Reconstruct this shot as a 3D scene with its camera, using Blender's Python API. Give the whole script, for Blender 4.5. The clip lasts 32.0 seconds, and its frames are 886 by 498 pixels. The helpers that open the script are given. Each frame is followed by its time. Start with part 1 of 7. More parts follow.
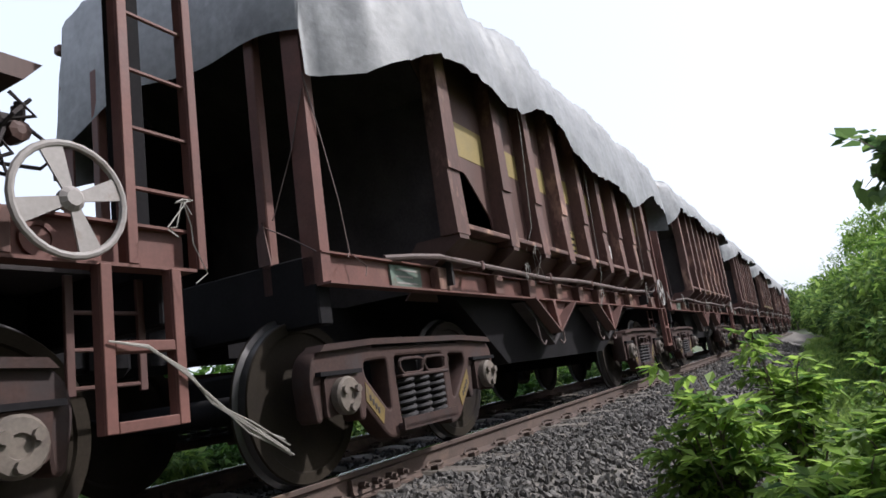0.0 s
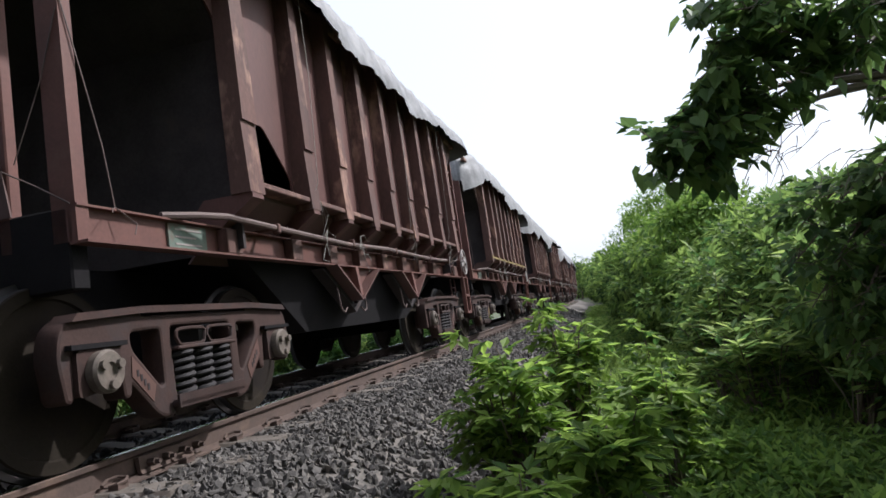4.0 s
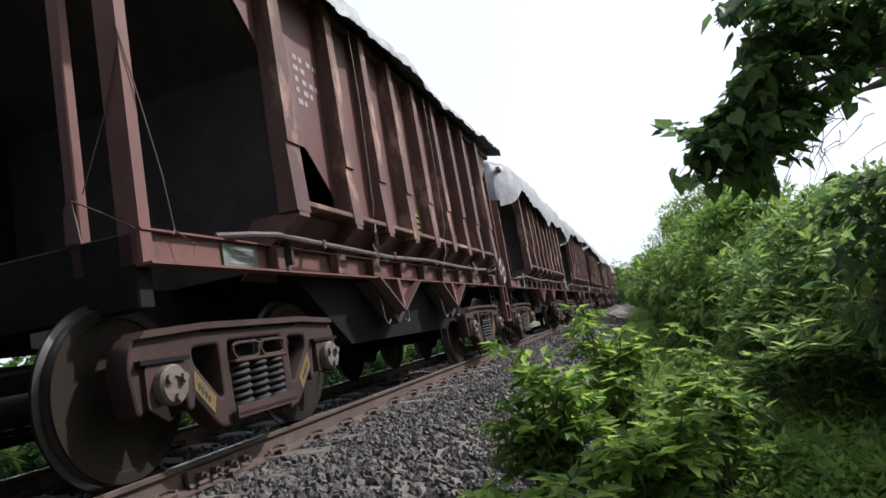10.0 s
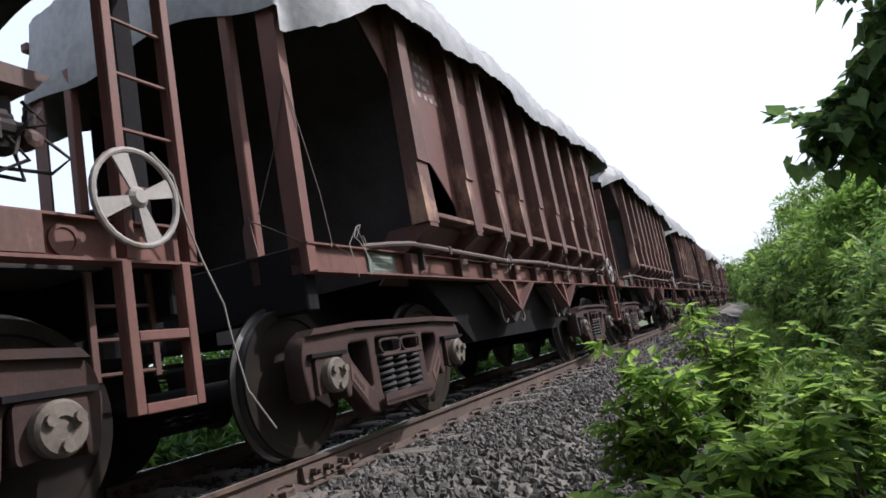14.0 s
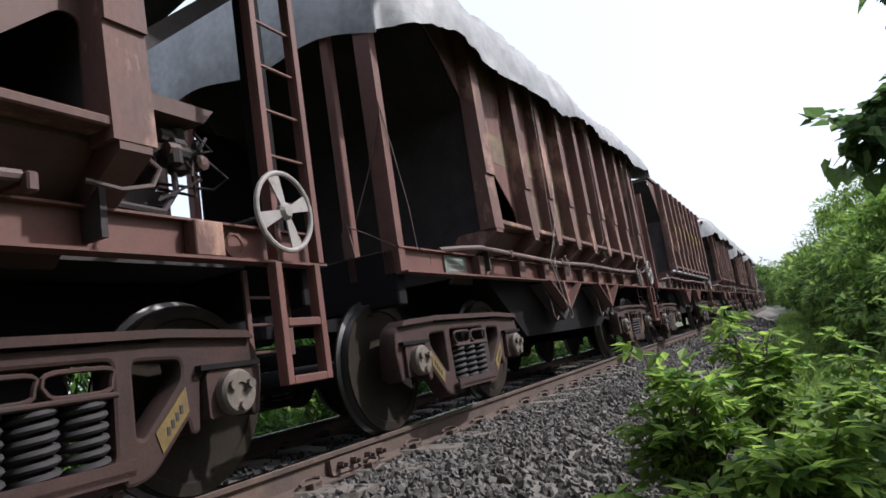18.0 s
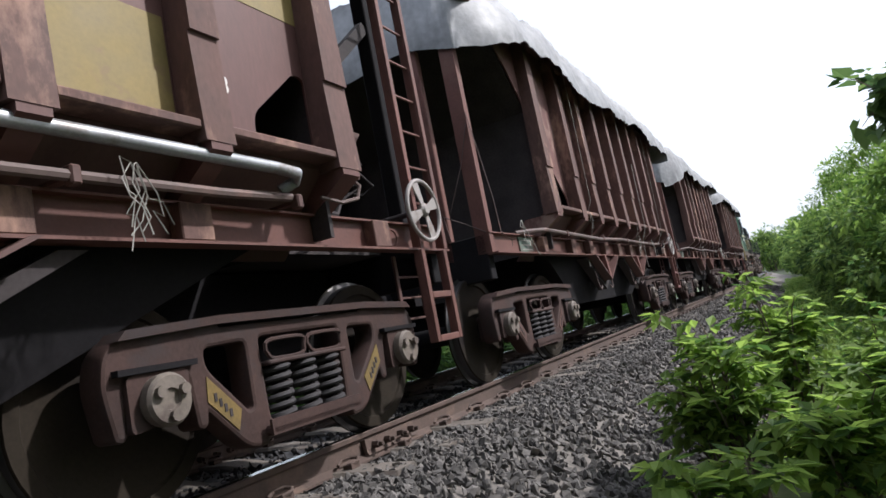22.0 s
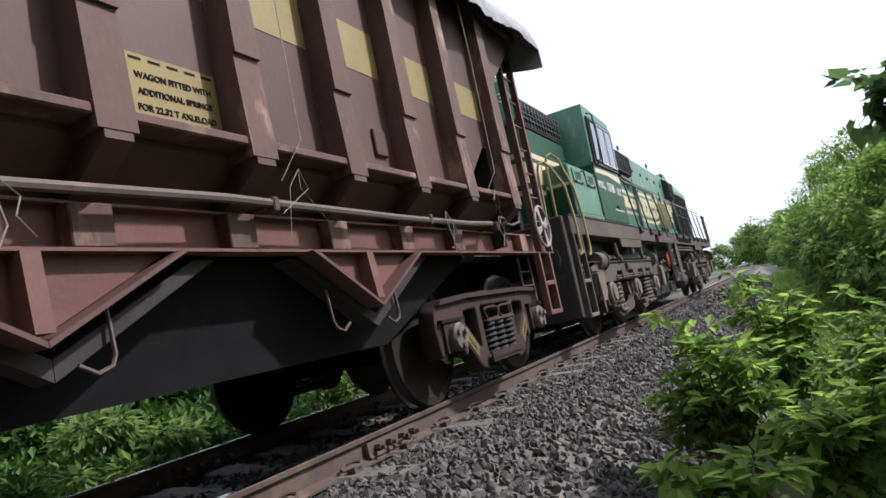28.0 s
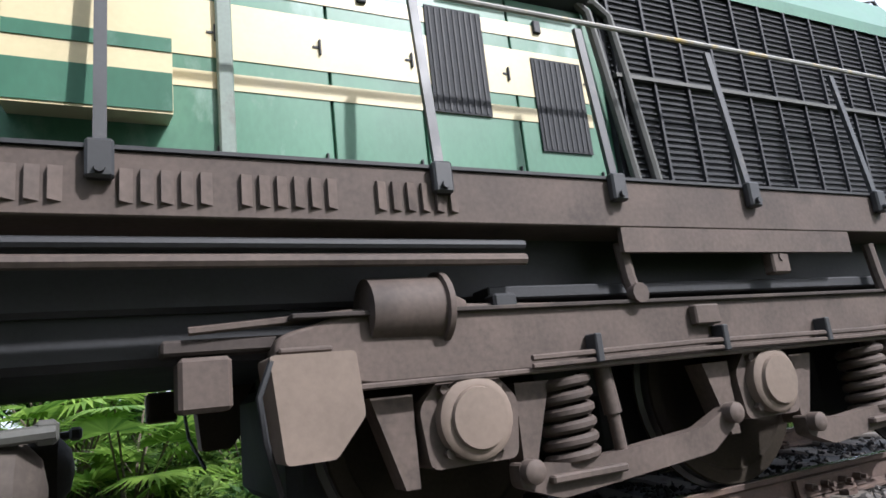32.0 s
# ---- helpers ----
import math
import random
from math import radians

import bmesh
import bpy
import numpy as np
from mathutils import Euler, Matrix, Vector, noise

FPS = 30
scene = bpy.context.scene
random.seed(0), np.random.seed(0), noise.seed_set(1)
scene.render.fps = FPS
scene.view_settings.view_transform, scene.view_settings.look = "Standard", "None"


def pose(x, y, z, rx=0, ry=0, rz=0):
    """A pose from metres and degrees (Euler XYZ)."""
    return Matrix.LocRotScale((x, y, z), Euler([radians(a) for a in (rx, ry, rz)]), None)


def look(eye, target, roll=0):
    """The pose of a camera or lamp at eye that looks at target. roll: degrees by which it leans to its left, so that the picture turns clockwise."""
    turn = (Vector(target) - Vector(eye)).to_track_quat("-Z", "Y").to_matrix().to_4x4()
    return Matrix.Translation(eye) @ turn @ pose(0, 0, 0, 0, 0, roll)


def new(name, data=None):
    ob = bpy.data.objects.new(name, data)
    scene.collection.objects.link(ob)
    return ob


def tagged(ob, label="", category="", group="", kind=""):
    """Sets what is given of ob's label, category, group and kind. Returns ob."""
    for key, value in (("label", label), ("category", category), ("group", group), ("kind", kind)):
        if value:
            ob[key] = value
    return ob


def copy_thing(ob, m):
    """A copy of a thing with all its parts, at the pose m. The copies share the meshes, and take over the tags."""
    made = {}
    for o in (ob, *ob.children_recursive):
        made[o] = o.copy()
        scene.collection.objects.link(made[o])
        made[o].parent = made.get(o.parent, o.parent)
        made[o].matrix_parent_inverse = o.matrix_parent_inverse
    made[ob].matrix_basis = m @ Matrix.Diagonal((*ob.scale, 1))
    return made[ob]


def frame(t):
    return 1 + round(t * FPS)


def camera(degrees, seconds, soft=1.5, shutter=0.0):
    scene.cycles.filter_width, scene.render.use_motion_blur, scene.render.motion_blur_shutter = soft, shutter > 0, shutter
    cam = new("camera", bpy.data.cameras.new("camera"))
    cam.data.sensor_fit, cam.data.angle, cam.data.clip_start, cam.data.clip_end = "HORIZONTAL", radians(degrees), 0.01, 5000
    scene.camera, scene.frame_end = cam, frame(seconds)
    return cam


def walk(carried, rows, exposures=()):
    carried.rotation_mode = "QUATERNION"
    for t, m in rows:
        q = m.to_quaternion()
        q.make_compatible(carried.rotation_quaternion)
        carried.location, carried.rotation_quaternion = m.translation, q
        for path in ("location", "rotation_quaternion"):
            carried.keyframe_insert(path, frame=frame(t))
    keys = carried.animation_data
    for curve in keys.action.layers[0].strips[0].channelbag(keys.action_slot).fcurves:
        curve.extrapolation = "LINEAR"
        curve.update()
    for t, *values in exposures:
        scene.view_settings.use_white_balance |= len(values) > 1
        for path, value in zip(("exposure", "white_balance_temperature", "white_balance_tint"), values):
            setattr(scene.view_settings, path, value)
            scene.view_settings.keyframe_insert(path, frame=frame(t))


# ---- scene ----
CLIP = 32.0
PITCH = 10.264          # wagon length over couplers
TRAVEL = (7.21705, 5.202693, -0.00497436, -0.000140108)
LOCO_GAP = 0.35         # the locomotive stands this much further off than one more wagon would
SLACK = ((0, 0), (7, .02), (9, .015), (13, -.03), (14, -.03), (17, 0), (18.5, .05), (21.5, .02), (24, -.03), (25, -.04), (27.5, 0), (28, .05), (28.5, .12), (29, .21), (29.5, .24), (30, .25), (31, .28), (32, .283))


def travelled(t):
    """How far the train has come at t seconds."""
    a, b, c, d = TRAVEL
    return a + b * t + c * t * t + d * t ** 3 + float(np.interp(t, [k[0] for k in SLACK], [k[1] for k in SLACK]))


cam = camera(67.15, CLIP, soft=1.6)


def aim(t, x, y, z, yaw, pitch, roll):
    a, p = radians(yaw), radians(pitch)
    ahead = (-math.sin(a) * math.cos(p), math.cos(a) * math.cos(p), math.sin(p))
    return t, look((x, y, z), (x + ahead[0], y + ahead[1], z + ahead[2]), roll)

ROWS = [
    (0, 0.014, -3.596, 0.512, -61.82, 10.53, -7.98),
    (0.5, 0.019, -3.596, 0.512, -63.96, 9.87, -7.63),
    (1, 0.03, -3.6, 0.514, -66.4, 9.57, -7.17),
    (1.5, 0.003, -3.595, 0.509, -69.02, 8.39, -6.54),
    (2, 0.04, -3.599, 0.514, -71.89, 7.45, -6.47),
    (2.5, 0.046, -3.601, 0.515, -74.89, 7.16, -6.29),
    (3, 0.047, -3.601, 0.515, -76.37, 6.32, -6.33),
    (3.5, 0.049, -3.601, 0.515, -76.62, 5.39, -7.12),
    (4, 0.056, -3.602, 0.515, -77.37, 5.48, -8.19),
    (4.5, 0.056, -3.602, 0.515, -78.16, 5.43, -7.55),
    (6.5, 0.053, -3.6, 0.514, -77.02, 5.44, -8.03),
    (7, 0.054, -3.601, 0.514, -76.91, 5.6, -8.82),
    (7.5, 0.056, -3.602, 0.515, -76.69, 5.79, -9.08),
    (8, 0.056, -3.602, 0.515, -75.55, 6.33, -9.32),
    (8.5, 0.053, -3.602, 0.515, -74.81, 6.59, -9.52),
    (9, 0.054, -3.601, 0.516, -74.91, 6.81, -9.8),
    (9.5, 0.05, -3.602, 0.515, -74.63, 6.64, -9.62),
    (10, 0.053, -3.603, 0.515, -74.41, 6.79, -9.72),
    (10.5, 0.054, -3.603, 0.514, -73.32, 7.13, -9.65),
    (11, 0.048, -3.601, 0.515, -73.14, 7.26, -9.64),
    (11.5, 0.047, -3.601, 0.514, -72.79, 7.38, -9.7),
    (12, 0.046, -3.602, 0.515, -70.93, 7.64, -9.69),
    (12.5, 0.033, -3.602, 0.511, -67.72, 8.17, -9.69),
    (13, 0.038, -3.603, 0.512, -65.43, 8.23, -9.46),
    (13.5, 0.036, -3.602, 0.512, -65.73, 8.08, -9.67),
    (14, 0.034, -3.602, 0.511, -66, 8.37, -10.12),
    (14.5, 0.032, -3.601, 0.51, -64.62, 9.11, -10.12),
    (16.5, 0.03, -3.612, 0.524, -62.9, 7.88, -8.71),
    (17, 0.028, -3.614, 0.522, -62.65, 7.92, -8.4),
    (17.5, 0.027, -3.615, 0.52, -63.15, 8.35, -8.57),
    (18, 0.019, -3.622, 0.516, -63.3, 8.53, -8.71),
    (18.5, 0.029, -3.623, 0.509, -62.59, 8.35, -8.16),
    (19, 0.021, -3.609, 0.507, -63.09, 8.04, -8.9),
    (19.5, 0.004, -3.554, 0.511, -63.49, 8.34, -8.7),
    (20, -0.005, -3.506, 0.505, -64.03, 8.03, -8.13),
    (20.5, -0.015, -3.518, 0.522, -63.28, 8.19, -8.37),
    (21, -0.036, -3.5, 0.529, -61.31, 8.34, -8.59),
    (21.5, -0.046, -3.496, 0.534, -62.34, 7.87, -10.22),
    (22, -0.047, -3.493, 0.535, -62.8, 6.76, -10.94),
    (22.5, -0.049, -3.483, 0.538, -62.97, 6.74, -11.41),
    (23, -0.055, -3.472, 0.537, -63.18, 6.71, -11.63),
    (23.5, -0.047, -3.472, 0.539, -63, 6.26, -11.55),
    (24, -0.054, -3.466, 0.542, -63.49, 5.88, -11.38),
    (24.5, -0.061, -3.472, 0.558, -64.63, 5.18, -11.31),
    (25, -0.047, -3.468, 0.553, -65.09, 5.37, -11.48),
    (25.5, -0.045, -3.463, 0.552, -65.4, 5.67, -11.65),
    (27.5, -0.062, -3.443, 0.556, -64.19, 5.28, -11.75),
    (28, -0.08, -3.442, 0.582, -63.7, 6.33, -11.75),
    (28.5, -0.09, -3.461, 0.595, -61.15, 8.62, -12.16),
    (29, 0.03, -3.5, 0.569, -55.72, 12.55, -11.57),
    (29.5, -0.073, -3.435, 0.557, -50.5, 14.43, -10.83),
    (30, -0.092, -3.447, 0.56, -47.04, 14.58, -10.39),
    (30.5, -0.09, -3.448, 0.561, -44.21, 14.38, -10.27),
    (31, -0.089, -3.462, 0.569, -42.83, 14.11, -9.57),
    (31.5, -0.071, -3.458, 0.571, -37.9, 13.27, -8.82),
    (32, -0.092, -3.670, 0.630, -27.28, 12.54, -6.30),
]
walk(cam, [aim(*row) for row in ROWS], exposures=[(0.0, 0.80, 5940, 13), (20.0, 0.80, 5940, 13), (24.0, 1.0, 5940, 13), (26.0, 1.0, 5940, 13), (28.0, 0.88, 5940, 13), (29.0, 0.4, 6300, 13), (30.0, 0.3, 6150, 15), (31.0, 0.6, 5950, 15), (31.5, 0.8, 5850, 15), (32.0, 1.3, 5750, 13)])

# ---- world, sun, exposure ----
world = bpy.data.worlds.new("sky")
scene.world = world
world.use_nodes = True
wt = world.node_tree
sky = wt.nodes.new("ShaderNodeTexSky")
sky.sky_type, sky.sun_disc = "NISHITA", False
sky.sun_elevation, sky.sun_rotation = radians(43.5), radians(146)
sky.dust_density, sky.air_density = 5.0, 1.2
mix = wt.nodes.new("ShaderNodeMix")
mix.data_type = "RGBA"
mix.inputs[0].default_value = 0.6
mix.inputs[7].default_value = (9.5, 9.9, 10.5, 1)
wt.links.new(sky.outputs[0], mix.inputs[6])
back = wt.nodes["Background"]
back.inputs[1].default_value = 0.086
wt.links.new(mix.outputs[2], back.inputs[0])
sun_data = bpy.data.lights.new("sun", "SUN")
sun_data.energy, sun_data.angle, sun_data.color = 2.9, radians(1.6), (1, 0.95, 0.88)
sun = new("sun", sun_data)
sun.matrix_world = look((20, -30, 34.5), (0, 0, 0))

# ---- materials ----


def material(name, base, rough=0.7, metal=0.0, var=0.25, scale=6.0, stain=None, stain_at=0.55, bump=0.15, fine=60.0, each=0.0, spec=0.5, streak=1.0, emit=None):
    """A worn surface: two scales of colour noise, stains of a second colour, fine bump, and a change from piece to piece."""
    m = bpy.data.materials.new(name)
    m.use_nodes = True
    nt = m.node_tree
    n, l = nt.nodes, nt.links
    bsdf = n["Principled BSDF"]
    tc = n.new("ShaderNodeTexCoord")
    mp = n.new("ShaderNodeMapping")
    mp.inputs["Scale"].default_value = (1, 1, 1 / streak)
    l.new(tc.outputs["Object"], mp.inputs[0])
    inf = n.new("ShaderNodeObjectInfo")
    add = n.new("ShaderNodeVectorMath")
    add.operation = "ADD"
    mul = n.new("ShaderNodeMath")
    mul.operation, mul.inputs[1].default_value = "MULTIPLY", 37.0
    l.new(inf.outputs["Random"], mul.inputs[0])
    l.new(mp.outputs[0], add.inputs[0])
    l.new(mul.outputs[0], add.inputs[1])
    big = n.new("ShaderNodeTexNoise")
    big.inputs["Scale"].default_value, big.inputs["Detail"].default_value = scale, 6
    l.new(add.outputs[0], big.inputs["Vector"])
    small = n.new("ShaderNodeTexNoise")
    small.inputs["Scale"].default_value, small.inputs["Detail"].default_value = fine, 3
    l.new(add.outputs[0], small.inputs["Vector"])
    c = [x for x in base]
    ramp = n.new("ShaderNodeValToRGB")
    ramp.color_ramp.elements[0].position, ramp.color_ramp.elements[1].position = 0.3, 0.7
    ramp.color_ramp.elements[0].color = [max(0, x * (1 - var)) for x in c] + [1]
    ramp.color_ramp.elements[1].color = [min(1, x * (1 + var)) for x in c] + [1]
    mixn = n.new("ShaderNodeMath")
    mixn.operation = "MULTIPLY_ADD"
    mixn.inputs[1].default_value, mixn.inputs[2].default_value = 0.35, 0.0
    l.new(small.outputs[0], mixn.inputs[0])
    addn = n.new("ShaderNodeMath")
    addn.operation = "MULTIPLY_ADD"
    addn.inputs[1].default_value = 0.65
    l.new(big.outputs[0], addn.inputs[0])
    l.new(mixn.outputs[0], addn.inputs[2])
    l.new(addn.outputs[0], ramp.inputs[0])
    out = ramp.outputs[0]
    if stain:
        st = n.new("ShaderNodeTexNoise")
        st.inputs["Scale"].default_value, st.inputs["Detail"].default_value = scale * 0.6, 9
        st.inputs["Roughness"].default_value = 0.65
        l.new(add.outputs[0], st.inputs["Vector"])
        r2 = n.new("ShaderNodeValToRGB")
        r2.color_ramp.elements[0].position, r2.color_ramp.elements[1].position = stain_at, stain_at + 0.14
        l.new(st.outputs[0], r2.inputs[0])
        mx = n.new("ShaderNodeMix")
        mx.data_type = "RGBA"
        mx.inputs[7].default_value = (*stain, 1)
        l.new(r2.outputs[0], mx.inputs[0])
        l.new(out, mx.inputs[6])
        out = mx.outputs[2]
    if each:
        hsv = n.new("ShaderNodeHueSaturation")
        mr = n.new("ShaderNodeMapRange")
        mr.inputs["To Min"].default_value, mr.inputs["To Max"].default_value = 1 - each, 1 + each
        l.new(inf.outputs["Random"], mr.inputs[0])
        l.new(mr.outputs[0], hsv.inputs["Value"])
        l.new(out, hsv.inputs["Color"])
        out = hsv.outputs[0]
    l.new(out, bsdf.inputs["Base Color"])
    bsdf.inputs["Metallic"].default_value = metal
    bsdf.inputs["Specular IOR Level"].default_value = spec
    rr = n.new("ShaderNodeMapRange")
    rr.inputs["To Min"].default_value, rr.inputs["To Max"].default_value = max(0.05, rough - 0.12), min(1, rough + 0.12)
    l.new(big.outputs[0], rr.inputs[0])
    l.new(rr.outputs[0], bsdf.inputs["Roughness"])
    if bump:
        bp = n.new("ShaderNodeBump")
        bp.inputs["Strength"].default_value, bp.inputs["Distance"].default_value = bump, 0.01
        l.new(addn.outputs[0], bp.inputs["Height"])
        l.new(bp.outputs[0], bsdf.inputs["Normal"])
    return m


def leaf_material(name, dark, light, glow=0.25):
    """Foliage that varies from leaf to leaf and lets some light through."""
    m = bpy.data.materials.new(name)
    m.use_nodes = True
    nt = m.node_tree
    n, l = nt.nodes, nt.links
    bsdf, outp = n["Principled BSDF"], n["Material Output"]
    geo = n.new("ShaderNodeNewGeometry")
    ramp = n.new("ShaderNodeValToRGB")
    ramp.color_ramp.elements[0].color, ramp.color_ramp.elements[1].color = (*dark, 1), (*light, 1)
    l.new(geo.outputs["Random Per Island"], ramp.inputs[0])
    l.new(ramp.outputs[0], bsdf.inputs["Base Color"])
    bsdf.inputs["Roughness"].default_value = 0.55
    bsdf.inputs["Specular IOR Level"].default_value = 0.3
    tr = n.new("ShaderNodeBsdfTranslucent")
    l.new(ramp.outputs[0], tr.inputs["Color"])
    mx = n.new("ShaderNodeMixShader")
    mx.inputs[0].default_value = glow
    l.new(bsdf.outputs[0], mx.inputs[1])
    l.new(tr.outputs[0], mx.inputs[2])
    l.new(mx.outputs[0], outp.inputs[0])
    return m


OXIDE = material("oxide paint", (0.093, 0.047, 0.040), 0.62, 0, 0.22, 3.0, (0.139, 0.073, 0.054), 0.56, 0.12, 50, 0.14, 0.35, 3.0)
OXIDE_DARK = material("dark brown paint", (0.079, 0.041, 0.033), 0.62, 0, 0.22, 3.0, (0.105, 0.062, 0.049), 0.56, 0.12, 50, 0.12, 0.35, 3.0)
OXIDE_RED = material("red-brown paint", (0.104, 0.047, 0.040), 0.6, 0, 0.22, 3.0, (0.151, 0.073, 0.057), 0.57, 0.12, 50, 0.12, 0.35, 3.0)
OXIDE_PEEL = material("peeling red-brown paint", (0.122, 0.060, 0.052), 0.72, 0, 0.32, 7.0, (0.25, 0.165, 0.135), 0.53, 0.2, 30, 0.1, 0.3, 2.0)
FADED = material("worn yellow paint", (0.156, 0.109, 0.056), 0.75, 0, 0.3, 4.0, (0.100, 0.063, 0.047), 0.50, 0.12, 40, 0.08)
# ballast under the train, its shadow painted in as near-black
BED_SHADE = material("shade-black ballast", (0.024, 0.022, 0.022), 0.85, 0, 0.4, 10.0, (0.038, 0.034, 0.031), 0.6, 0.4, 60)
OXIDE_WORN = material("worn oxide paint", (0.105, 0.056, 0.046), 0.7, 0, 0.3, 5.0, (0.348, 0.208, 0.151), 0.54, 0.2, 40, 0.12, 0.3, 2.0)
RUST = material("bright oxide paint", (0.125, 0.054, 0.043), 0.62, 0, 0.25, 5.0, (0.151, 0.077, 0.058), 0.57, 0.15, 50, 0.1, 0.35)
# sooty black whose depth also stands in for shade under the wagons
SOOT_SHADE = material("coal-black steel with shade", (0.011, 0.010, 0.011), 0.9, 0, 0.4, 4.0, (0.02, 0.017, 0.017), 0.6, 0.25, 45, 0.1, 0.15)
# grimy gear, and end walls whose shade is put into this colour
GRIME_SHADE = material("sooty steel with shade", (0.044, 0.037, 0.037), 0.85, 0, 0.4, 4.0, (0.065, 0.05, 0.046), 0.6, 0.25, 45, 0.1, 0.25)
BOGIE = material("dusty cast steel", (0.044, 0.025, 0.021), 0.78, 0, 0.4, 5.0, (0.038, 0.028, 0.027), 0.52, 0.3, 55, 0.12, 0.25)
CAP = material("pale greased casting", (0.122, 0.099, 0.080), 0.7, 0, 0.35, 9.0, (0.07, 0.05, 0.042), 0.52, 0.25)
SPRING = material("grey spring steel", (0.036, 0.033, 0.034), 0.75, 0.0, 0.25, 9.0, (0.05, 0.036, 0.03), 0.6, 0.15, 40, 0.0, 0.25)
WHEEL = material("wheel steel", (0.023, 0.018, 0.013), 0.85, 0.0, 0.35, 2.2, (0.013, 0.010, 0.010), 0.5, 0.15, 60, 0.0, 0.12)
TREAD = material("bright wheel tread", (0.07, 0.066, 0.065), 0.42, 0.7, 0.1, 8.0, None, 0.5, 0.05)
BOGIE_YELLOW = material("dirty yellow paint", (0.132, 0.087, 0.021), 0.75, 0, 0.35, 9.0, (0.078, 0.054, 0.036), 0.52, 0.15)
YELLOW = material("faded yellow paint", (0.209, 0.153, 0.046), 0.65, 0, 0.18, 6.0, (0.187, 0.111, 0.060), 0.6, 0.1, 50, 0.08)
WHEELWHITE = material("dirty off-white paint", (0.26, 0.235, 0.22), 0.65, 0, 0.2, 9.0, (0.16, 0.11, 0.09), 0.55, 0.1)
WHITE = material("chalky white paint", (0.55, 0.52, 0.49), 0.7, 0, 0.12, 9.0, (0.3, 0.2, 0.17), 0.62, 0.05)
GREENMARK = material("dull green paint", (0.054, 0.102, 0.081), 0.65, 0, 0.2, 9.0, (0.102, 0.060, 0.048), 0.58, 0.05)
TARP = material("silver plastic sheet", (0.20, 0.202, 0.205), 0.55, 0.0, 0.35, 3.5, (0.13, 0.132, 0.135), 0.55, 0.7, 16, 0.08, 0.4)
PIPE = material("grimy pipe", (0.094, 0.065, 0.058), 0.72, 0.0, 0.25, 6.0, (0.15, 0.09, 0.075), 0.55, 0.1, 40, 0.25)
ROPE = material("pale plastic twine", (0.30, 0.28, 0.25), 0.8, 0, 0.2, 30.0, None, 0.5, 0.1)
GALV = material("dull galvanised steel", (0.30, 0.31, 0.32), 0.45, 0.5, 0.25, 6.0, (0.16, 0.13, 0.11), 0.58, 0.08)
RAIL_SIDE = material("rusty rail side", (0.075, 0.05, 0.040), 0.85, 0.0, 0.35, 5.0, (0.13, 0.085, 0.062), 0.55, 0.25)
RAIL_TOP = material("polished rail head", (0.55, 0.55, 0.56), 0.18, 1.0, 0.08, 4.0, None, 0.5, 0.03)
CONCRETE = material("stained concrete", (0.123, 0.105, 0.088), 0.88, 0, 0.3, 7.0, (0.07, 0.052, 0.042), 0.52, 0.3, 60, 0.12)
STONE = material("grey ballast stone", (0.086, 0.078, 0.071), 0.85, 0, 0.4, 14.0, (0.10, 0.082, 0.068), 0.6, 0.35, 70, 0.0)
_nt = STONE.node_tree
_g = _nt.nodes.new("ShaderNodeNewGeometry")
_r = _nt.nodes.new("ShaderNodeMapRange")
_r.inputs["To Min"].default_value, _r.inputs["To Max"].default_value = 0.45, 1.5
_h = _nt.nodes.new("ShaderNodeHueSaturation")
_nt.links.new(_g.outputs["Random Per Island"], _r.inputs[0])
_nt.links.new(_r.outputs[0], _h.inputs["Value"])
_b = _nt.nodes["Principled BSDF"].inputs["Base Color"]
_nt.links.new(_b.links[0].from_socket, _h.inputs["Color"])
_nt.links.new(_h.outputs[0], _b)
SOIL = material("ballast bed", (0.13, 0.115, 0.10), 0.95, 0, 0.45, 9.0, (0.05, 0.045, 0.04), 0.5, 0.9, 35)
EARTH = material("earth under weeds", (0.07, 0.085, 0.035), 0.95, 0, 0.4, 2.0, (0.05, 0.07, 0.02), 0.5, 0.6, 20)
BARK = material("grey bark", (0.12, 0.095, 0.07), 0.9, 0, 0.3, 8.0, (0.06, 0.05, 0.04), 0.55, 0.5)
LEAF_BUSH = leaf_material("fresh bush leaf", (0.053, 0.118, 0.028), (0.342, 0.484, 0.094), 0.66)
LEAF_TREE = leaf_material("dark tree leaf", (0.044, 0.094, 0.037), (0.188, 0.288, 0.081), 0.56)
LEAF_LIGHT = leaf_material("light tree leaf", (0.07, 0.15, 0.03), (0.27, 0.40, 0.08), 0.52)
LEAF_SHADE = leaf_material("shaded shrub leaf", (0.066, 0.156, 0.048), (0.396, 0.500, 0.144), 0.61)
PALM = leaf_material("palm leaf", (0.09, 0.19, 0.03), (0.28, 0.42, 0.08), 0.5)
PLATE = material("weathered pale green paint", (0.11, 0.15, 0.12), 0.75, 0, 0.3, 9.0, (0.12, 0.08, 0.06), 0.5, 0.08)
LEAF_FAR = leaf_material("far bank leaf", (0.018, 0.055, 0.012), (0.095, 0.19, 0.03), 0.4)
LEAF_HEDGE = leaf_material("hedge leaf", (0.044, 0.105, 0.033), (0.275, 0.385, 0.094), 0.58)
GRASS = leaf_material("grass blade", (0.11, 0.20, 0.04), (0.31, 0.42, 0.10), 0.5)

# ---- mesh building ----


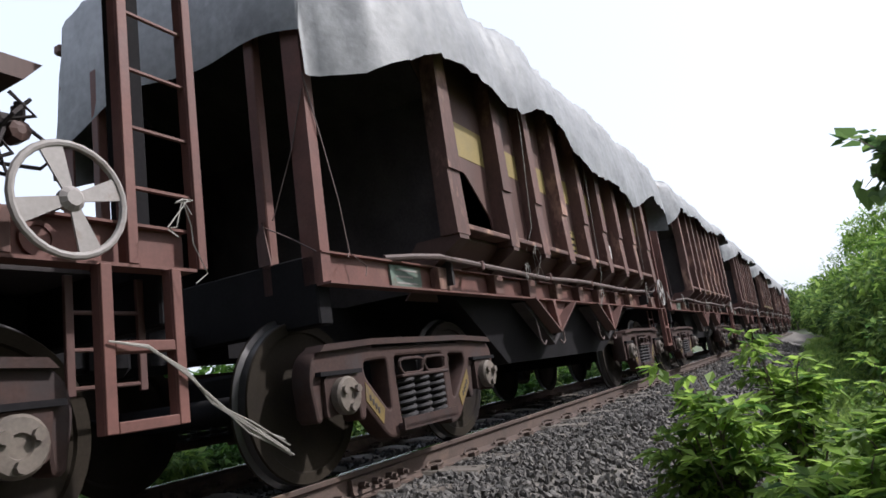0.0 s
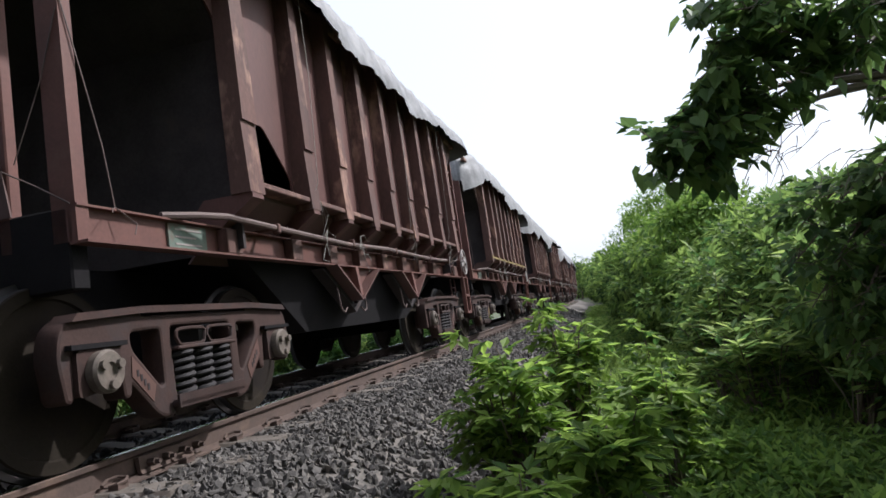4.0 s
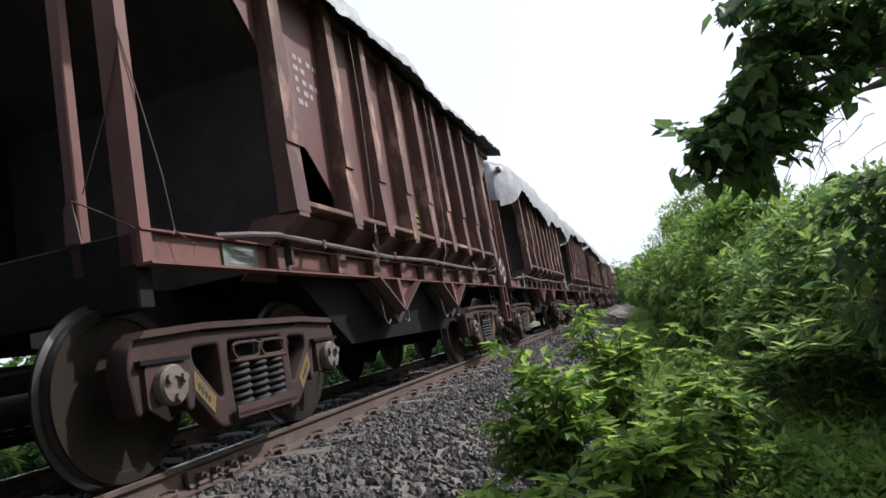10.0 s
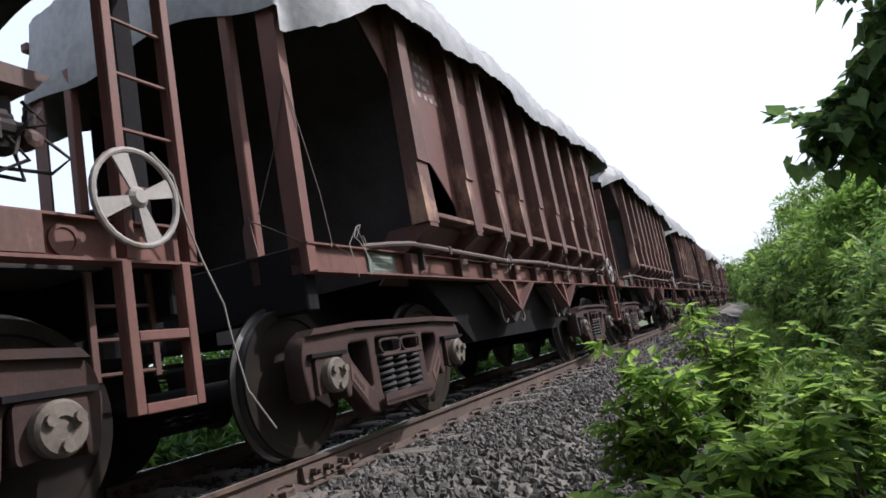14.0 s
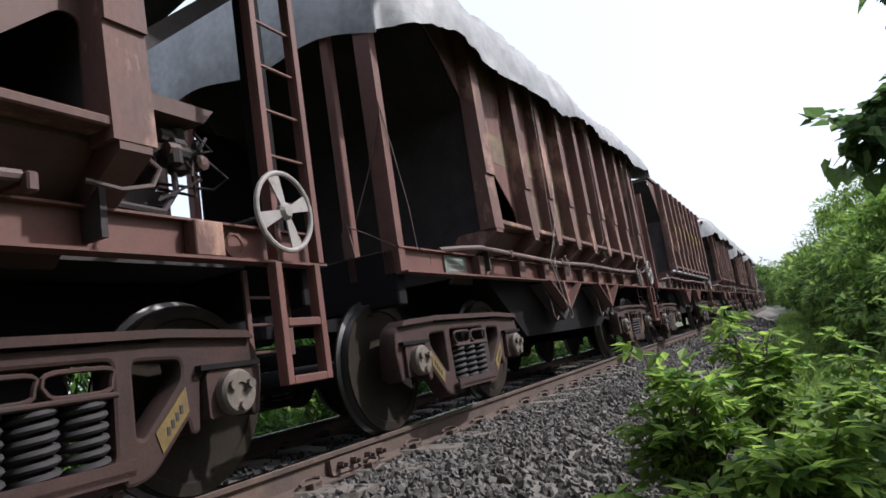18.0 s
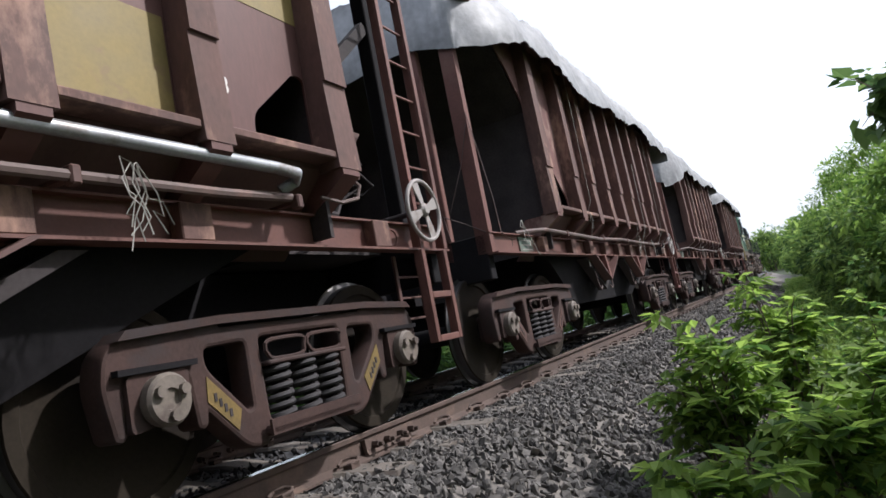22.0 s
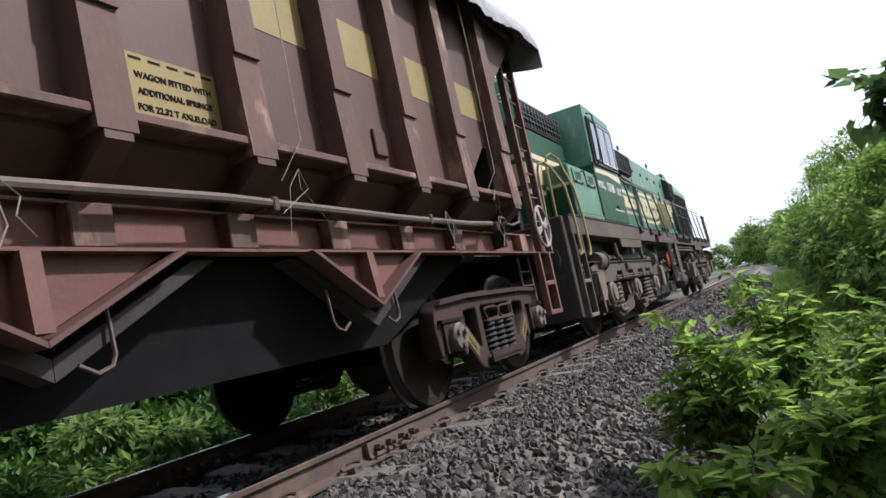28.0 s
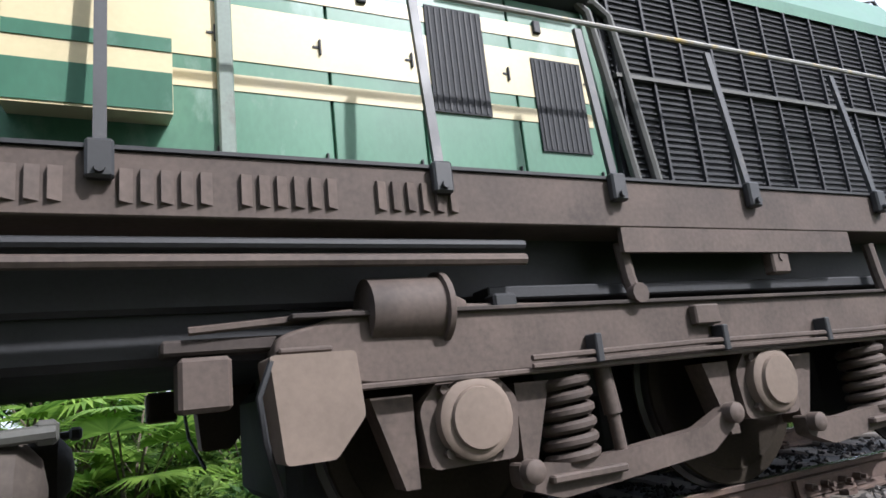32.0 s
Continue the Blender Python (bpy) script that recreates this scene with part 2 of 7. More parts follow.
class Geo:
    """Collects corners and faces of one mesh."""

    def __init__(self):
        self.v, self.f = [], []

    def add(self, verts, faces):
        k = len(self.v)
        self.v += [tuple(p) for p in verts]
        self.f += [tuple(k + i for i in q) for q in faces]
        return self

    def box(self, x0, x1, y0, y1, z0, z1, c=0.0):
        """A box; c chamfers all its edges."""
        if c <= 0:
            return self.add([(x0, y0, z0), (x1, y0, z0), (x1, y1, z0), (x0, y1, z0), (x0, y0, z1), (x1, y0, z1), (x1, y1, z1), (x0, y1, z1)],
                            [(3, 2, 1, 0), (4, 5, 6, 7), (0, 1, 5, 4), (1, 2, 6, 5), (2, 3, 7, 6), (3, 0, 4, 7)])
        bm = bmesh.new()
        bmesh.ops.create_cube(bm, size=1)
        for v in bm.verts:
            v.co = ((x0 + x1) / 2 + v.co.x * (x1 - x0), (y0 + y1) / 2 + v.co.y * (y1 - y0), (z0 + z1) / 2 + v.co.z * (z1 - z0))
        bmesh.ops.bevel(bm, geom=bm.edges[:], offset=c, segments=1, affect="EDGES")
        return self.bm(bm)

    def bm(self, bm):
        bm.verts.index_update()
        self.add([v.co for v in bm.verts], [[v.index for v in f.verts] for f in bm.faces])
        bm.free()
        return self

    def prism(self, pts, y0, y1):
        """A polygon in x and z (anticlockwise seen from -y), drawn out from y0 to y1."""
        n = len(pts)
        return self.add([(x, y0, z) for x, z in pts] + [(x, y1, z) for x, z in pts],
                        [tuple(range(n)), tuple(range(2 * n - 1, n - 1, -1))] + [(i, i + n, (i + 1) % n + n, (i + 1) % n) for i in range(n)])

    def prism_x(self, pts, x0, x1):
        """A polygon in y and z, drawn out from x0 to x1."""
        n = len(pts)
        return self.add([(x0, y, z) for y, z in pts] + [(x1, y, z) for y, z in pts],
                        [tuple(range(n - 1, -1, -1)), tuple(range(n, 2 * n))] + [(i, (i + 1) % n, (i + 1) % n + n, i + n) for i in range(n)])

    def bar(self, a, b, w, h, up=(0, 0, 1)):
        """A square bar from a to b: w across, h along up."""
        a, b = Vector(a), Vector(b)
        d = (b - a).normalized()
        s = d.cross(Vector(up))
        s = s.normalized() if s.length > 1e-6 else Vector((1, 0, 0))
        u = s.cross(d)
        s, u = s * w / 2, u * h / 2
        return self.add([a - s - u, a + s - u, a + s + u, a - s + u, b - s - u, b + s - u, b + s + u, b - s + u],
                        [(3, 2, 1, 0), (4, 5, 6, 7), (0, 1, 5, 4), (1, 2, 6, 5), (2, 3, 7, 6), (3, 0, 4, 7)])

    def tube(self, path, r, seg=8, close=False):
        """A round tube along a path; r is one radius or one for each point."""
        path = [Vector(p) for p in path]
        n = len(path)
        rr = r if isinstance(r, (list, tuple)) else [r] * n
        k, last = len(self.v), None
        for i, p in enumerate(path):
            if close:
                d = path[(i + 1) % n] - path[i - 1]
            else:
                d = path[min(i + 1, n - 1)] - path[max(i - 1, 0)]
            d.normalize()
            ref = last if last is not None else (Vector((0, 0, 1)) if abs(d.z) < 0.9 else Vector((1, 0, 0)))
            s = (ref - d * ref.dot(d)).normalized()
            last = s
            t = d.cross(s)
            self.v += [tuple(p + (s * math.cos(a) + t * math.sin(a)) * rr[i]) for a in (2 * math.pi * j / seg for j in range(seg))]
        for i in range(n if close else n - 1):
            for j in range(seg):
                a, b = k + i * seg, k + (i + 1) % n * seg
                self.f.append((a + j, a + (j + 1) % seg, b + (j + 1) % seg, b + j))
        if not close:
            self.f.append(tuple(k + j for j in range(seg - 1, -1, -1)))
            self.f.append(tuple(k + (n - 1) * seg + j for j in range(seg)))
        return self

    def lathe(self, profile, centre, axis="y", seg=28):
        """Turns a profile of (radius, along the axis) round an axis through centre."""
        k, n = len(self.v), len(profile)
        cx, cy, cz = centre
        for r, h in profile:
            for j in range(seg):
                a = 2 * math.pi * j / seg
                u, w = r * math.cos(a), r * math.sin(a)
                self.v.append((cx + u, cy + h, cz + w) if axis == "y" else (cx + u, cy + w, cz + h) if axis == "z" else (cx + h, cy + u, cz + w))
        for i in range(n - 1):
            for j in range(seg):
                self.f.append((k + i * seg + j, k + i * seg + (j + 1) % seg, k + (i + 1) * seg + (j + 1) % seg, k + (i + 1) * seg + j))
        self.f.append(tuple(k + j for j in range(seg)))
        self.f.append(tuple(k + (n - 1) * seg + j for j in range(seg)))
        return self

    def grid(self, rows):
        """A sheet through rows of points."""
        k, w = len(self.v), len(rows[0])
        for row in rows:
            self.v += [tuple(p) for p in row]
        for i in range(len(rows) - 1):
            for j in range(w - 1):
                a = k + i * w + j
                self.f.append((a, a + 1, a + w + 1, a + w))
        return self

    def mirror_y(self):
        """The same with y turned round."""
        g = Geo()
        g.v = [(x, -y, z) for x, y, z in self.v]
        g.f = [tuple(reversed(q)) for q in self.f]
        return g

    def mesh(self, name, mats, smooth=False, fix=True):
        me = bpy.data.meshes.new(name)
        me.from_pydata(self.v, [], self.f)
        if fix:
            bm = bmesh.new()
            bm.from_mesh(me)
            bmesh.ops.recalc_face_normals(bm, faces=bm.faces)
            bm.to_mesh(me)
            bm.free()
        for m in (mats if isinstance(mats, (list, tuple)) else [mats]):
            me.materials.append(m)
        if smooth:
            me.polygons.foreach_set("use_smooth", [True] * len(me.polygons))
            if smooth != "all":
                me.set_sharp_from_angle(angle=radians(38))
        return me


def part(name, g, mat, parent, label="", smooth=False, at=None, mesh=None):
    """Links a mesh as one object under a thing or a part."""
    ob = new(name, mesh or (g.mesh(name, mat, smooth) if isinstance(g, Geo) else g))
    ob.parent = parent
    if at is not None:
        ob.matrix_basis = at if isinstance(at, Matrix) else Matrix.Translation(at)
    if label:
        ob["label"] = label
    return ob


def thing(name, label, category, at=(0, 0, 0), group="", kind=""):
    ob = new(name)
    ob.empty_display_size = 0.2
    ob.location = at
    return tagged(ob, label, category, group, kind)


def plate_mesh(name, outline, holes, y0, y1, mat, bevel=0.0):
    """A plate in x and z with holes through it, from y0 to y1, its edges rounded by bevel."""
    cu = bpy.data.curves.new(name, "CURVE")
    cu.dimensions, cu.fill_mode = "2D", "BOTH"
    cu.extrude, cu.bevel_depth, cu.bevel_resolution = abs(y1 - y0) / 2 - bevel, bevel, 1
    for loop in [outline] + list(holes):
        sp = cu.splines.new("POLY")
        sp.points.add(len(loop) - 1)
        for p, (x, z) in zip(sp.points, loop):
            p.co = (x, z, 0, 1)
        sp.use_cyclic_u = True
    ob = bpy.data.objects.new(name, cu)
    scene.collection.objects.link(ob)
    me = bpy.data.meshes.new_from_object(ob)
    bpy.data.objects.remove(ob)
    bpy.data.curves.remove(cu)
    me.transform(Matrix(((1, 0, 0, 0), (0, 0, -1, (y0 + y1) / 2), (0, 1, 0, 0), (0, 0, 0, 1))))
    me.materials.clear()
    me.materials.append(mat)
    return me


def rounded(pts, r, n=3):
    """A loop with its corners cut round."""
    out, m = [], len(pts)
    for i in range(m):
        a, b, c = Vector(pts[i - 1]), Vector(pts[i]), Vector(pts[(i + 1) % m])
        ra = min(r, (a - b).length * 0.45, (c - b).length * 0.45)
        p, q = b + (a - b).normalized() * ra, b + (c - b).normalized() * ra
        for k in range(n + 1):
            f = k / n
            u = p.lerp(b, f).lerp(b.lerp(q, f), f)
            out.append((u.x, u.y))
    return out

# ---- the ground, the track ----
CURVE_AT, CURVE_R = 55.0, 650.0


def track(x):
    """The track's place and turn at a way x along it: straight, then bending to its left."""
    if x <= CURVE_AT:
        return x, 0.0, 0.0
    a = (x - CURVE_AT) / CURVE_R
    return CURVE_AT + CURVE_R * math.sin(a), CURVE_R * (1 - math.cos(a)), a


def along(x, y, z):
    px, py, a = track(x)
    return px - y * math.sin(a), py + y * math.cos(a), z


def ground_height(y):
    """The bed's cross section: ballast shoulder, path, ditch and verge."""
    return float(np.interp(y, [-40, -12, -6, -4.2, -3.0, -2.2, -1.6, -1.30, -0.95, 0.95, 1.3, 1.7, 3.2, 4.2, 7, 14, 40],
                           [-0.2, -0.5, -0.8, -0.95, -0.82, -0.56, -0.235, -0.185, -0.185, -0.20, -0.21, -0.25, -0.9, -1.05, -1.1, -0.9, -0.5]))


def build_ground():
    g = Geo()
    ys = [-600, -200, -80, -40, -20, -12, -8, -6, -5, -4.2, -3.6, -3.0, -2.6, -2.2, -1.9, -1.55, -1.25, -0.6, 0, 0.6, 1.25, 1.7, 2.4, 3.2, 4.2, 5.5, 7, 10, 14, 25, 40, 90, 250, 600]
    xs = [-400, -150, -60, -30] + [x * 1.0 for x in range(-16, 41)] + [45, 50, 55, 60, 70, 80, 90, 100, 120, 140, 170, 200, 260, 340, 500, 800]
    rows = []
    for x in xs:
        row = []
        for y in ys:
            z = ground_height(max(-40, min(40, y))) + (0.06 * noise.noise((x * 0.5, y * 0.5, 0)) if abs(y) > 2.2 else 0.012 * noise.noise((x * 2, y * 2, 4)))
            row.append(along(x, y, z) if x < 260 and abs(y) < 41 else (along(x, 0, 0)[0], y + along(x, 0, 0)[1] * (1 if abs(y) < 41 else 0.0), z))
        rows.append(row)
    g.grid(rows)
    ob = new("ground", g.mesh("ground", [EARTH, SOIL, BED_SHADE], "all"))
    for p in ob.data.polygons:
        cy = sum(ob.data.vertices[i].co.y for i in p.vertices) / 4
        cx = sum(ob.data.vertices[i].co.x for i in p.vertices) / 4
        ox, oy, a = track(cx)
        # index 2: strip under the train, darkened in colour for its shadow
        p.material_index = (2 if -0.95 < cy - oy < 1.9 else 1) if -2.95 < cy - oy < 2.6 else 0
    return tagged(ob, "sloping ballast bed with weedy earth beside it", "ground", kind="structure")


RAIL_PROFILE = [(-0.075, -0.172), (0.075, -0.172), (0.075, -0.16), (0.012, -0.135), (0.010, -0.045), (0.035, -0.03), (0.036, -0.006), (0.028, 0.0), (-0.028, 0.0), (-0.036, -0.006), (-0.035, -0.03), (-0.010, -0.045), (-0.012, -0.135), (-0.075, -0.16)]


def build_rail(y):
    g = Geo()
    xs = [-60, 0, 30, 55] + [55 + 8 * i for i in range(1, 30)]
    n = len(RAIL_PROFILE)
    for x in xs:
        g.v += [along(x, y + u, w) for u, w in RAIL_PROFILE]
    for i in range(len(xs) - 1):
        for j in range(n):
            g.f.append((i * n + j, i * n + (j + 1) % n, (i + 1) * n + (j + 1) % n, (i + 1) * n + j))
    me = g.mesh("rail", [RAIL_SIDE, RAIL_TOP])
    for k, p in enumerate(me.polygons):
        p.material_index = 1 if k % n == 7 else 0
    ob = new("rail", me)
    return tagged(ob, "rusty steel rail with a polished running surface", "rail", "rails of the track", "structure")


def sleeper_mesh():
    g = Geo()
    prof = [(-1.375, -0.30), (1.375, -0.30), (1.375, -0.165), (1.0, -0.155), (0.55, -0.155), (0.3, -0.19), (-0.3, -0.19), (-0.55, -0.155), (-1.0, -0.155), (-1.375, -0.165)]
    n = len(prof)
    for x, k in ((-0.125, 0.0), (-0.1, 0.03), (0.1, 0.03), (0.125, 0.0)):
        for y, z in prof:
            g.v.append((x, y * (0.992 if k == 0 else 1), z - (0.02 if k == 0 and z > -0.25 else 0)))
    for i in range(3):
        for j in range(n):
            g.f.append((i * n + j, i * n + (j + 1) % n, (i + 1) * n + (j + 1) % n, (i + 1) * n + j))
    g.f += [tuple(range(n)), tuple(range(3 * n, 4 * n))]
    return g.mesh("sleeper", CONCRETE)


def clip_mesh():
    """An elastic rail clip: a bent round bar on an iron shoulder."""
    g = Geo()
    g.tube([(-0.05, 0.02, 0.03), (0.0, 0.03, 0.05), (0.05, 0.0, 0.055), (0.055, -0.05, 0.05), (0.02, -0.075, 0.04), (-0.03, -0.06, 0.03), (-0.035, -0.02, 0.02), (0.0, 0.0, 0.015)], 0.011, 6)
    g.box(-0.04, 0.04, -0.07, -0.01, 0.0, 0.03)
    return g.mesh("rail_clip", RAIL_SIDE, True)


def build_track():
    build_ground()
    rails = [build_rail(-0.872), build_rail(0.872)]
    sl, cl = sleeper_mesh(), clip_mesh()
    first = 3.15 - 0.58 * 30
    for i in range(150):
        x = first + 0.58 * i
        px, py, a = track(x)
        ob = new("sleeper", sl)
        ob.matrix_basis = pose(px, py, random.uniform(-0.006, 0.006), random.uniform(-0.3, 0.3), 0, math.degrees(a) + random.uniform(-0.6, 0.6))
        tagged(ob, "weathered concrete sleeper bedded in grey ballast", "sleeper", "sleepers of the track")
        if -2 < x < 26:
            for y, turn in ((-0.872 - 0.085, 0), (-0.872 + 0.085, 180), (0.872 + 0.085, 180), (0.872 - 0.085, 0)):
                c = new("rail_clip", cl)
                c.parent = ob
                c.matrix_basis = pose(0, y, -0.158, 0, 0, turn)
    # a bolted rail joint
    for y, s in ((-0.872, 1), (0.872, -1)):
        plate = thing("fish_plate", "rusty bolted steel joint plate against the rail", "joint plate", (3.72, y, 0), "joint plates of the rails")
        part("plate", Geo().prism_x([(-0.062, -0.14), (-0.03, -0.14), (-0.012, -0.05), (-0.045, -0.045), (-0.05, -0.12)], -0.30, 0.30), RAIL_SIDE, plate)
        part("plate", Geo().prism_x([(0.062, -0.14), (0.03, -0.14), (0.012, -0.05), (0.045, -0.045), (0.05, -0.12)], -0.30, 0.30), RAIL_SIDE, plate)
        for x in (-0.22, -0.08, 0.08, 0.22):
            part("bolt", Geo().lathe([(0.024, 0.03), (0.024, -0.03), (0.014, -0.03), (0.014, -0.06)], (x, -0.065, -0.09), "y", 6), RAIL_SIDE, plate)
    return rails

# ---- hopper wagon ----
RIBS = [1.30, 2.27, 3.035, 3.80, 4.57, 5.34, 6.12, 6.92, 7.86]
RIB_Y, SHEET_Y, SOLE_Y = 1.473, 1.325, 1.19
TOP, RIB_FOOT, SOLE_TOP, SOLE_LOW = 3.55, 1.50, 1.29, 1.115
FRONT, REAR = -0.06, 9.27
BOGIES, HALF, WHEEL_R = (0.97, 7.60), 0.92, 0.47
BOGIE_IN = 0.05          # how far the gear sits inside the sole bars


def panel_mesh(x0, x1, hole=None):
    """One side sheet between two ribs; hole: "front" or "rear", the three-cornered opening near the foot."""
    g = Geo()
    z0, z1 = RIB_FOOT + 0.06, TOP
    if not hole:
        g.box(x0, x1, -SHEET_Y, -SHEET_Y + 0.012, z0, z1)
        return g.mesh("panel", OXIDE)
    w = x1 - x0
    if hole == "front":
        cut = [(0.365, 0.06), (0.89, 0.08), (0.88, 0.20), (0.47, 0.55), (0.36, 0.54)]
    else:
        cut = [(0.41, 0.07), (0.89, 0.06), (0.89, 0.49), (0.80, 0.50), (0.42, 0.20)]
    return plate_mesh("panel", [(x0, z0), (x1, z0), (x1, z1), (x0, z1)], [rounded([(x0 + u * w, z0 + v) for u, v in cut], 0.05)], -SHEET_Y, -SHEET_Y + 0.014, OXIDE)


def rib_geo(x, end):
    w = 0.085 if not end else 0.10
    g = Geo()
    # upright channel, a little narrower towards its top
    for a, b, z0, z1 in ((w, w, RIB_FOOT, RIB_FOOT + 0.5), (w, w * 0.72, RIB_FOOT + 0.5, TOP - 0.05)):
        y0 = -RIB_Y if z0 < 2.0 else -RIB_Y + 0.0015
        g.add([(x - a, y0, z0), (x + a, y0, z0), (x + a, -SHEET_Y, z0), (x - a, -SHEET_Y, z0), (x - b, -RIB_Y + 0.02, z1), (x + b, -RIB_Y + 0.02, z1), (x + b, -SHEET_Y, z1), (x - b, -SHEET_Y, z1)],
              [(3, 2, 1, 0), (4, 5, 6, 7), (0, 1, 5, 4), (1, 2, 6, 5), (2, 3, 7, 6), (3, 0, 4, 7)])
    return g


def gusset_geo(x, end):
    """The bracket below a rib that runs in under the hopper to the sole bar."""
    w = 0.06 if not end else 0.075
    return Geo().prism_x([(-RIB_Y + 0.004, RIB_FOOT), (-RIB_Y + 0.004, RIB_FOOT - 0.035), (-SOLE_Y - 0.03, SOLE_TOP + 0.01), (-0.92, SOLE_TOP + 0.01), (-1.1, RIB_FOOT)], x - w, x + w)


def side_frame_mesh():
    """A cast three-piece-bogie side frame round its own middle, with jaws for the axle boxes and three openings."""
    half = [(1.11, 0.36), (1.145, 0.56), (1.12, 0.68), (1.03, 0.745), (0.57, 0.77)]
    inner = [(0.33, 0.17), (0.46, 0.19), (0.68, 0.41), (0.695, 0.33), (0.72, 0.33), (0.745, 0.58), (1.06, 0.58), (1.085, 0.36)]
    right = rounded(inner + half, 0.05)
    left = [(-x, z) for x, z in reversed(right)]
    tri = rounded([(0.39, 0.34), (0.44, 0.32), (0.67, 0.56), (0.67, 0.67), (0.39, 0.68)], 0.05)
    mid = rounded([(-0.32, 0.25), (0.32, 0.25), (0.33, 0.69), (-0.33, 0.69)], 0.05)
    me = plate_mesh("side_frame", right + left, [tri, [(-x, z) for x, z in reversed(tri)], mid], -1.20 + BOGIE_IN, -1.01, BOGIE, 0.018)
    me.polygons.foreach_set("use_smooth", [True] * len(me.polygons))
    me.set_sharp_from_angle(angle=radians(40))
    return me


def coil_geo(x, y, z0, z1, r, turns, wire, seg=6):
    steps = turns * 12
    return Geo().tube([(x + r * math.cos(i / 12 * 2 * math.pi), y + r * math.sin(i / 12 * 2 * math.pi), z0 + (z1 - z0) * i / steps) for i in range(steps + 1)], wire, seg)


def wheel_profile(r):
    return [(0.08, -0.034), (0.10, -0.034), (0.11, -0.025), (r * 0.55, 0.0), (r * 0.84, -0.02), (r * 0.86, -0.033), (r * 0.985, -0.033), (r, -0.022), (r, 0.03), (r + 0.028, 0.045), (r + 0.03, 0.06), (r * 0.9, 0.065), (r * 0.84, 0.03), (r * 0.55, 0.02), (0.11, 0.06), (0.08, 0.08)]


def wheel_mesh(r):
    """The outer wheel of a wheelset; its axle runs along y."""
    g = Geo().lathe(wheel_profile(r), (0, 0, 0), "y", 40)
    me = g.mesh("wheel", [WHEEL, TREAD], True)
    for k, p in enumerate(me.polygons):
        p.material_index = 1 if k < 15 * 40 and k // 40 in (7, 8) else 0
    return me


def build_bogie(wagon, x, frame_mesh):
    # bolster, liners and axles: near-black colour includes the shade under the body
    b = part("bogie", Geo().box(x - 0.22, x + 0.22, -1.0, 1.0, 0.42, 0.74, 0.03), SOOT_SHADE, wagon)
    for s in (1, -1):
        def put(name, g, mat, label="", smooth=False):
            g.v = [(p, min(q + BOGIE_IN, -0.908) if name != "brake_rod" else q, u) for p, q, u in g.v]
            return part(name, g if s > 0 else g.mirror_y(), mat, b, label, smooth)
        part("side_frame", None, None, b, "dusty brown cast side frame", mesh=frame_mesh, at=pose(x, 0, 0, 0, 0, 0 if s > 0 else 180))
        put("frame_lip", Geo().prism([(x - 1.09, 0.725), (x - 0.57, 0.752), (x + 0.57, 0.752), (x + 1.09, 0.725), (x + 1.05, 0.765), (x + 0.57, 0.79), (x - 0.57, 0.79), (x - 1.05, 0.765)], -1.235, -1.10), BOGIE)
        put("spring_seat", Geo().box(x - 0.36, x + 0.36, -1.25, -1.02, 0.20, 0.245, 0.012).box(x - 0.36, x + 0.36, -1.25, -1.235, 0.20, 0.275), BOGIE)
        for k in (-0.2, 0.0, 0.2):
            put("spring", coil_geo(x + k, -1.15, 0.25, 0.52, 0.080, 6, 0.016), SPRING, "grey coil spring", True)
        put("bolster_end", Geo().box(x - 0.31, x + 0.31, -1.245, -1.0, 0.525, 0.55, 0.008), BOGIE)
        for e in (-0.155, 0.155):
            loop = [(x + e + math.copysign(0.145 * abs(math.cos(a)) ** 0.45, math.cos(a)) * (1.04 if math.sin(a) > 0 else 0.92), -1.225, 0.60 + math.copysign(0.05 * abs(math.sin(a)) ** 0.5, math.sin(a))) for a in (2 * math.pi * i / 16 for i in range(16))]
            put("bolster_lug", Geo().tube(loop, 0.011, 6, True), BOGIE, "", True)
        for k in (-1, 1):
            a = x + k * HALF
            put("axle_box", Geo().prism(rounded([(a - 0.15, 0.36), (a + 0.13, 0.40), (a + 0.15, 0.585), (a - 0.15, 0.585)], 0.03), -1.225, -1.0), BOGIE)
            put("jaw_liner", Geo().box(a - 0.19, a + 0.19, -1.24, -1.05, 0.59, 0.615), SOOT_SHADE)
            leg = [(x + k * 0.49, 0.355), (x + k * 0.665, 0.53), (x + k * 0.675, 0.42), (x + k * 0.52, 0.265)]
            put("paint_mark", Geo().prism(leg, -1.2045, -1.2005), BOGIE_YELLOW, "faded yellow paint on the frame's diagonal")
            for q in range(4):
                f = 0.18 + q * 0.18
                u, v = x + k * (0.53 + 0.14 * f), 0.325 + 0.15 * f
                put("paint_bar", Geo().box(u - 0.008, u + 0.008, -1.2075, -1.2046, v - 0.018, v + 0.018), GRIME_SHADE)
            cap = Geo().lathe([(0.105, 0), (0.108, -0.045), (0.095, -0.06), (0.045, -0.062), (0.04, -0.05), (0.015, -0.05)], (a, -1.225, 0.47), "y", 22)
            for j in range(3):
                t = 2 * math.pi * j / 3 + 0.5
                cap.lathe([(0.024, 0), (0.024, -0.022), (0.01, -0.022)], (a + 0.066 * math.cos(t), -1.284, 0.47 + 0.066 * math.sin(t)), "y", 8)
            put("bearing_cap", cap, CAP, "pale bearing end cap with three bolts", True)
        g = Geo()
        put("brake_rod", g.tube([(x - 1.25, -0.80, 0.52), (x + 1.25, -0.80, 0.46)], 0.018, 6), SOOT_SHADE, "", True)
    return b


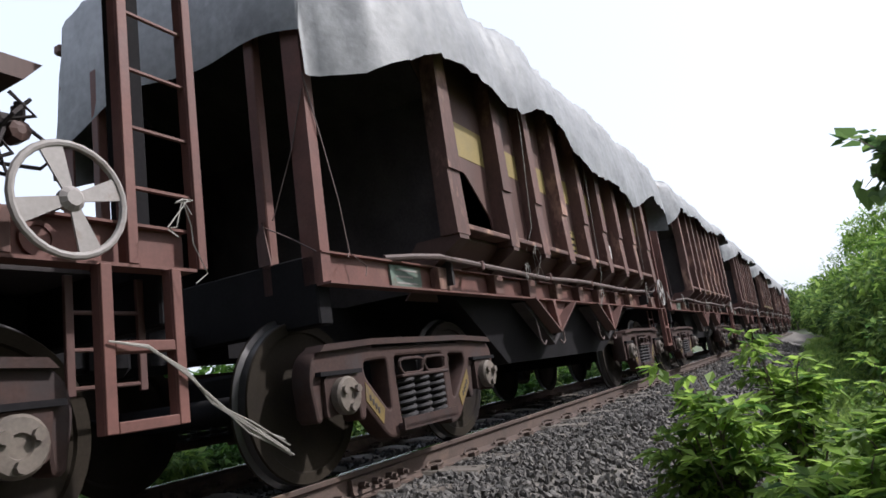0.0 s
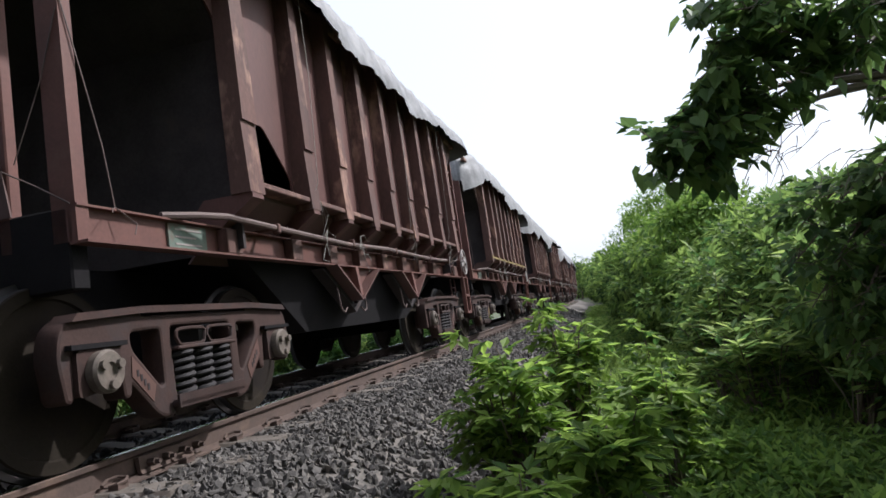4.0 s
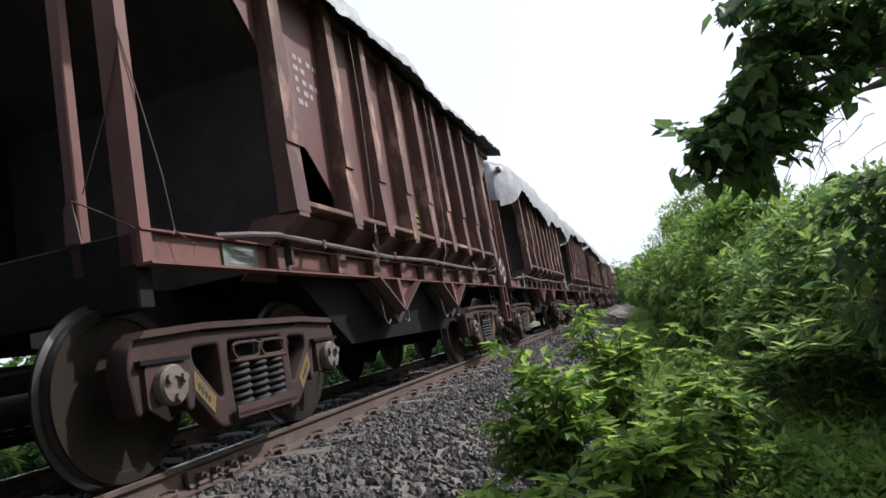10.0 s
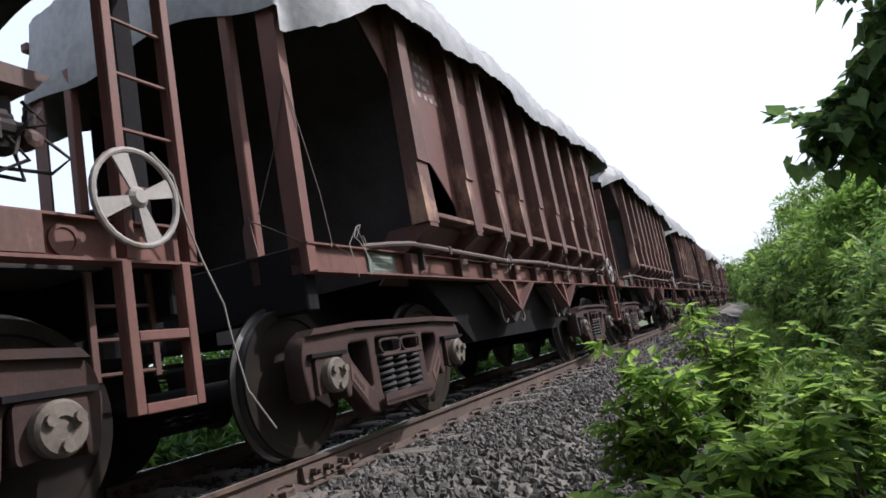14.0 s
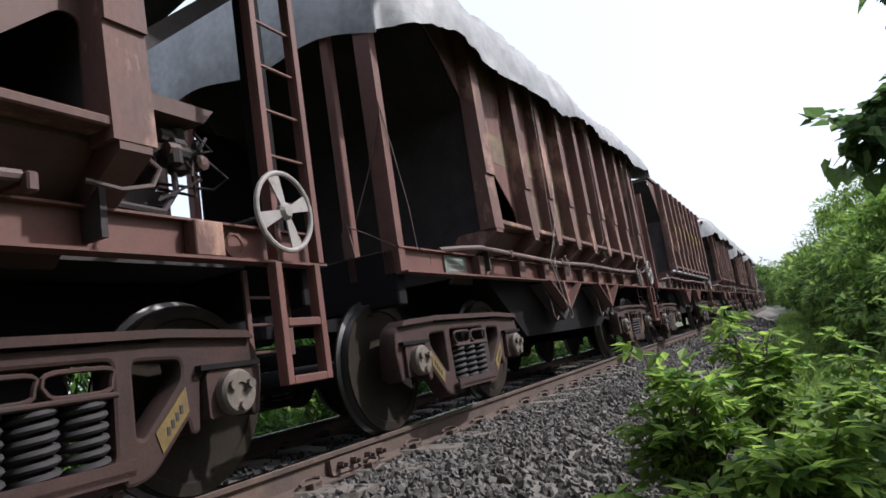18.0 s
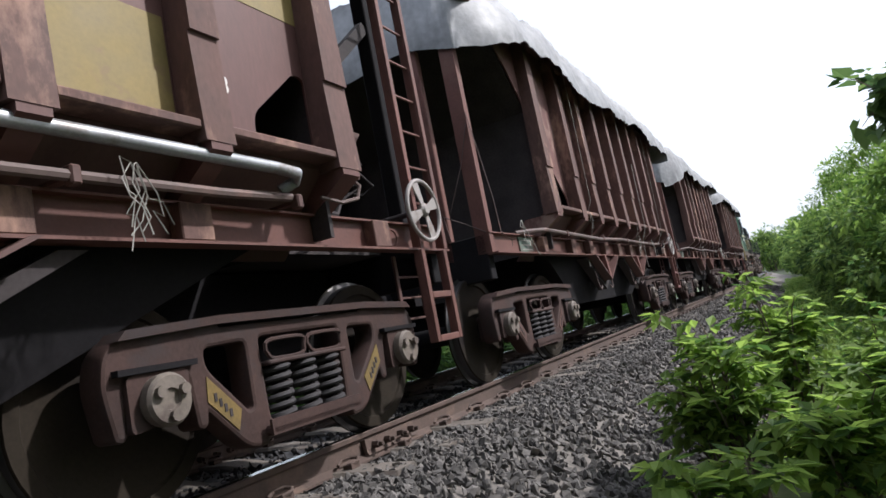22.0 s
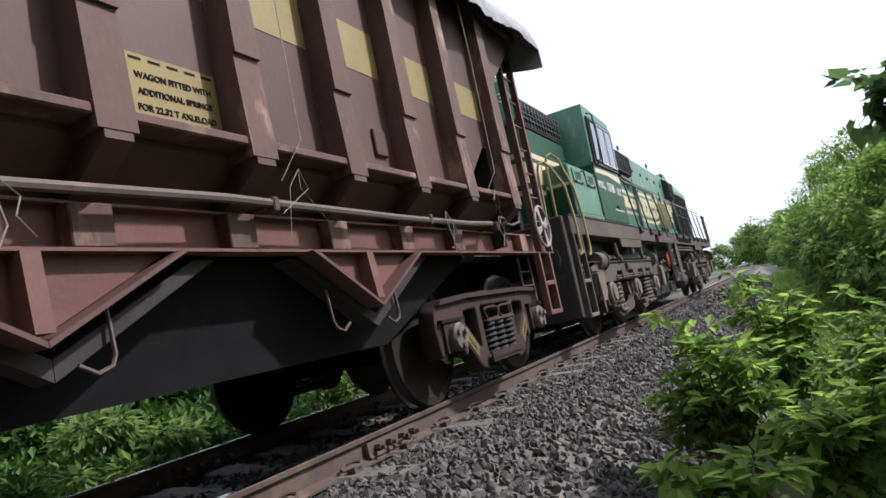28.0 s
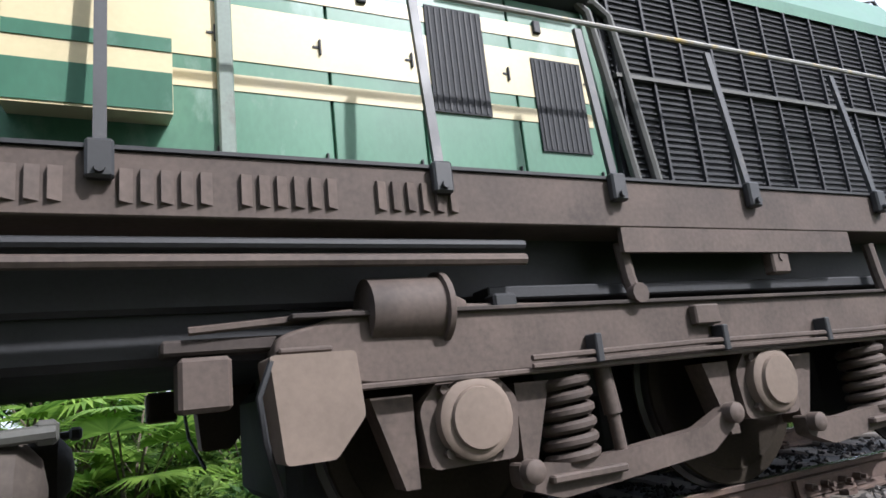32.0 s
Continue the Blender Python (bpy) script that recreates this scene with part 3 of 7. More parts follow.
def build_wheelset(parent, x, r, mesh):
    """An axle with its two wheels, which turns as one."""
    ax = part("wheelset", Geo().lathe([(0.07, -1.0), (0.07, -0.92), (0.09, -0.90), (0.085, 0.90), (0.07, 0.92), (0.07, 1.0)], (0, 0, 0), "y", 14), SOOT_SHADE, parent, "", True, (x, 0, r))
    part("wheel", None, None, ax, "dark steel wheel with a bright tread", mesh=mesh, at=(0, -0.87, 0))
    part("wheel", None, None, ax, "dark steel wheel with a bright tread", mesh=mesh, at=pose(0, 0.87, 0, 0, 0, 180))
    return ax


def build_wagon():
    w = thing("hopper_wagon", "red-brown steel bottom-discharge hopper wagon on two bogies", "wagon")
    both = (1, -1)
    wm, fm = wheel_mesh(WHEEL_R), side_frame_mesh()

    def put(name, g, mat, s, label="", smooth=False, parent=None):
        return part(name, g if s > 0 else g.mirror_y(), mat, parent or w, label, smooth)

    for s in both:
        for i in range(8):
            x0, x1 = RIBS[i], RIBS[i + 1]
            me = panel_mesh(x0, x1, "front" if i == 0 else "rear" if i == 7 else None)
            p = part("panel", None, None, w, mesh=me)
            if s < 0:
                p.matrix_basis = Matrix.Diagonal((1, -1, 1, 1))
        for i, x in enumerate(RIBS):
            end = i in (0, 8)
            put("rib", rib_geo(x, end), OXIDE_WORN, s)
            put("gusset", gusset_geo(x, end), OXIDE, s)
        for i in range(8):
            g = Geo().box(RIBS[i] + 0.085, RIBS[i + 1] - 0.085, -RIB_Y + 0.012, -SHEET_Y + 0.01, RIB_FOOT + 0.05, RIB_FOOT + 0.095, 0.008)
            put("ledge", g, OXIDE_WORN, s)
        # three-cornered end sheets over the platforms
        put("end_sheet", Geo().prism([(RIBS[0], 2.66), (RIBS[0], TOP), (0.40, TOP), (0.40, 3.50), (0.90, 3.07)], -SHEET_Y - 0.006, -SHEET_Y + 0.008), OXIDE, s)
        put("end_sheet", Geo().prism([(RIBS[8], 2.62), (8.35, 2.85), (9.0, 3.35), (9.0, TOP), (RIBS[8], TOP)], -SHEET_Y - 0.006, -SHEET_Y + 0.008), OXIDE, s)
        put("top_rail", Geo().box(0.0, 9.22, -SHEET_Y - 0.05, -SHEET_Y + 0.03, TOP - 0.05, TOP + 0.03, 0.012), OXIDE_WORN, s)
        # sole bar: web and two flanges
        sole = Geo().prism_x([(-SOLE_Y - 0.075, SOLE_LOW - 0.014), (-SOLE_Y + 0.03, SOLE_LOW - 0.014), (-SOLE_Y + 0.03, SOLE_TOP + 0.012), (-SOLE_Y - 0.03, SOLE_TOP + 0.012), (-SOLE_Y - 0.03, SOLE_TOP), (-SOLE_Y + 0.012, SOLE_TOP), (-SOLE_Y + 0.012, SOLE_LOW), (-SOLE_Y - 0.075, SOLE_LOW)], FRONT, REAR)
        put("sole_bar", sole, RUST, s)
        put("name_plate", Geo().box(0.67, 1.06, -SOLE_Y - 0.004, -SOLE_Y + 0.011, SOLE_LOW + 0.012, SOLE_TOP - 0.012), PLATE, s, "small pale green painted plate with illegible lines")
        for q in range(3):
            put("plate_bar", Geo().box(0.73, 1.0 - 0.06 * (q % 2), -SOLE_Y - 0.0075, -SOLE_Y - 0.0045, SOLE_LOW + 0.035 + 0.045 * q, SOLE_LOW + 0.046 + 0.045 * q), WHEELWHITE, s)
        put("maker_disc", Geo().lathe([(0.07, 0.0), (0.07, -0.012), (0.05, -0.012), (0.048, -0.006), (0.01, -0.006)], (8.62, -SOLE_Y + 0.008, 1.20), "y", 20), RUST, s, "raised oval maker's cast plate", True)
        for i, x in enumerate(RIBS[:-1] + [8.4]):
            put("stiffener", Geo().box(x - 0.09, x + 0.09, -SOLE_Y - 0.07, -SOLE_Y + 0.011, SOLE_LOW + 0.001, SOLE_TOP - 0.002, 0.006), OXIDE_WORN, s)
        # lower hopper flank
        put("lower_flank", Geo().prism_x([(-SHEET_Y, RIB_FOOT + 0.06), (-SHEET_Y - 0.004, RIB_FOOT + 0.02), (-0.90, 1.10), (-0.88, 1.10), (-SHEET_Y + 0.02, RIB_FOOT + 0.06)], RIBS[0], RIBS[8]), OXIDE_DARK, s)
        # V-shaped hangers: a lipped front plate with a fin, a second bar behind, and hooks
        for x, wl, wr in ((3.54, 0.59, 0.65), (5.58, 0.58, 0.62)):
            zt, tip = SOLE_LOW - 0.014, 0.765
            g = Geo().prism([(x - wl, zt), (x - wl + 0.04, zt), (x, tip + 0.022), (x, tip)], -SOLE_Y - 0.12, -SOLE_Y + 0.0)
            g.prism([(x + wr, zt), (x + wr - 0.04, zt), (x + 0.003, tip + 0.022), (x + 0.003, tip)][::-1], -SOLE_Y - 0.12, -SOLE_Y + 0.0)
            v = put("hanger", g, OXIDE, s, "red-brown V-shaped bracket under the sole bar")
            put("web", Geo().prism([(x - wl + 0.05, zt - 0.001), (x, tip + 0.025), (x + wr - 0.05, zt - 0.001)], -SOLE_Y - 0.012, -SOLE_Y - 0.002), RUST, s, "", False, v)
            put("fin", Geo().prism_x([(-SOLE_Y - 0.09, zt - 0.001), (-SOLE_Y - 0.115, tip + 0.05), (-SOLE_Y - 0.013, tip + 0.05), (-SOLE_Y - 0.013, zt - 0.001)], x - 0.035, x + 0.035), RUST, s, "", False, v)
            low = Geo().prism([(x - wl - 0.06, zt - 0.02), (x - wl + 0.06, zt - 0.02), (x + 0.08, tip - 0.03), (x + 0.08, tip - 0.11)], -SOLE_Y + 0.002, -SOLE_Y + 0.12)
            low.prism([(x + wr + 0.24, zt - 0.02), (x + wr + 0.12, zt - 0.02), (x + 0.083, tip - 0.03), (x + 0.083, tip - 0.11)][::-1], -SOLE_Y + 0.002, -SOLE_Y + 0.12)
            put("rear_bar", low, GRIME_SHADE, s, "sooty bar behind the bracket", False, v)
            for e, q in ((-1, x - 0.40), (1, x + 0.30)):
                put("hook", Geo().tube([(q, -SOLE_Y - 0.015, 0.90), (q, -SOLE_Y - 0.03, 0.72), (q - e * 0.02, -SOLE_Y - 0.035, 0.68), (q - e * 0.08, -SOLE_Y - 0.035, 0.66), (q - e * 0.15, -SOLE_Y - 0.03, 0.70)], 0.009, 6), PIPE, s, "", True, v)
        # pipe along the side
        put("air_pipe", Geo().tube([(0.62, -SOLE_Y, 1.315), (0.85, -1.29, 1.325), (1.1, -1.34, 1.335), (2.0, -1.35, 1.315), (3.2, -1.35, 1.295), (4.4, -1.35, 1.325), (5.9, -1.35, 1.31), (7.0, -1.35, 1.315), (7.48, -1.33, 1.34)], 0.023, 8), PIPE, s, "grey pipe along the side", True)
        for x in (1.75, 3.3, 4.7, 6.3, 7.5):
            put("pipe_clamp", Geo().box(x - 0.022, x + 0.022, -1.378, -1.325, 1.275, 1.35, 0.008).box(x - 0.02, x + 0.02, -1.34, -1.15, 1.303, 1.32), OXIDE, s)
        # corner posts of the platforms
        put("corner_post", Geo().add([(FRONT, -SOLE_Y - 0.02, SOLE_LOW), (FRONT + 0.085, -SOLE_Y - 0.02, SOLE_LOW), (FRONT + 0.085, -SOLE_Y + 0.0, SOLE_LOW), (FRONT + 0.018, -SOLE_Y + 0.0, SOLE_LOW), (FRONT + 0.018, -SOLE_Y + 0.12, SOLE_LOW), (FRONT, -SOLE_Y + 0.12, SOLE_LOW)] + [(FRONT, -SOLE_Y - 0.02, 3.14), (FRONT + 0.085, -SOLE_Y - 0.02, 3.14), (FRONT + 0.085, -SOLE_Y + 0.0, 3.14), (FRONT + 0.018, -SOLE_Y + 0.0, 3.14), (FRONT + 0.018, -SOLE_Y + 0.12, 3.14), (FRONT, -SOLE_Y + 0.12, 3.14)], [(5, 4, 3, 2, 1, 0), (6, 7, 8, 9, 10, 11)] + [(i, (i + 1) % 6, (i + 1) % 6 + 6, i + 6) for i in range(6)]), RUST, s)
        put("inner_post", Geo().box(FRONT, FRONT + 0.075, -0.83, -0.75, 1.1, 3.14, 0.008), RUST, s)
        put("post_foot", Geo().prism_x([(-0.84, 1.29), (-0.74, 1.29), (-0.74, 1.48), (-0.80, 1.56)], FRONT - 0.012, FRONT - 0.001), OXIDE, s)
        # rear post coloured black for the shade it stands in
        put("inner_post", Geo().box(REAR - 0.14, REAR - 0.02, -1.00, -0.88, 1.1, 3.3, 0.008), SOOT_SHADE, s)
        # steps at the rear
        for x in (8.81, 9.13):
            put("step_side", Geo().box(x - 0.024, x + 0.024, -1.30, -1.286, 0.46, SOLE_LOW - 0.015, 0.003).box(x - 0.024, x - 0.010, -1.286, -1.235, 0.46, SOLE_LOW - 0.015, 0.003), RUST, s)
            put("step_back", Geo().box(x - 0.018, x + 0.018, -1.06, -1.04, 0.62, SOLE_LOW - 0.015, 0.003), OXIDE, s)
        for z in (0.48, 0.78):
            put("step_tread", Geo().box(8.835, 9.105, -1.30, -1.22, z - 0.022, z + 0.022, 0.004), RUST, s)
        for z in (0.65, 0.80, 0.95):
            put("step_rung", Geo().tube([(8.81, -1.05, z), (9.13, -1.05, z)], 0.009, 6), OXIDE, s, "", True)
    # ladder with the brake wheel
    for s in both:
        for x in (8.866, 9.214):
            put("ladder_upright", Geo().box(x - 0.024, x + 0.024, -1.27, -1.255, SOLE_LOW, 3.5, 0.003).box(x - 0.024, x - 0.010, -1.255, -1.20, SOLE_LOW, 3.5, 0.003), RUST, s)
        for k in range(8):
            z = 1.45 + 0.27 * k
            put("rung", Geo().tube([(8.866, -1.235, z), (9.214, -1.235, z)], 0.011, 6), RUST, s, "", True)
    hw = Geo().tube([(8.87 + 0.213 * math.cos(a), -1.33, 1.37 + 0.213 * math.sin(a)) for a in (2 * math.pi * i / 28 for i in range(28))], 0.015, 8, True)
    wheel = part("brake_wheel", hw, WHEELWHITE, w, "whitish round hand brake wheel with four spokes", True)
    sp = Geo().lathe([(0.045, 0.02), (0.05, -0.01), (0.03, -0.03), (0.012, -0.03)], (8.87, -1.33, 1.37), "y", 12)
    for i in range(4):
        a = 2 * math.pi * i / 4 + 0.35
        c, d = math.cos(a), math.sin(a)
        sp.add([(8.87 + 0.03 * c - 0.018 * d, -1.34, 1.37 + 0.03 * d + 0.018 * c), (8.87 + 0.03 * c + 0.018 * d, -1.34, 1.37 + 0.03 * d - 0.018 * c), (8.87 + 0.2 * c + 0.045 * d, -1.335, 1.37 + 0.2 * d - 0.045 * c), (8.87 + 0.2 * c - 0.045 * d, -1.335, 1.37 + 0.2 * d + 0.045 * c),
                (8.87 + 0.03 * c - 0.018 * d, -1.33, 1.37 + 0.03 * d + 0.018 * c), (8.87 + 0.03 * c + 0.018 * d, -1.33, 1.37 + 0.03 * d - 0.018 * c), (8.87 + 0.2 * c + 0.045 * d, -1.325, 1.37 + 0.2 * d - 0.045 * c), (8.87 + 0.2 * c - 0.045 * d, -1.325, 1.37 + 0.2 * d + 0.045 * c)],
               [(3, 2, 1, 0), (4, 5, 6, 7), (0, 1, 5, 4), (1, 2, 6, 5), (2, 3, 7, 6), (3, 0, 4, 7)])
    part("spoke_star", sp, WHEELWHITE, wheel)
    part("brake_shaft", Geo().tube([(8.87, -1.33, 1.37), (8.87, -0.9, 1.37)], 0.02, 8), GRIME_SHADE, wheel, "", True)
    part("tie_wire", Geo().tube([(FRONT - 0.004, -1.215, 2.40), (FRONT + 0.10, -1.225, 2.0), (FRONT + 0.20, -1.23, 1.62), (0.21, -1.215, 1.31)], 0.0045, 5).tube([(0.21, -1.215, 1.31), (0.25, -1.24, 1.27), (0.30, -1.27, 1.22), (0.27, -1.275, 1.16)], 0.004, 5).tube([(0.21, -1.215, 1.31), (0.16, -1.24, 1.29), (0.12, -1.27, 1.26)], 0.003, 4), PIPE, w, "thin tie wire of the front platform", True)
    part("tie_wire", Geo().tube([(FRONT - 0.004, -1.20, 2.30), (FRONT - 0.006, -1.08, 1.95), (FRONT - 0.006, -0.88, 1.55)], 0.0035, 5).tube([(FRONT - 0.01, -0.80, 1.53), (FRONT - 0.02, -1.0, 1.42), (FRONT - 0.012, -1.19, 1.30)], 0.0045, 5), PIPE, w, "thin tie wire of the front platform", True)
    # ends of the hopper: upright foot, then sloping out over the platform; dark colour paints their shade
    part("end_wall", Geo().prism([(RIBS[0] + 0.03, 1.15), (RIBS[0] + 0.06, 1.15), (RIBS[0] + 0.06, 2.70), (0.45, 3.50), (0.45, TOP), (0.42, TOP), (0.42, 3.48), (RIBS[0] + 0.03, 2.66)], -SHEET_Y + 0.02, SHEET_Y - 0.02), GRIME_SHADE, w)
    part("end_wall", Geo().prism([(RIBS[8] - 0.06, 1.15), (RIBS[8] - 0.03, 1.15), (RIBS[8] - 0.03, 2.58), (9.0, 3.38), (9.0, TOP), (8.97, TOP), (8.97, 3.42), (RIBS[8] - 0.06, 2.64)], -SHEET_Y + 0.02, SHEET_Y - 0.02), GRIME_SHADE, w)
    # discharge hopper between the bogies; its black also holds the shade under the wagon
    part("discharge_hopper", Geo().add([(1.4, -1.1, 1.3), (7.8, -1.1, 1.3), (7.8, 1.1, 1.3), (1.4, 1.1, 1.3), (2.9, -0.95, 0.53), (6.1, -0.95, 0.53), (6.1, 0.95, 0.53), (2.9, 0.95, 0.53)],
                                       [(3, 2, 1, 0), (4, 5, 6, 7), (0, 1, 5, 4), (1, 2, 6, 5), (2, 3, 7, 6), (3, 0, 4, 7)]), SOOT_SHADE, w)
    # added black sheet: hides the sky behind the platform, gives a shaded interior
    part("side_screen", Geo().box(0.44, RIBS[0] + 0.03, 1.17, 1.19, SOLE_TOP, 3.0), SOOT_SHADE, w)
    part("platform", Geo().box(7.9, REAR - 0.13, -0.75, SOLE_Y - 0.04, 1.18, 1.22), GRIME_SHADE, w)
    part("load", Geo().box(0.9, 8.8, -SHEET_Y + 0.03, SHEET_Y - 0.03, 3.1, 3.42), GRIME_SHADE, w)
    # headstocks, sill and couplers also carry the underside's shade in their black
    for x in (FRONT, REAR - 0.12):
        part("headstock", Geo().box(x, x + 0.12, -SOLE_Y + 0.03, SOLE_Y - 0.03, 0.88, SOLE_TOP, 0.01), SOOT_SHADE, w)
    part("centre_sill", Geo().box(0.1, 9.1, -0.25, 0.25, 0.8, 1.15), SOOT_SHADE, w)
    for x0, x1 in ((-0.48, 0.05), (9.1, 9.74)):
        part("coupler", Geo().box(x0, x1, -0.1, 0.1, 0.78, 1.0, 0.03).box(x0 if x0 < 0 else x1 - 0.25, x0 + 0.25 if x0 < 0 else x1, -0.18, 0.18, 0.74, 1.05, 0.05), SOOT_SHADE, w)
    # braces and brake gear on the rear platform
    for y in (-0.95, 0.95):
        part("brace", Geo().bar((RIBS[8] - 0.02, y, 1.85), (9.12, y, 2.95), 0.06, 0.09), GRIME_SHADE, w)
    rng = random.Random(31)
    v = part("valve", Geo().lathe([(0.02, -0.13), (0.06, -0.11), (0.065, 0.0), (0.045, 0.02), (0.045, 0.13)], (8.62, -0.85, 1.78), "z", 14).box(8.52, 8.74, -0.92, -0.78, 1.70, 1.80, 0.02), GRIME_SHADE, w, "grimy brake valve with pipes and bolts", True)
    part("bracket", Geo().prism([(8.30, 2.02), (8.78, 2.02), (8.70, 1.93), (8.36, 1.93)], -0.98, -0.70), OXIDE_DARK, v)
    for i in range(9):
        x, y, z = rng.uniform(8.52, 8.74), rng.uniform(-0.93, -0.84), rng.uniform(1.68, 1.88)
        r = rng.uniform(0.025, 0.05)
        part("fitting", Geo().lathe([(r * 0.4, -r * 1.2), (r, -r), (r, r * 0.8), (r * 0.6, r), (r * 0.6, r * 1.6)], (x, y, z), rng.choice("xyz"), 8), GRIME_SHADE if i % 3 else OXIDE_DARK, v)
    for i in range(5):
        x, z = rng.uniform(8.5, 8.8), rng.uniform(1.65, 1.9)
        part("small_pipe", Geo().tube([(x, -0.93, z), (x + rng.uniform(-0.12, 0.12), -0.97, z - 0.10), (x + rng.uniform(-0.2, 0.2), -0.9, z - rng.uniform(0.12, 0.25)), (x + rng.uniform(-0.3, 0.1), -0.7, z - 0.1)], 0.009, 6), GRIME_SHADE, v, "", True)
    part("valve_pipe", Geo().tube([(8.58, -0.85, 1.70), (8.56, -0.88, 1.55), (8.45, -0.9, 1.42), (8.05, -1.05, 1.38), (7.8, -1.3, 1.37)], 0.018, 6), GRIME_SHADE, w, "", True)
    part("hose", Geo().tube([(7.95, -1.36, 1.52), (8.02, -1.40, 1.44), (7.98, -1.40, 1.36), (7.85, -1.38, 1.33), (7.72, -1.34, 1.36)], 0.012, 6), PIPE, w, "", True)
    part("brake_cylinder", Geo().lathe([(0.03, -0.35), (0.14, -0.33), (0.15, 0.0), (0.14, 0.05)], (8.6, -0.55, 1.75), "x", 16).box(8.3, 8.62, -0.75, -0.35, 1.5, 1.58), GRIME_SHADE, w, "", True)
    for x in BOGIES:
        build_bogie(w, x, fm)
        for k in (-1, 1):
            build_wheelset(w, x + k * HALF, WHEEL_R, wm)
    return w


LOOKS = {
    # paint, bands of (low, high z), notice, writing
    0: dict(paint=OXIDE_DARK, rope="straw"), 1: dict(paint=OXIDE_DARK, bands=[(2.25, 2.52)], notice=True, sign=True), 2: dict(paint=OXIDE, number=("20200", "60157"), high=2.42, patch=(4.40, 4.60, 1.63, 1.98)),
    3: dict(paint=OXIDE_RED, patch=(4.86, 5.08, 1.63, 1.95)), 4: dict(paint=OXIDE_DARK, line=True, number=("31212", "31226"), high=2.68, ring=True), 5: dict(paint=OXIDE, bands=[(2.24, 2.56)], notice=True, sign=True, number=("31201", "7631"), high=2.80, stencil=(2.60, 3.15)),
    6: dict(paint=OXIDE_RED, notice=True, box=True, stencil=(2.35, 2.9)), 7: dict(paint=OXIDE_DARK, notice=True, cor=True, number=("21203", "0406"), stencil=(2.33, 2.9), rope="rear"), 8: dict(paint=OXIDE_RED, stencil=(2.67, 3.15)), 9: dict(paint=OXIDE_DARK, notice=True, cor=True, shift=0.87, number=("21203", "1346")),
    10: dict(paint=OXIDE_PEEL, bands=[(1.62, 2.04), (2.24, 2.54)], worn=True, rope="front"), 11: dict(paint=OXIDE_RED, bands=[(2.36, 2.66)], patch=(2.46, 2.94, 1.73, 2.04), eighteen=True, second=True), 12: dict(paint=OXIDE_PEEL, panel=True, patch=(4.86, 5.24, 1.70, 2.02), rope="side"),
    13: dict(paint=OXIDE, notice=True, cor=True, stencil=(2.18, 2.6)), 14: dict(paint=OXIDE_DARK, bands=[(2.29, 2.60)], notice=True, sign=True, eighteen=True),
}


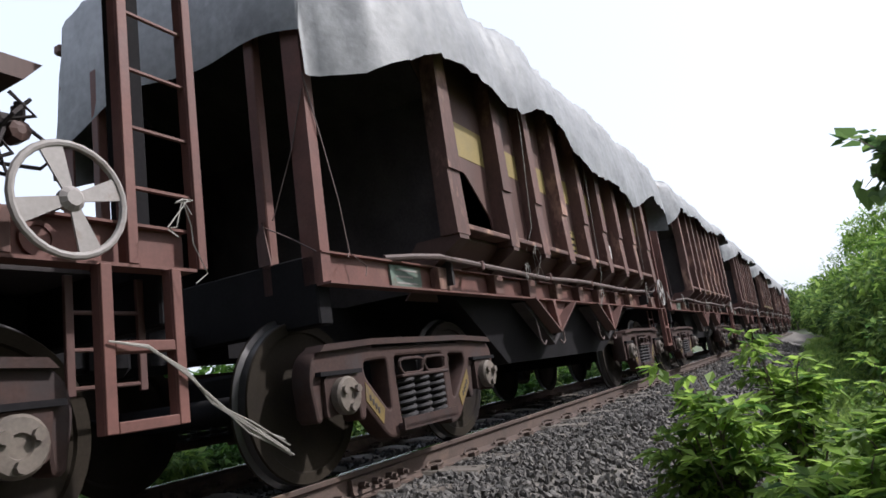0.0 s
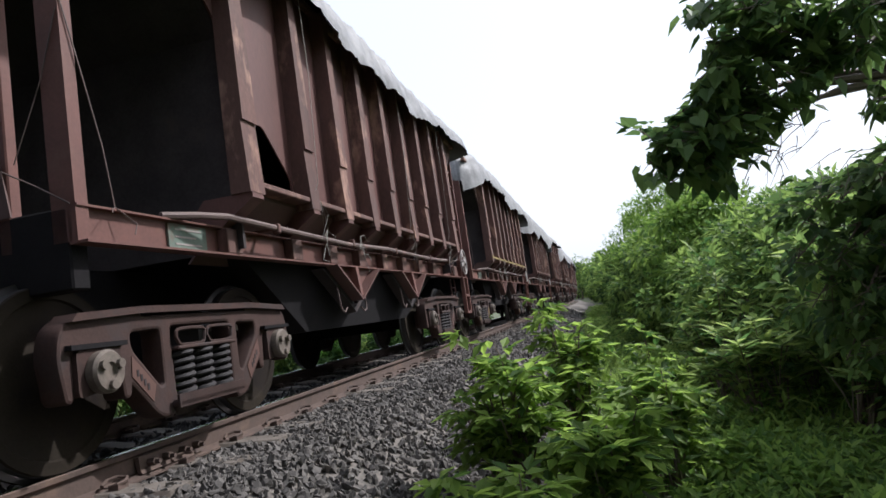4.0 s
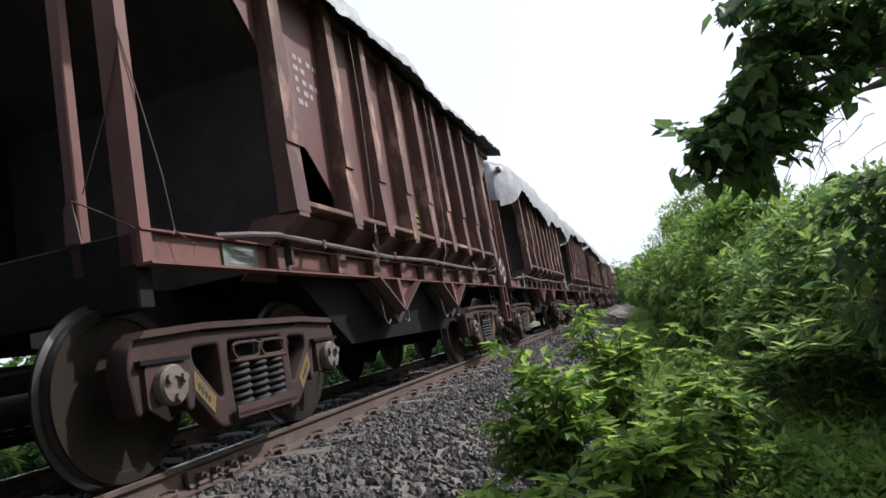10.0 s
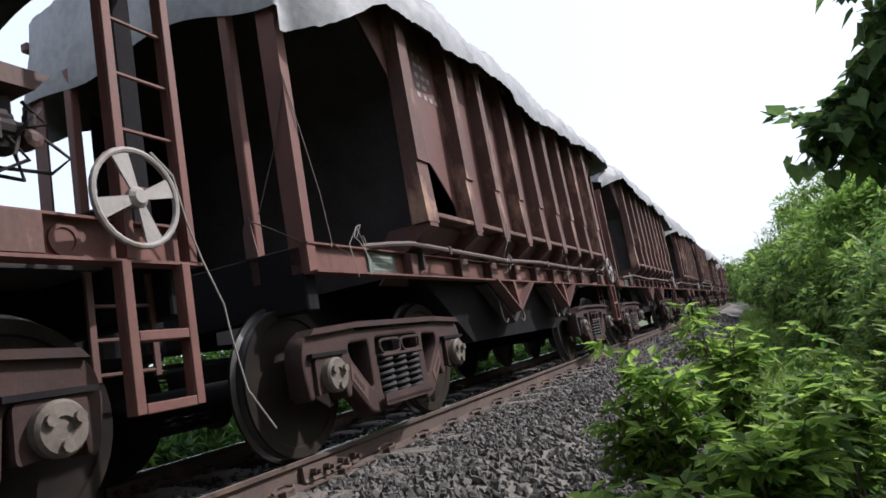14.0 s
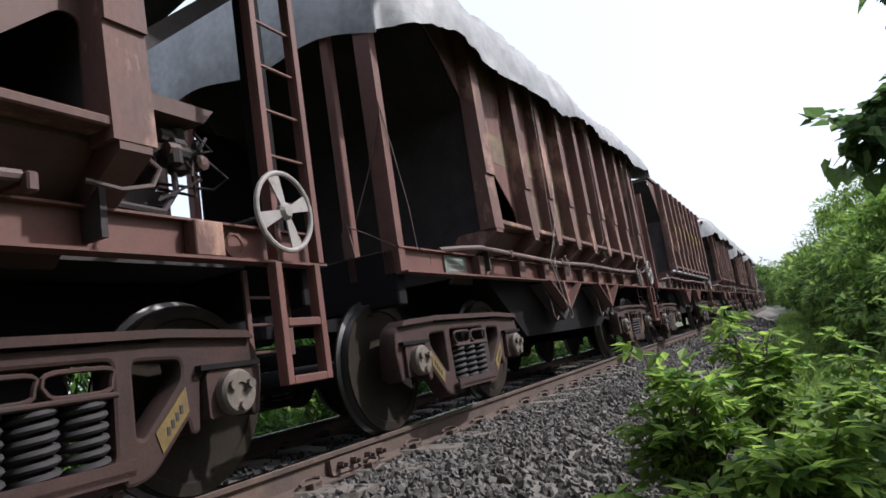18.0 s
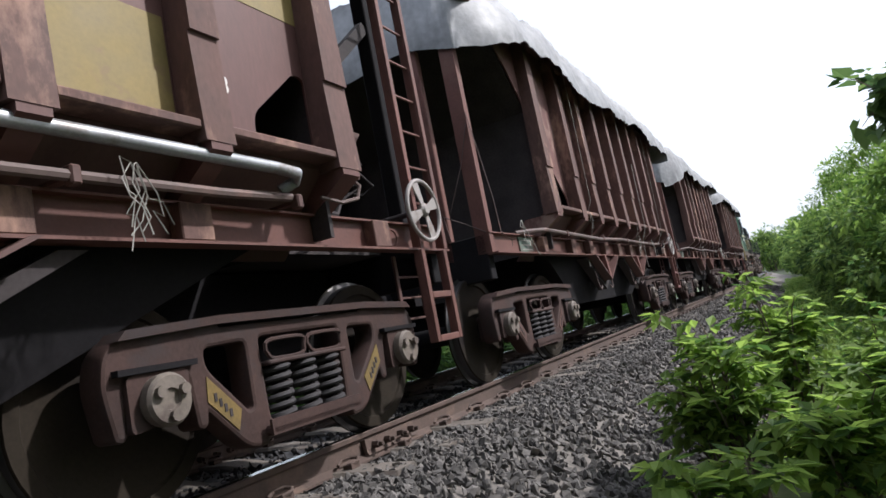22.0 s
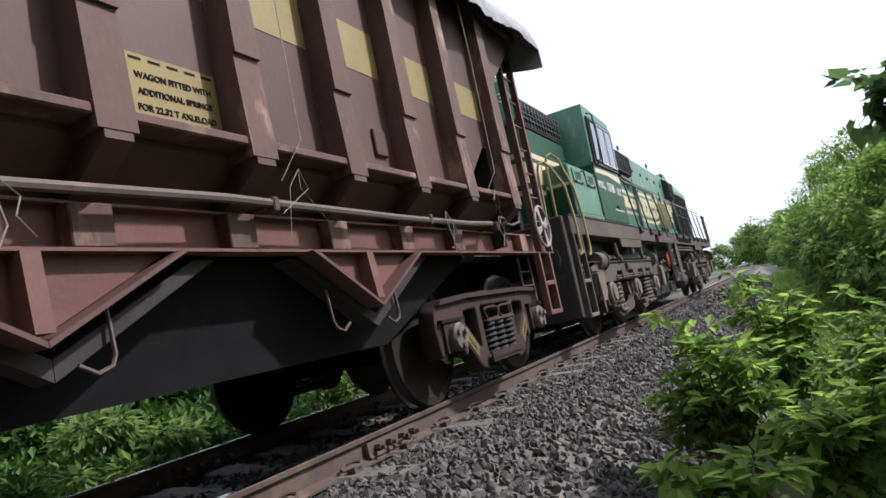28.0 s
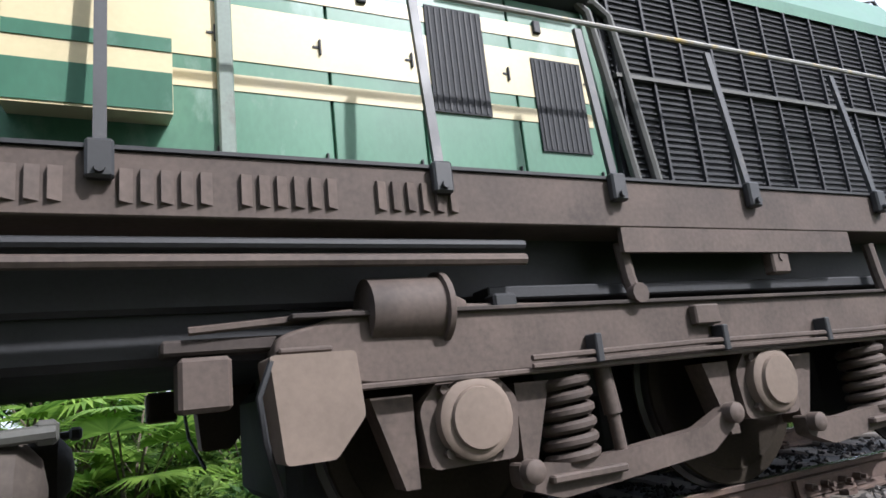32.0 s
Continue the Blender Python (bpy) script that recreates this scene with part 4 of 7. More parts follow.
def dress_wagon(w, k):
    """The paint and marks that set one wagon apart."""
    d = LOOKS[k]
    for c in w.children:
        if c.name.split(".")[0] in ("panel", "gusset", "end_sheet"):
            c.material_slots[0].link = "OBJECT"
            c.material_slots[0].material = d["paint"]
    y0, y1 = -SHEET_Y - 0.0035, -SHEET_Y - 0.0005
    for c in w.children:
        if k == 14 and c.name.startswith("step_"):
            c.location.x -= 0.14
        if k == 0 and c.name.split(".")[0] in ("ladder_upright", "rung"):
            c.location.x += 0.09
        if k == 0 and c.name.startswith("brake_wheel"):
            c.location += Vector((-0.21, 0, -0.05))
    rng = random.Random(k)
    for z0, z1 in d.get("bands", ()):
        for i in range(8):
            lo = z0 + rng.uniform(-0.02, 0.02)
            hi = z1 + rng.uniform(-0.02, 0.02)
            if i in (0, 7):
                lo = max(lo, 2.19)
            if hi - lo > 0.05:
                part("paint_band", Geo().box(RIBS[i] + 0.09, RIBS[i + 1] - 0.09, y0, y1, lo, hi), FADED if d.get("worn") else YELLOW, w, "faded yellow painted band")
            if k == 11 and i:
                part("paint_band", Geo().box(RIBS[i] - 0.06, RIBS[i] + 0.06, -RIB_Y - 0.003, -RIB_Y + 0.012, lo + 0.02, hi - 0.03), FADED if d.get("worn") else YELLOW, w, "faded yellow painted band")
    if d.get("line"):
        for i in range(8):
            part("paint_line", Geo().box(RIBS[i] + 0.086, RIBS[i + 1] - 0.086, -RIB_Y + 0.006, -RIB_Y + 0.0115, RIB_FOOT + 0.052, RIB_FOOT + 0.093), YELLOW, w, "yellow painted line")
            part("paint_line", Geo().box(RIBS[i] - 0.085, RIBS[i] + 0.085, -RIB_Y - 0.004, -RIB_Y - 0.0005, RIB_FOOT + 0.052, RIB_FOOT + 0.11), YELLOW, w, "yellow painted line")
    if "patch" in d:
        a, b, z0, z1 = d["patch"]
        part("paint_patch", Geo().box(a, b, y0, y1, z0, z1), YELLOW, w, "small yellow painted patch")
    sh = d.get("shift", 0.0)
    if k == 11:
        part("paint_patch", Geo().box(6.22, 6.82, y0, y1, 1.64, 2.10), YELLOW, w, "large yellow painted patch")
    if d.get("notice"):
        n = part("notice", Geo().box(3.99 + sh, 4.47 + sh, y0, y1, 1.62, 1.92), YELLOW, w, "yellow painted notice with dark stencilled lines")
        for q, word in enumerate(("WAGON FITTED WITH", "ADDITIONAL SPRINGS", "FOR 22.32 T AXLELOAD")):
            lettering(word, 0.039, SOOT_SHADE, n, 4.23 + sh, y0 - 0.0015, 1.825 - 0.07 * q, "dark stencilled letters")
        for q in range(5):
            for z in (1.638, 1.892):
                part("notice_dash", Geo().box(sh + 4.01 + 0.095 * q, sh + 4.07 + 0.095 * q, y0 - 0.0015, y0 - 0.0005, z, z + 0.012), SOOT_SHADE, n)
    if d.get("cor"):
        lettering("E.CoR", 0.175, WHITE, w, 4.22 + sh, y0 - 0.002, 2.32, "white painted letters")
        for q in range(3):
            part("letter_bar", Geo().box(sh + 4.10 + 0.14 * q, sh + 4.19 + 0.14 * q, y0, y1, 2.50, 2.66), WHITE, w)
    if "number" in d:
        for q, word in enumerate(d["number"]):
            lettering(word, 0.155, WHITE, w, 7.48, y0 - 0.002, d.get("high", 2.50) + 0.10 - 0.20 * q, "white painted digits")
        part("letter_bar", Geo().box(7.30, 7.66, y0, y1, d.get("high", 2.50) + 0.21, d.get("high", 2.50) + 0.25), WHITE, w)
    if d.get("box"):
        for q in range(3):
            for e in range(5):
                part("letter_bar", Geo().box(7.20 + 0.095 * e, 7.265 + 0.095 * e, y0, y1, 2.34 + 0.15 * q, 2.44 + 0.15 * q), WHITE, w, "illegible white stencilled figure")
    if d.get("panel"):
        pn = part("number_panel", Geo().box(7.10, 7.70, y0, y1, 2.20, 2.70), GREENMARK, w, "dull green painted panel with pale figures")
        for q in range(3):
            for e in range(5):
                part("letter_bar", Geo().box(7.13 + 0.095 * e, 7.175 + 0.095 * e, y0 - 0.002, y0 - 0.0005, 2.28 + 0.15 * q, 2.36 + 0.15 * q), WHEELWHITE, pn)
    if "stencil" in d:
        # rows of worn stencilled writing on the first panel
        a, b = d["stencil"]
        rows = int((b - a) / 0.095)
        for q in range(rows):
            z = b - 0.095 * q
            for e in range(rng.randint(2, 4)):
                x = 1.74 + 0.115 * e + rng.uniform(0, 0.02)
                part("letter_bar", Geo().box(x, x + rng.uniform(0.05, 0.09), y0, y1, z - 0.045, z), WHEELWHITE, w, "worn white stencilled writing, illegible")
    if d.get("ring"):
        pts = [(5.02 + 0.085 * math.cos(i * math.pi / 3), -SHEET_Y - 0.003, 1.80 + 0.095 * math.sin(i * math.pi / 3)) for i in range(6)]
        for i in range(6):
            u, v = Vector(pts[i]), Vector(pts[(i + 1) % 6])
            part("mark_bar", Geo().bar(u.lerp(v, 0.1), v.lerp(u, 0.1), 0.012, 0.004, (0, 1, 0)), WHITE, w, "white six-sided painted mark")
        for x0, z0, n in ((6.36, 2.30, 4), (6.40, 2.20, 3), (5.64, 1.86, 4), (5.64, 1.79, 4), (5.68, 1.72, 3)):
            for e in range(n):
                part("letter_bar", Geo().box(x0 + 0.10 * e, x0 + 0.075 + 0.10 * e, y0, y1, z0, z0 + 0.04), WHEELWHITE, w, "worn white stencilled writing, illegible")
    ropes = {"side": [(5.68, -1.49, 2.6), (5.65, -1.49, 1.54), (5.68, -1.42, 1.38), (5.70, -1.40, 1.32), (5.75, -1.39, 1.22), (5.78, -1.38, 1.10), (5.84, -1.37, 0.98), (5.92, -1.36, 0.92), (6.01, -1.36, 0.91)],
             "front": [(3.06, -1.49, 2.19), (2.95, -1.49, 1.81), (2.84, -1.45, 1.50), (2.78, -1.40, 1.30), (2.89, -1.39, 1.19), (2.99, -1.39, 1.06), (3.11, -1.38, 0.88), (3.19, -1.38, 0.75)],
             "rear": [(8.96, -1.34, 1.59), (9.07, -1.34, 1.50), (9.16, -1.30, 1.31), (9.25, -1.28, 1.13), (9.39, -1.25, 0.91), (9.45, -1.22, 0.74), (9.54, -1.20, 0.48), (9.74, -1.18, 0.26)],
             "straw": [(8.80, -1.31, 0.80), (8.95, -1.33, 0.77), (9.12, -1.32, 0.66), (9.28, -1.30, 0.52), (9.50, -1.27, 0.40), (9.76, -1.24, 0.27)]}
    if "rope" in d:
        way = [Vector(p) for p in ropes[d["rope"]]]
        for q in range(7 if d["rope"] == "straw" else 2):
            loose = [p + Vector((rng.uniform(-0.03, 0.03), rng.uniform(-0.02, 0.0), rng.uniform(-0.05, 0.05))) * (i / len(way) if d["rope"] == "straw" else 0.12) for i, p in enumerate(way)]
            part("rope", Geo().tube(loose, 0.004 if d["rope"] == "straw" else 0.005, 5), ROPE, w, "pale frayed rope hanging loose", True)
    if k == 12:
        for x, z in ((2.98, 1.0), (3.28, 0.98), (3.75, 0.98), (5.35, 0.99)):
            lettering("6", 0.13, WHEELWHITE, w, x, -SOLE_Y - 0.0145, z, "chalked digit")
    if d.get("sign"):
        part("card_holder", Geo().box(5.79, 5.93, y0 - 0.02, y1, 1.72, 1.90, 0.006), WHITE if k == 1 else d["paint"], w, "small flat label holder")
    else:
        part("label_clip", Geo().prism([(5.80, 1.70), (5.92, 1.70), (5.92, 1.725), (5.825, 1.74), (5.82, 1.86), (5.80, 1.86)], y0 - 0.03, y1), d["paint"], w)
    if k % 2 == 0 or d.get("eighteen"):
        lettering("18", 0.12, WHITE, w, 7.10, y0 - 0.002, 1.86, "white painted digits")
    if d.get("second"):
        part("air_pipe", Geo().tube([(0.9, -1.40, 1.45), (1.1, -1.42, 1.465), (7.3, -1.42, 1.45), (7.45, -1.42, 1.44), (7.5, -1.36, 1.42), (7.45, -1.3, 1.38)], 0.030, 10), GALV, w, "bright galvanised pipe", True)
    if k in (3, 5, 8, 12, 13):
        for ob in w.children_recursive:
            if ob.name.startswith("paint_mark"):
                ob.data = ob.data.copy()
                ob.data.materials.clear()
                ob.data.materials.append(OXIDE_DARK)
    # torn straw and twine that hangs from the pipe and the couplings
    for _ in range(3):
        x = rng.choice((0.4, 2.6, 3.4, 6.4, 7.5, 9.1)) + rng.uniform(-0.15, 0.15)
        g = Geo()
        for _ in range(4):
            a = Vector((x, -1.39, 1.38))
            pts = [a]
            for _ in range(4):
                a = a + Vector((rng.uniform(-0.07, 0.07), rng.uniform(-0.025, 0.01), rng.uniform(-0.13, 0.02)))
                pts.append(a)
            g.tube(pts, 0.003, 4)
        part("twine", g, ROPE, w, "loose end of pale twine", True)

# ---- covers of the wagons ----


def build_tarp(seed, front, rear, lift=0.0):
    """A silver sheet over the load: ridge along the middle, folds, and a hem that hangs unevenly."""
    rng = random.Random(seed)
    ph = [rng.uniform(0, 9) for _ in range(6)]
    nx, ny = 180, 56
    rows = []
    for i in range(nx + 1):
        u = i / nx
        x = -0.05 + 9.27 * u
        end = min(u, 1 - u) * 9.3
        hang = (front + (rear - front) * u) * (1 + 0.16 * math.sin(x * 1.1 + ph[0]) + 0.10 * math.sin(x * 2.7 + ph[1])) + 0.05 * noise.noise((x * 1.7, seed, 3))
        if x < 0.9:
            hang += (0.9 - x) * 0.24
        row = []
        for j in range(ny + 1):
            v = j / ny * 2 - 1
            a = abs(v)
            side = -1 if v < 0 else 1
            if a < 0.78:
                q = a / 0.78
                y = 1.44 * q
                z = TOP + 0.10 + (0.55 + lift) * (1 - q ** 1.8) * min(1, 0.35 + end / 1.6)
            else:
                q = (a - 0.78) / 0.22
                y = 1.44 + 0.15 * math.sin(q * 1.6)
                z = TOP + 0.10 - q * max(0.06, hang)
            if x < 0.7:
                y *= 1 - 0.20 * ((0.7 - x) / 0.75) ** 2
            k = noise.noise((x * 1.3 + seed * 7, y * side * 1.2, 0.3)) * 0.07 + (0.5 - abs(noise.noise((x * 3.5 + seed, y * side * 2.5 + x * 1.5, z * 3)))) * 0.085 + (0.5 - abs(noise.noise((x * 9 + seed, y * side * 7 - x * 4, z * 7)))) * 0.04
            row.append((x, side * (y + (k * 0.5 if a > 0.7 else 0)), z + (k if a < 0.9 else k * 0.4)))
        rows.append(row)
    # ends folded down over the end walls
    for e, row in ((0, rows[0]), (-1, rows[-1])):
        s = -1 if e == 0 else 1
        fold = [(p[0] + s * (0.03 + 0.02 * math.sin(p[1] * 5 + ph[2])), p[1], min(p[2], TOP + 0.1 - (front if e == 0 else rear) * (1.1 - 0.1 * math.cos(p[1] * 2.2)) - 0.06 * math.sin(p[1] * 4 + ph[3]))) for p in row]
        if e == 0:
            rows.insert(0, fold)
        else:
            rows.append(fold)
    t = thing("tarpaulin", "creased silver plastic sheet tied over a loaded wagon", "tarpaulin", group="covers of the wagons")
    part("sheet", Geo().grid(rows).mesh("sheet", TARP, "all", False), None, t)
    for x in (2.65, 5.0, 7.3):
        x += rng.uniform(-0.3, 0.3)
        low = rng.uniform(1.2, 1.6)
        g = Geo().tube([(x, -1.50, TOP - 0.15), (x + 0.02, -1.50, 2.7), (x + rng.uniform(-0.1, 0.1), -1.49, low + 0.2), (x + rng.uniform(-0.1, 0.1), -1.41, low)], 0.003, 5)
        for k in range(3):
            g.tube([(x, -1.47, low + 0.05), (x + rng.uniform(-0.12, 0.12), -1.48, low - 0.05), (x + rng.uniform(-0.2, 0.2), -1.45, low - rng.uniform(0.12, 0.3))], 0.0018, 4)
        part("cord", g, ROPE, t, "thin pale tie cord", True)
    return t


# ---- diesel locomotive ----
LG = material("dark green paint", (0.010, 0.052, 0.026), 0.5, 0, 0.22, 3.0, (0.070, 0.115, 0.085), 0.64, 0.05, 40, 0.03, 0.2, 2.0)
# faded paint; on the far hood doors its paleness paints sun glare
LG2 = material("faded green paint with hood glare", (0.055, 0.15, 0.09), 0.40, 0, 0.2, 3.0, (0.20, 0.29, 0.24), 0.58, 0.05, 40, 0.05, 0.5, 2.0)
CREAM = material("cream paint", (0.52, 0.44, 0.26), 0.4, 0, 0.1, 3.0, (0.52, 0.45, 0.30), 0.6, 0.05, 40, 0.04)
LSOOT = material("sooty brown steel", (0.045, 0.036, 0.032), 0.8, 0, 0.35, 3.0, (0.085, 0.066, 0.055), 0.55, 0.2, 40, 0.1, 0.25)
LDUST2 = material("dusty tank paint", (0.055, 0.045, 0.038), 0.75, 0, 0.3, 5.0, (0.10, 0.08, 0.065), 0.6, 0.1, 40, 0.0, 0.2)
LDUST = material("dusty brown frame paint", (0.082, 0.062, 0.052), 0.72, 0, 0.38, 3.0, (0.037, 0.029, 0.025), 0.58, 0.15, 40, 0.06, 0.3)
# black of the gear, deepened for the shade in the recessed frame
LBLACK = material("oily black with frame shade", (0.016, 0.016, 0.018), 0.65, 0, 0.4, 4.0, (0.03, 0.026, 0.022), 0.62, 0.15)
MESHM = material("black mesh", (0.024, 0.025, 0.028), 0.7, 0.0, 0.3, 60.0, (0.03, 0.028, 0.026), 0.55, 0.6, 180, 0.0, 0.3)
ALU = material("bare aluminium trim", (0.6, 0.6, 0.6), 0.35, 0.8, 0.1, 8.0, None, 0.5, 0.03)
GLASS = material("dusky cab glass", (0.10, 0.12, 0.16), 0.12, 0.0, 0.1, 3.0, None, 0.5, 0.0)
RAILM = material("worn handrail", (0.21, 0.20, 0.18), 0.5, 0.1, 0.3, 8.0, (0.35, 0.24, 0.06), 0.5, 0.1, 50, 0.3)
YRAIL = material("worn yellow handrail", (0.30, 0.22, 0.085), 0.55, 0, 0.3, 8.0, (0.2, 0.13, 0.06), 0.52, 0.1)
REDP = material("red extinguisher paint", (0.42, 0.05, 0.03), 0.4, 0, 0.15, 8.0, None, 0.5, 0.03)
LY, HOOD_Y, SILL_TOP, SILL_LOW = 1.28, 0.85, 1.575, 1.34
LEND = 17.0
LG3 = material("mid green paint", (0.038, 0.115, 0.070), 0.45, 0, 0.16, 3.0, (0.14, 0.21, 0.17), 0.58, 0.05, 40, 0.05, 0.3, 2.0)
LCAP = material("tan dusty paint", (0.15, 0.115, 0.092), 0.75, 0, 0.15, 4.0, (0.17, 0.13, 0.10), 0.6, 0.12, 40, 0.08, 0.3)
LDUCT = material("pale grey-green paint", (0.15, 0.185, 0.155), 0.55, 0, 0.2, 6.0, (0.11, 0.10, 0.085), 0.6, 0.08)
LPIPE = material("grey-green pipe paint", (0.07, 0.068, 0.06), 0.6, 0.1, 0.2, 6.0, (0.08, 0.06, 0.05), 0.6, 0.08)
LPOST = material("dark post paint", (0.022, 0.022, 0.023), 0.5, 0, 0.25, 6.0, (0.10, 0.085, 0.07), 0.6, 0.08)


def text_mesh(word, size, mat, depth=0.002):
    cu = bpy.data.curves.new("lettering", "FONT")
    cu.body, cu.size, cu.extrude, cu.offset = word, size, depth, size * 0.022
    cu.align_x, cu.align_y = "CENTER", "CENTER"
    ob = bpy.data.objects.new("lettering", cu)
    scene.collection.objects.link(ob)
    me = bpy.data.meshes.new_from_object(ob)
    bpy.data.objects.remove(ob)
    bpy.data.curves.remove(cu)
    me.materials.clear()
    me.materials.append(mat)
    return me


def lettering(word, size, mat, parent, x, y, z, label="", name="lettering"):
    """Writing on a side that faces -y."""
    return part(name, None, None, parent, label, mesh=text_mesh(word, size, mat), at=pose(x, y, z, 90, 0, 0))


def stripe(parent, name, mat, pts, y, label=""):
    """A painted band: pts are (x, low z, high z) along it."""
    g = Geo()
    for x, a, b in pts:
        g.v += [(x, y, a), (x, y, b), (x, y + 0.003, a), (x, y + 0.003, b)]
    for i in range(len(pts) - 1):
        k = 4 * i
        g.f += [(k, k + 4, k + 5, k + 1), (k + 2, k + 3, k + 7, k + 6), (k + 1, k + 5, k + 7, k + 3), (k, k + 2, k + 6, k + 4)]
    n = 4 * (len(pts) - 1)
    g.f += [(0, 1, 3, 2), (n, n + 2, n + 3, n + 1)]
    return part(name, g, mat, parent, label)


def loco_bogie(w, x):
    """A three-axle bogie with its near and far gear; x is its middle axle."""
    b = part("bogie", Geo().box(x - 2.3, x + 2.3, -0.6, 0.6, 0.55, 0.95, 0.03), LBLACK, w, "dusty brown three-axle bogie")
    for s in (1, -1):
        def put(name, g, mat, label="", smooth=False):
            return part(name, g if s > 0 else g.mirror_y(), mat, b, label, smooth)
        out = rounded([(x - 2.55, 0.80), (x - 2.2, 0.72), (x + 2.2, 0.72), (x + 2.55, 0.80), (x + 2.55, 0.90), (x + 2.3, 0.97), (x - 2.3, 0.97), (x - 2.55, 0.90)], 0.05)
        me = plate_mesh("bogie_beam", out, [], -1.22, -1.06, LDUST, 0.015)
        part("bogie_beam", None, None, b, "", mesh=me, at=pose(x * 0, 0, 0) if s > 0 else pose(2 * x, 0, 0, 0, 0, 180))
        put("beam_ledge", Geo().box(x - 2.3, x + 2.3, -1.26, -1.22, 0.69, 0.715, 0.006), LDUST)
        put("top_flange", Geo().box(x - 2.5, x + 2.5, -1.245, -1.05, 0.972, 0.992, 0.004), LSOOT)
        put("top_rail", Geo().box(x - 1.6, x + 1.9, -1.15, -1.0, 1.03, 1.09, 0.008), LBLACK)
        for z, r in ((0.755, 0.014), (0.72, 0.012)):
            put("brake_pipe", Geo().tube([(x - 1.5, -1.275, z), (x - 0.5, -1.28, z + 0.01), (x + 0.8, -1.28, z), (x + 1.75, -1.275, z + 0.02)], r, 6), LDUST, "", True)
        for k in (-1.15, -0.35, 0.45, 1.15):
            put("pipe_bracket", Geo().box(x + k - 0.02, x + k + 0.02, -1.30, -1.22, 0.71, 0.84, 0.006), LBLACK)
        for k in (-1.78, 0.0, 1.78):
            a = x + k
            put("axle_box", Geo().prism(rounded([(a - 0.20, 0.36), (a + 0.20, 0.36), (a + 0.23, 0.60), (a + 0.12, 0.72), (a - 0.12, 0.72), (a - 0.23, 0.60)], 0.04), -1.20, -0.98), LDUST, "dusty axle box")
            cap = Geo().lathe([(0.165, 0), (0.165, -0.05), (0.145, -0.065), (0.125, -0.065), (0.12, -0.085), (0.02, -0.09)], (a, -1.20, 0.54), "y", 26)
            for q in range(4):
                t = math.pi / 4 + math.pi / 2 * q
                put("bolt", Geo().lathe([(0.02, 0), (0.02, -0.03), (0.006, -0.03)], (a + 0.175 * math.cos(t), -1.20, 0.54 + 0.175 * math.sin(t)), "y", 8), LDUST)
            put("bearing_cap", cap, LCAP, "round tan bearing cover", True)
            put("guide", Geo().prism([(a + 0.24, 0.66), (a + 0.24, 0.30), (a + 0.30, 0.30), (a + 0.42, 0.66)], -1.17, -1.05), LDUST)
            put("guide", Geo().prism([(a - 0.24, 0.66), (a - 0.42, 0.66), (a - 0.30, 0.30), (a - 0.24, 0.30)], -1.17, -1.05), LDUST)
        for a, e in ((x - 1.78 + 0.52, 1), (x + 0.42 + 0.50, 1), (x + 1.78 - 0.62, -1)):
            put("spring", coil_geo(a, -1.13, 0.28, 0.66, 0.105, 6, 0.026, 8), LDUST, "tall dusty coil spring", True)
            put("spring_seat", Geo().box(a - 0.20, a + 0.20, -1.26, -1.0, 0.235, 0.27, 0.008), LDUST)
            put("damper", Geo().tube([(a + e * 0.20, -1.17, 0.70), (a + e * 0.22, -1.18, 0.48)], 0.042, 10).tube([(a + e * 0.22, -1.18, 0.48), (a + e * 0.24, -1.18, 0.26)], 0.03, 10), LDUST, "", True)
        for a0, a1 in ((x - 1.6, x - 0.30), (x + 0.2, x + 1.5)):
            put("equaliser", Geo().prism(rounded([(a0, 0.24), (a0 + 0.2, 0.17), (a1 - 0.2, 0.24), (a1, 0.36), (a1, 0.46), (a1 - 0.25, 0.36), (a0 + 0.3, 0.30), (a0, 0.34)], 0.03), -1.22, -1.14), LDUST)
            for q in (a0 + 0.05, a1 - 0.05):
                put("pin", Geo().lathe([(0.05, 0), (0.05, -0.06), (0.03, -0.075), (0.01, -0.075)], (q, -1.21, 0.30 if q < (a0 + a1) / 2 else 0.41), "y", 12), LDUST, "", True)
        # brake cylinders, sand boxes
        for a, e in ((x - 2.0, 1), (x + 2.1, -1)):
            put("brake_cylinder", Geo().lathe([(0.04, -0.20), (0.13, -0.19), (0.135, 0.12), (0.155, 0.125), (0.155, 0.15), (0.07, 0.18), (0.035, 0.26), (0.02, 0.27)] if e > 0 else [(0.02, -0.27), (0.035, -0.26), (0.07, -0.18), (0.155, -0.15), (0.155, -0.125), (0.135, -0.12), (0.13, 0.19), (0.04, 0.20)], (a, -1.16, 1.0), "x", 22), LDUST, "round brake cylinder", True)
            put("push_rod", Geo().tube([(a + e * 0.2, -1.16, 1.0), (a + e * 0.75, -1.17, 0.985)], 0.018, 8), LDUST, "", True)
            put("clevis", Geo().box(a + e * 0.45 - 0.06, a + e * 0.45 + 0.06, -1.21, -1.11, 0.95, 1.05, 0.012), LBLACK)
            put("linkage", Geo().tube([(a - e * 0.18, -1.16, 1.0), (a - e * 0.55, -1.16, 0.975), (a - e * 0.85, -1.16, 0.955)], 0.016, 6), LDUST, "", True)
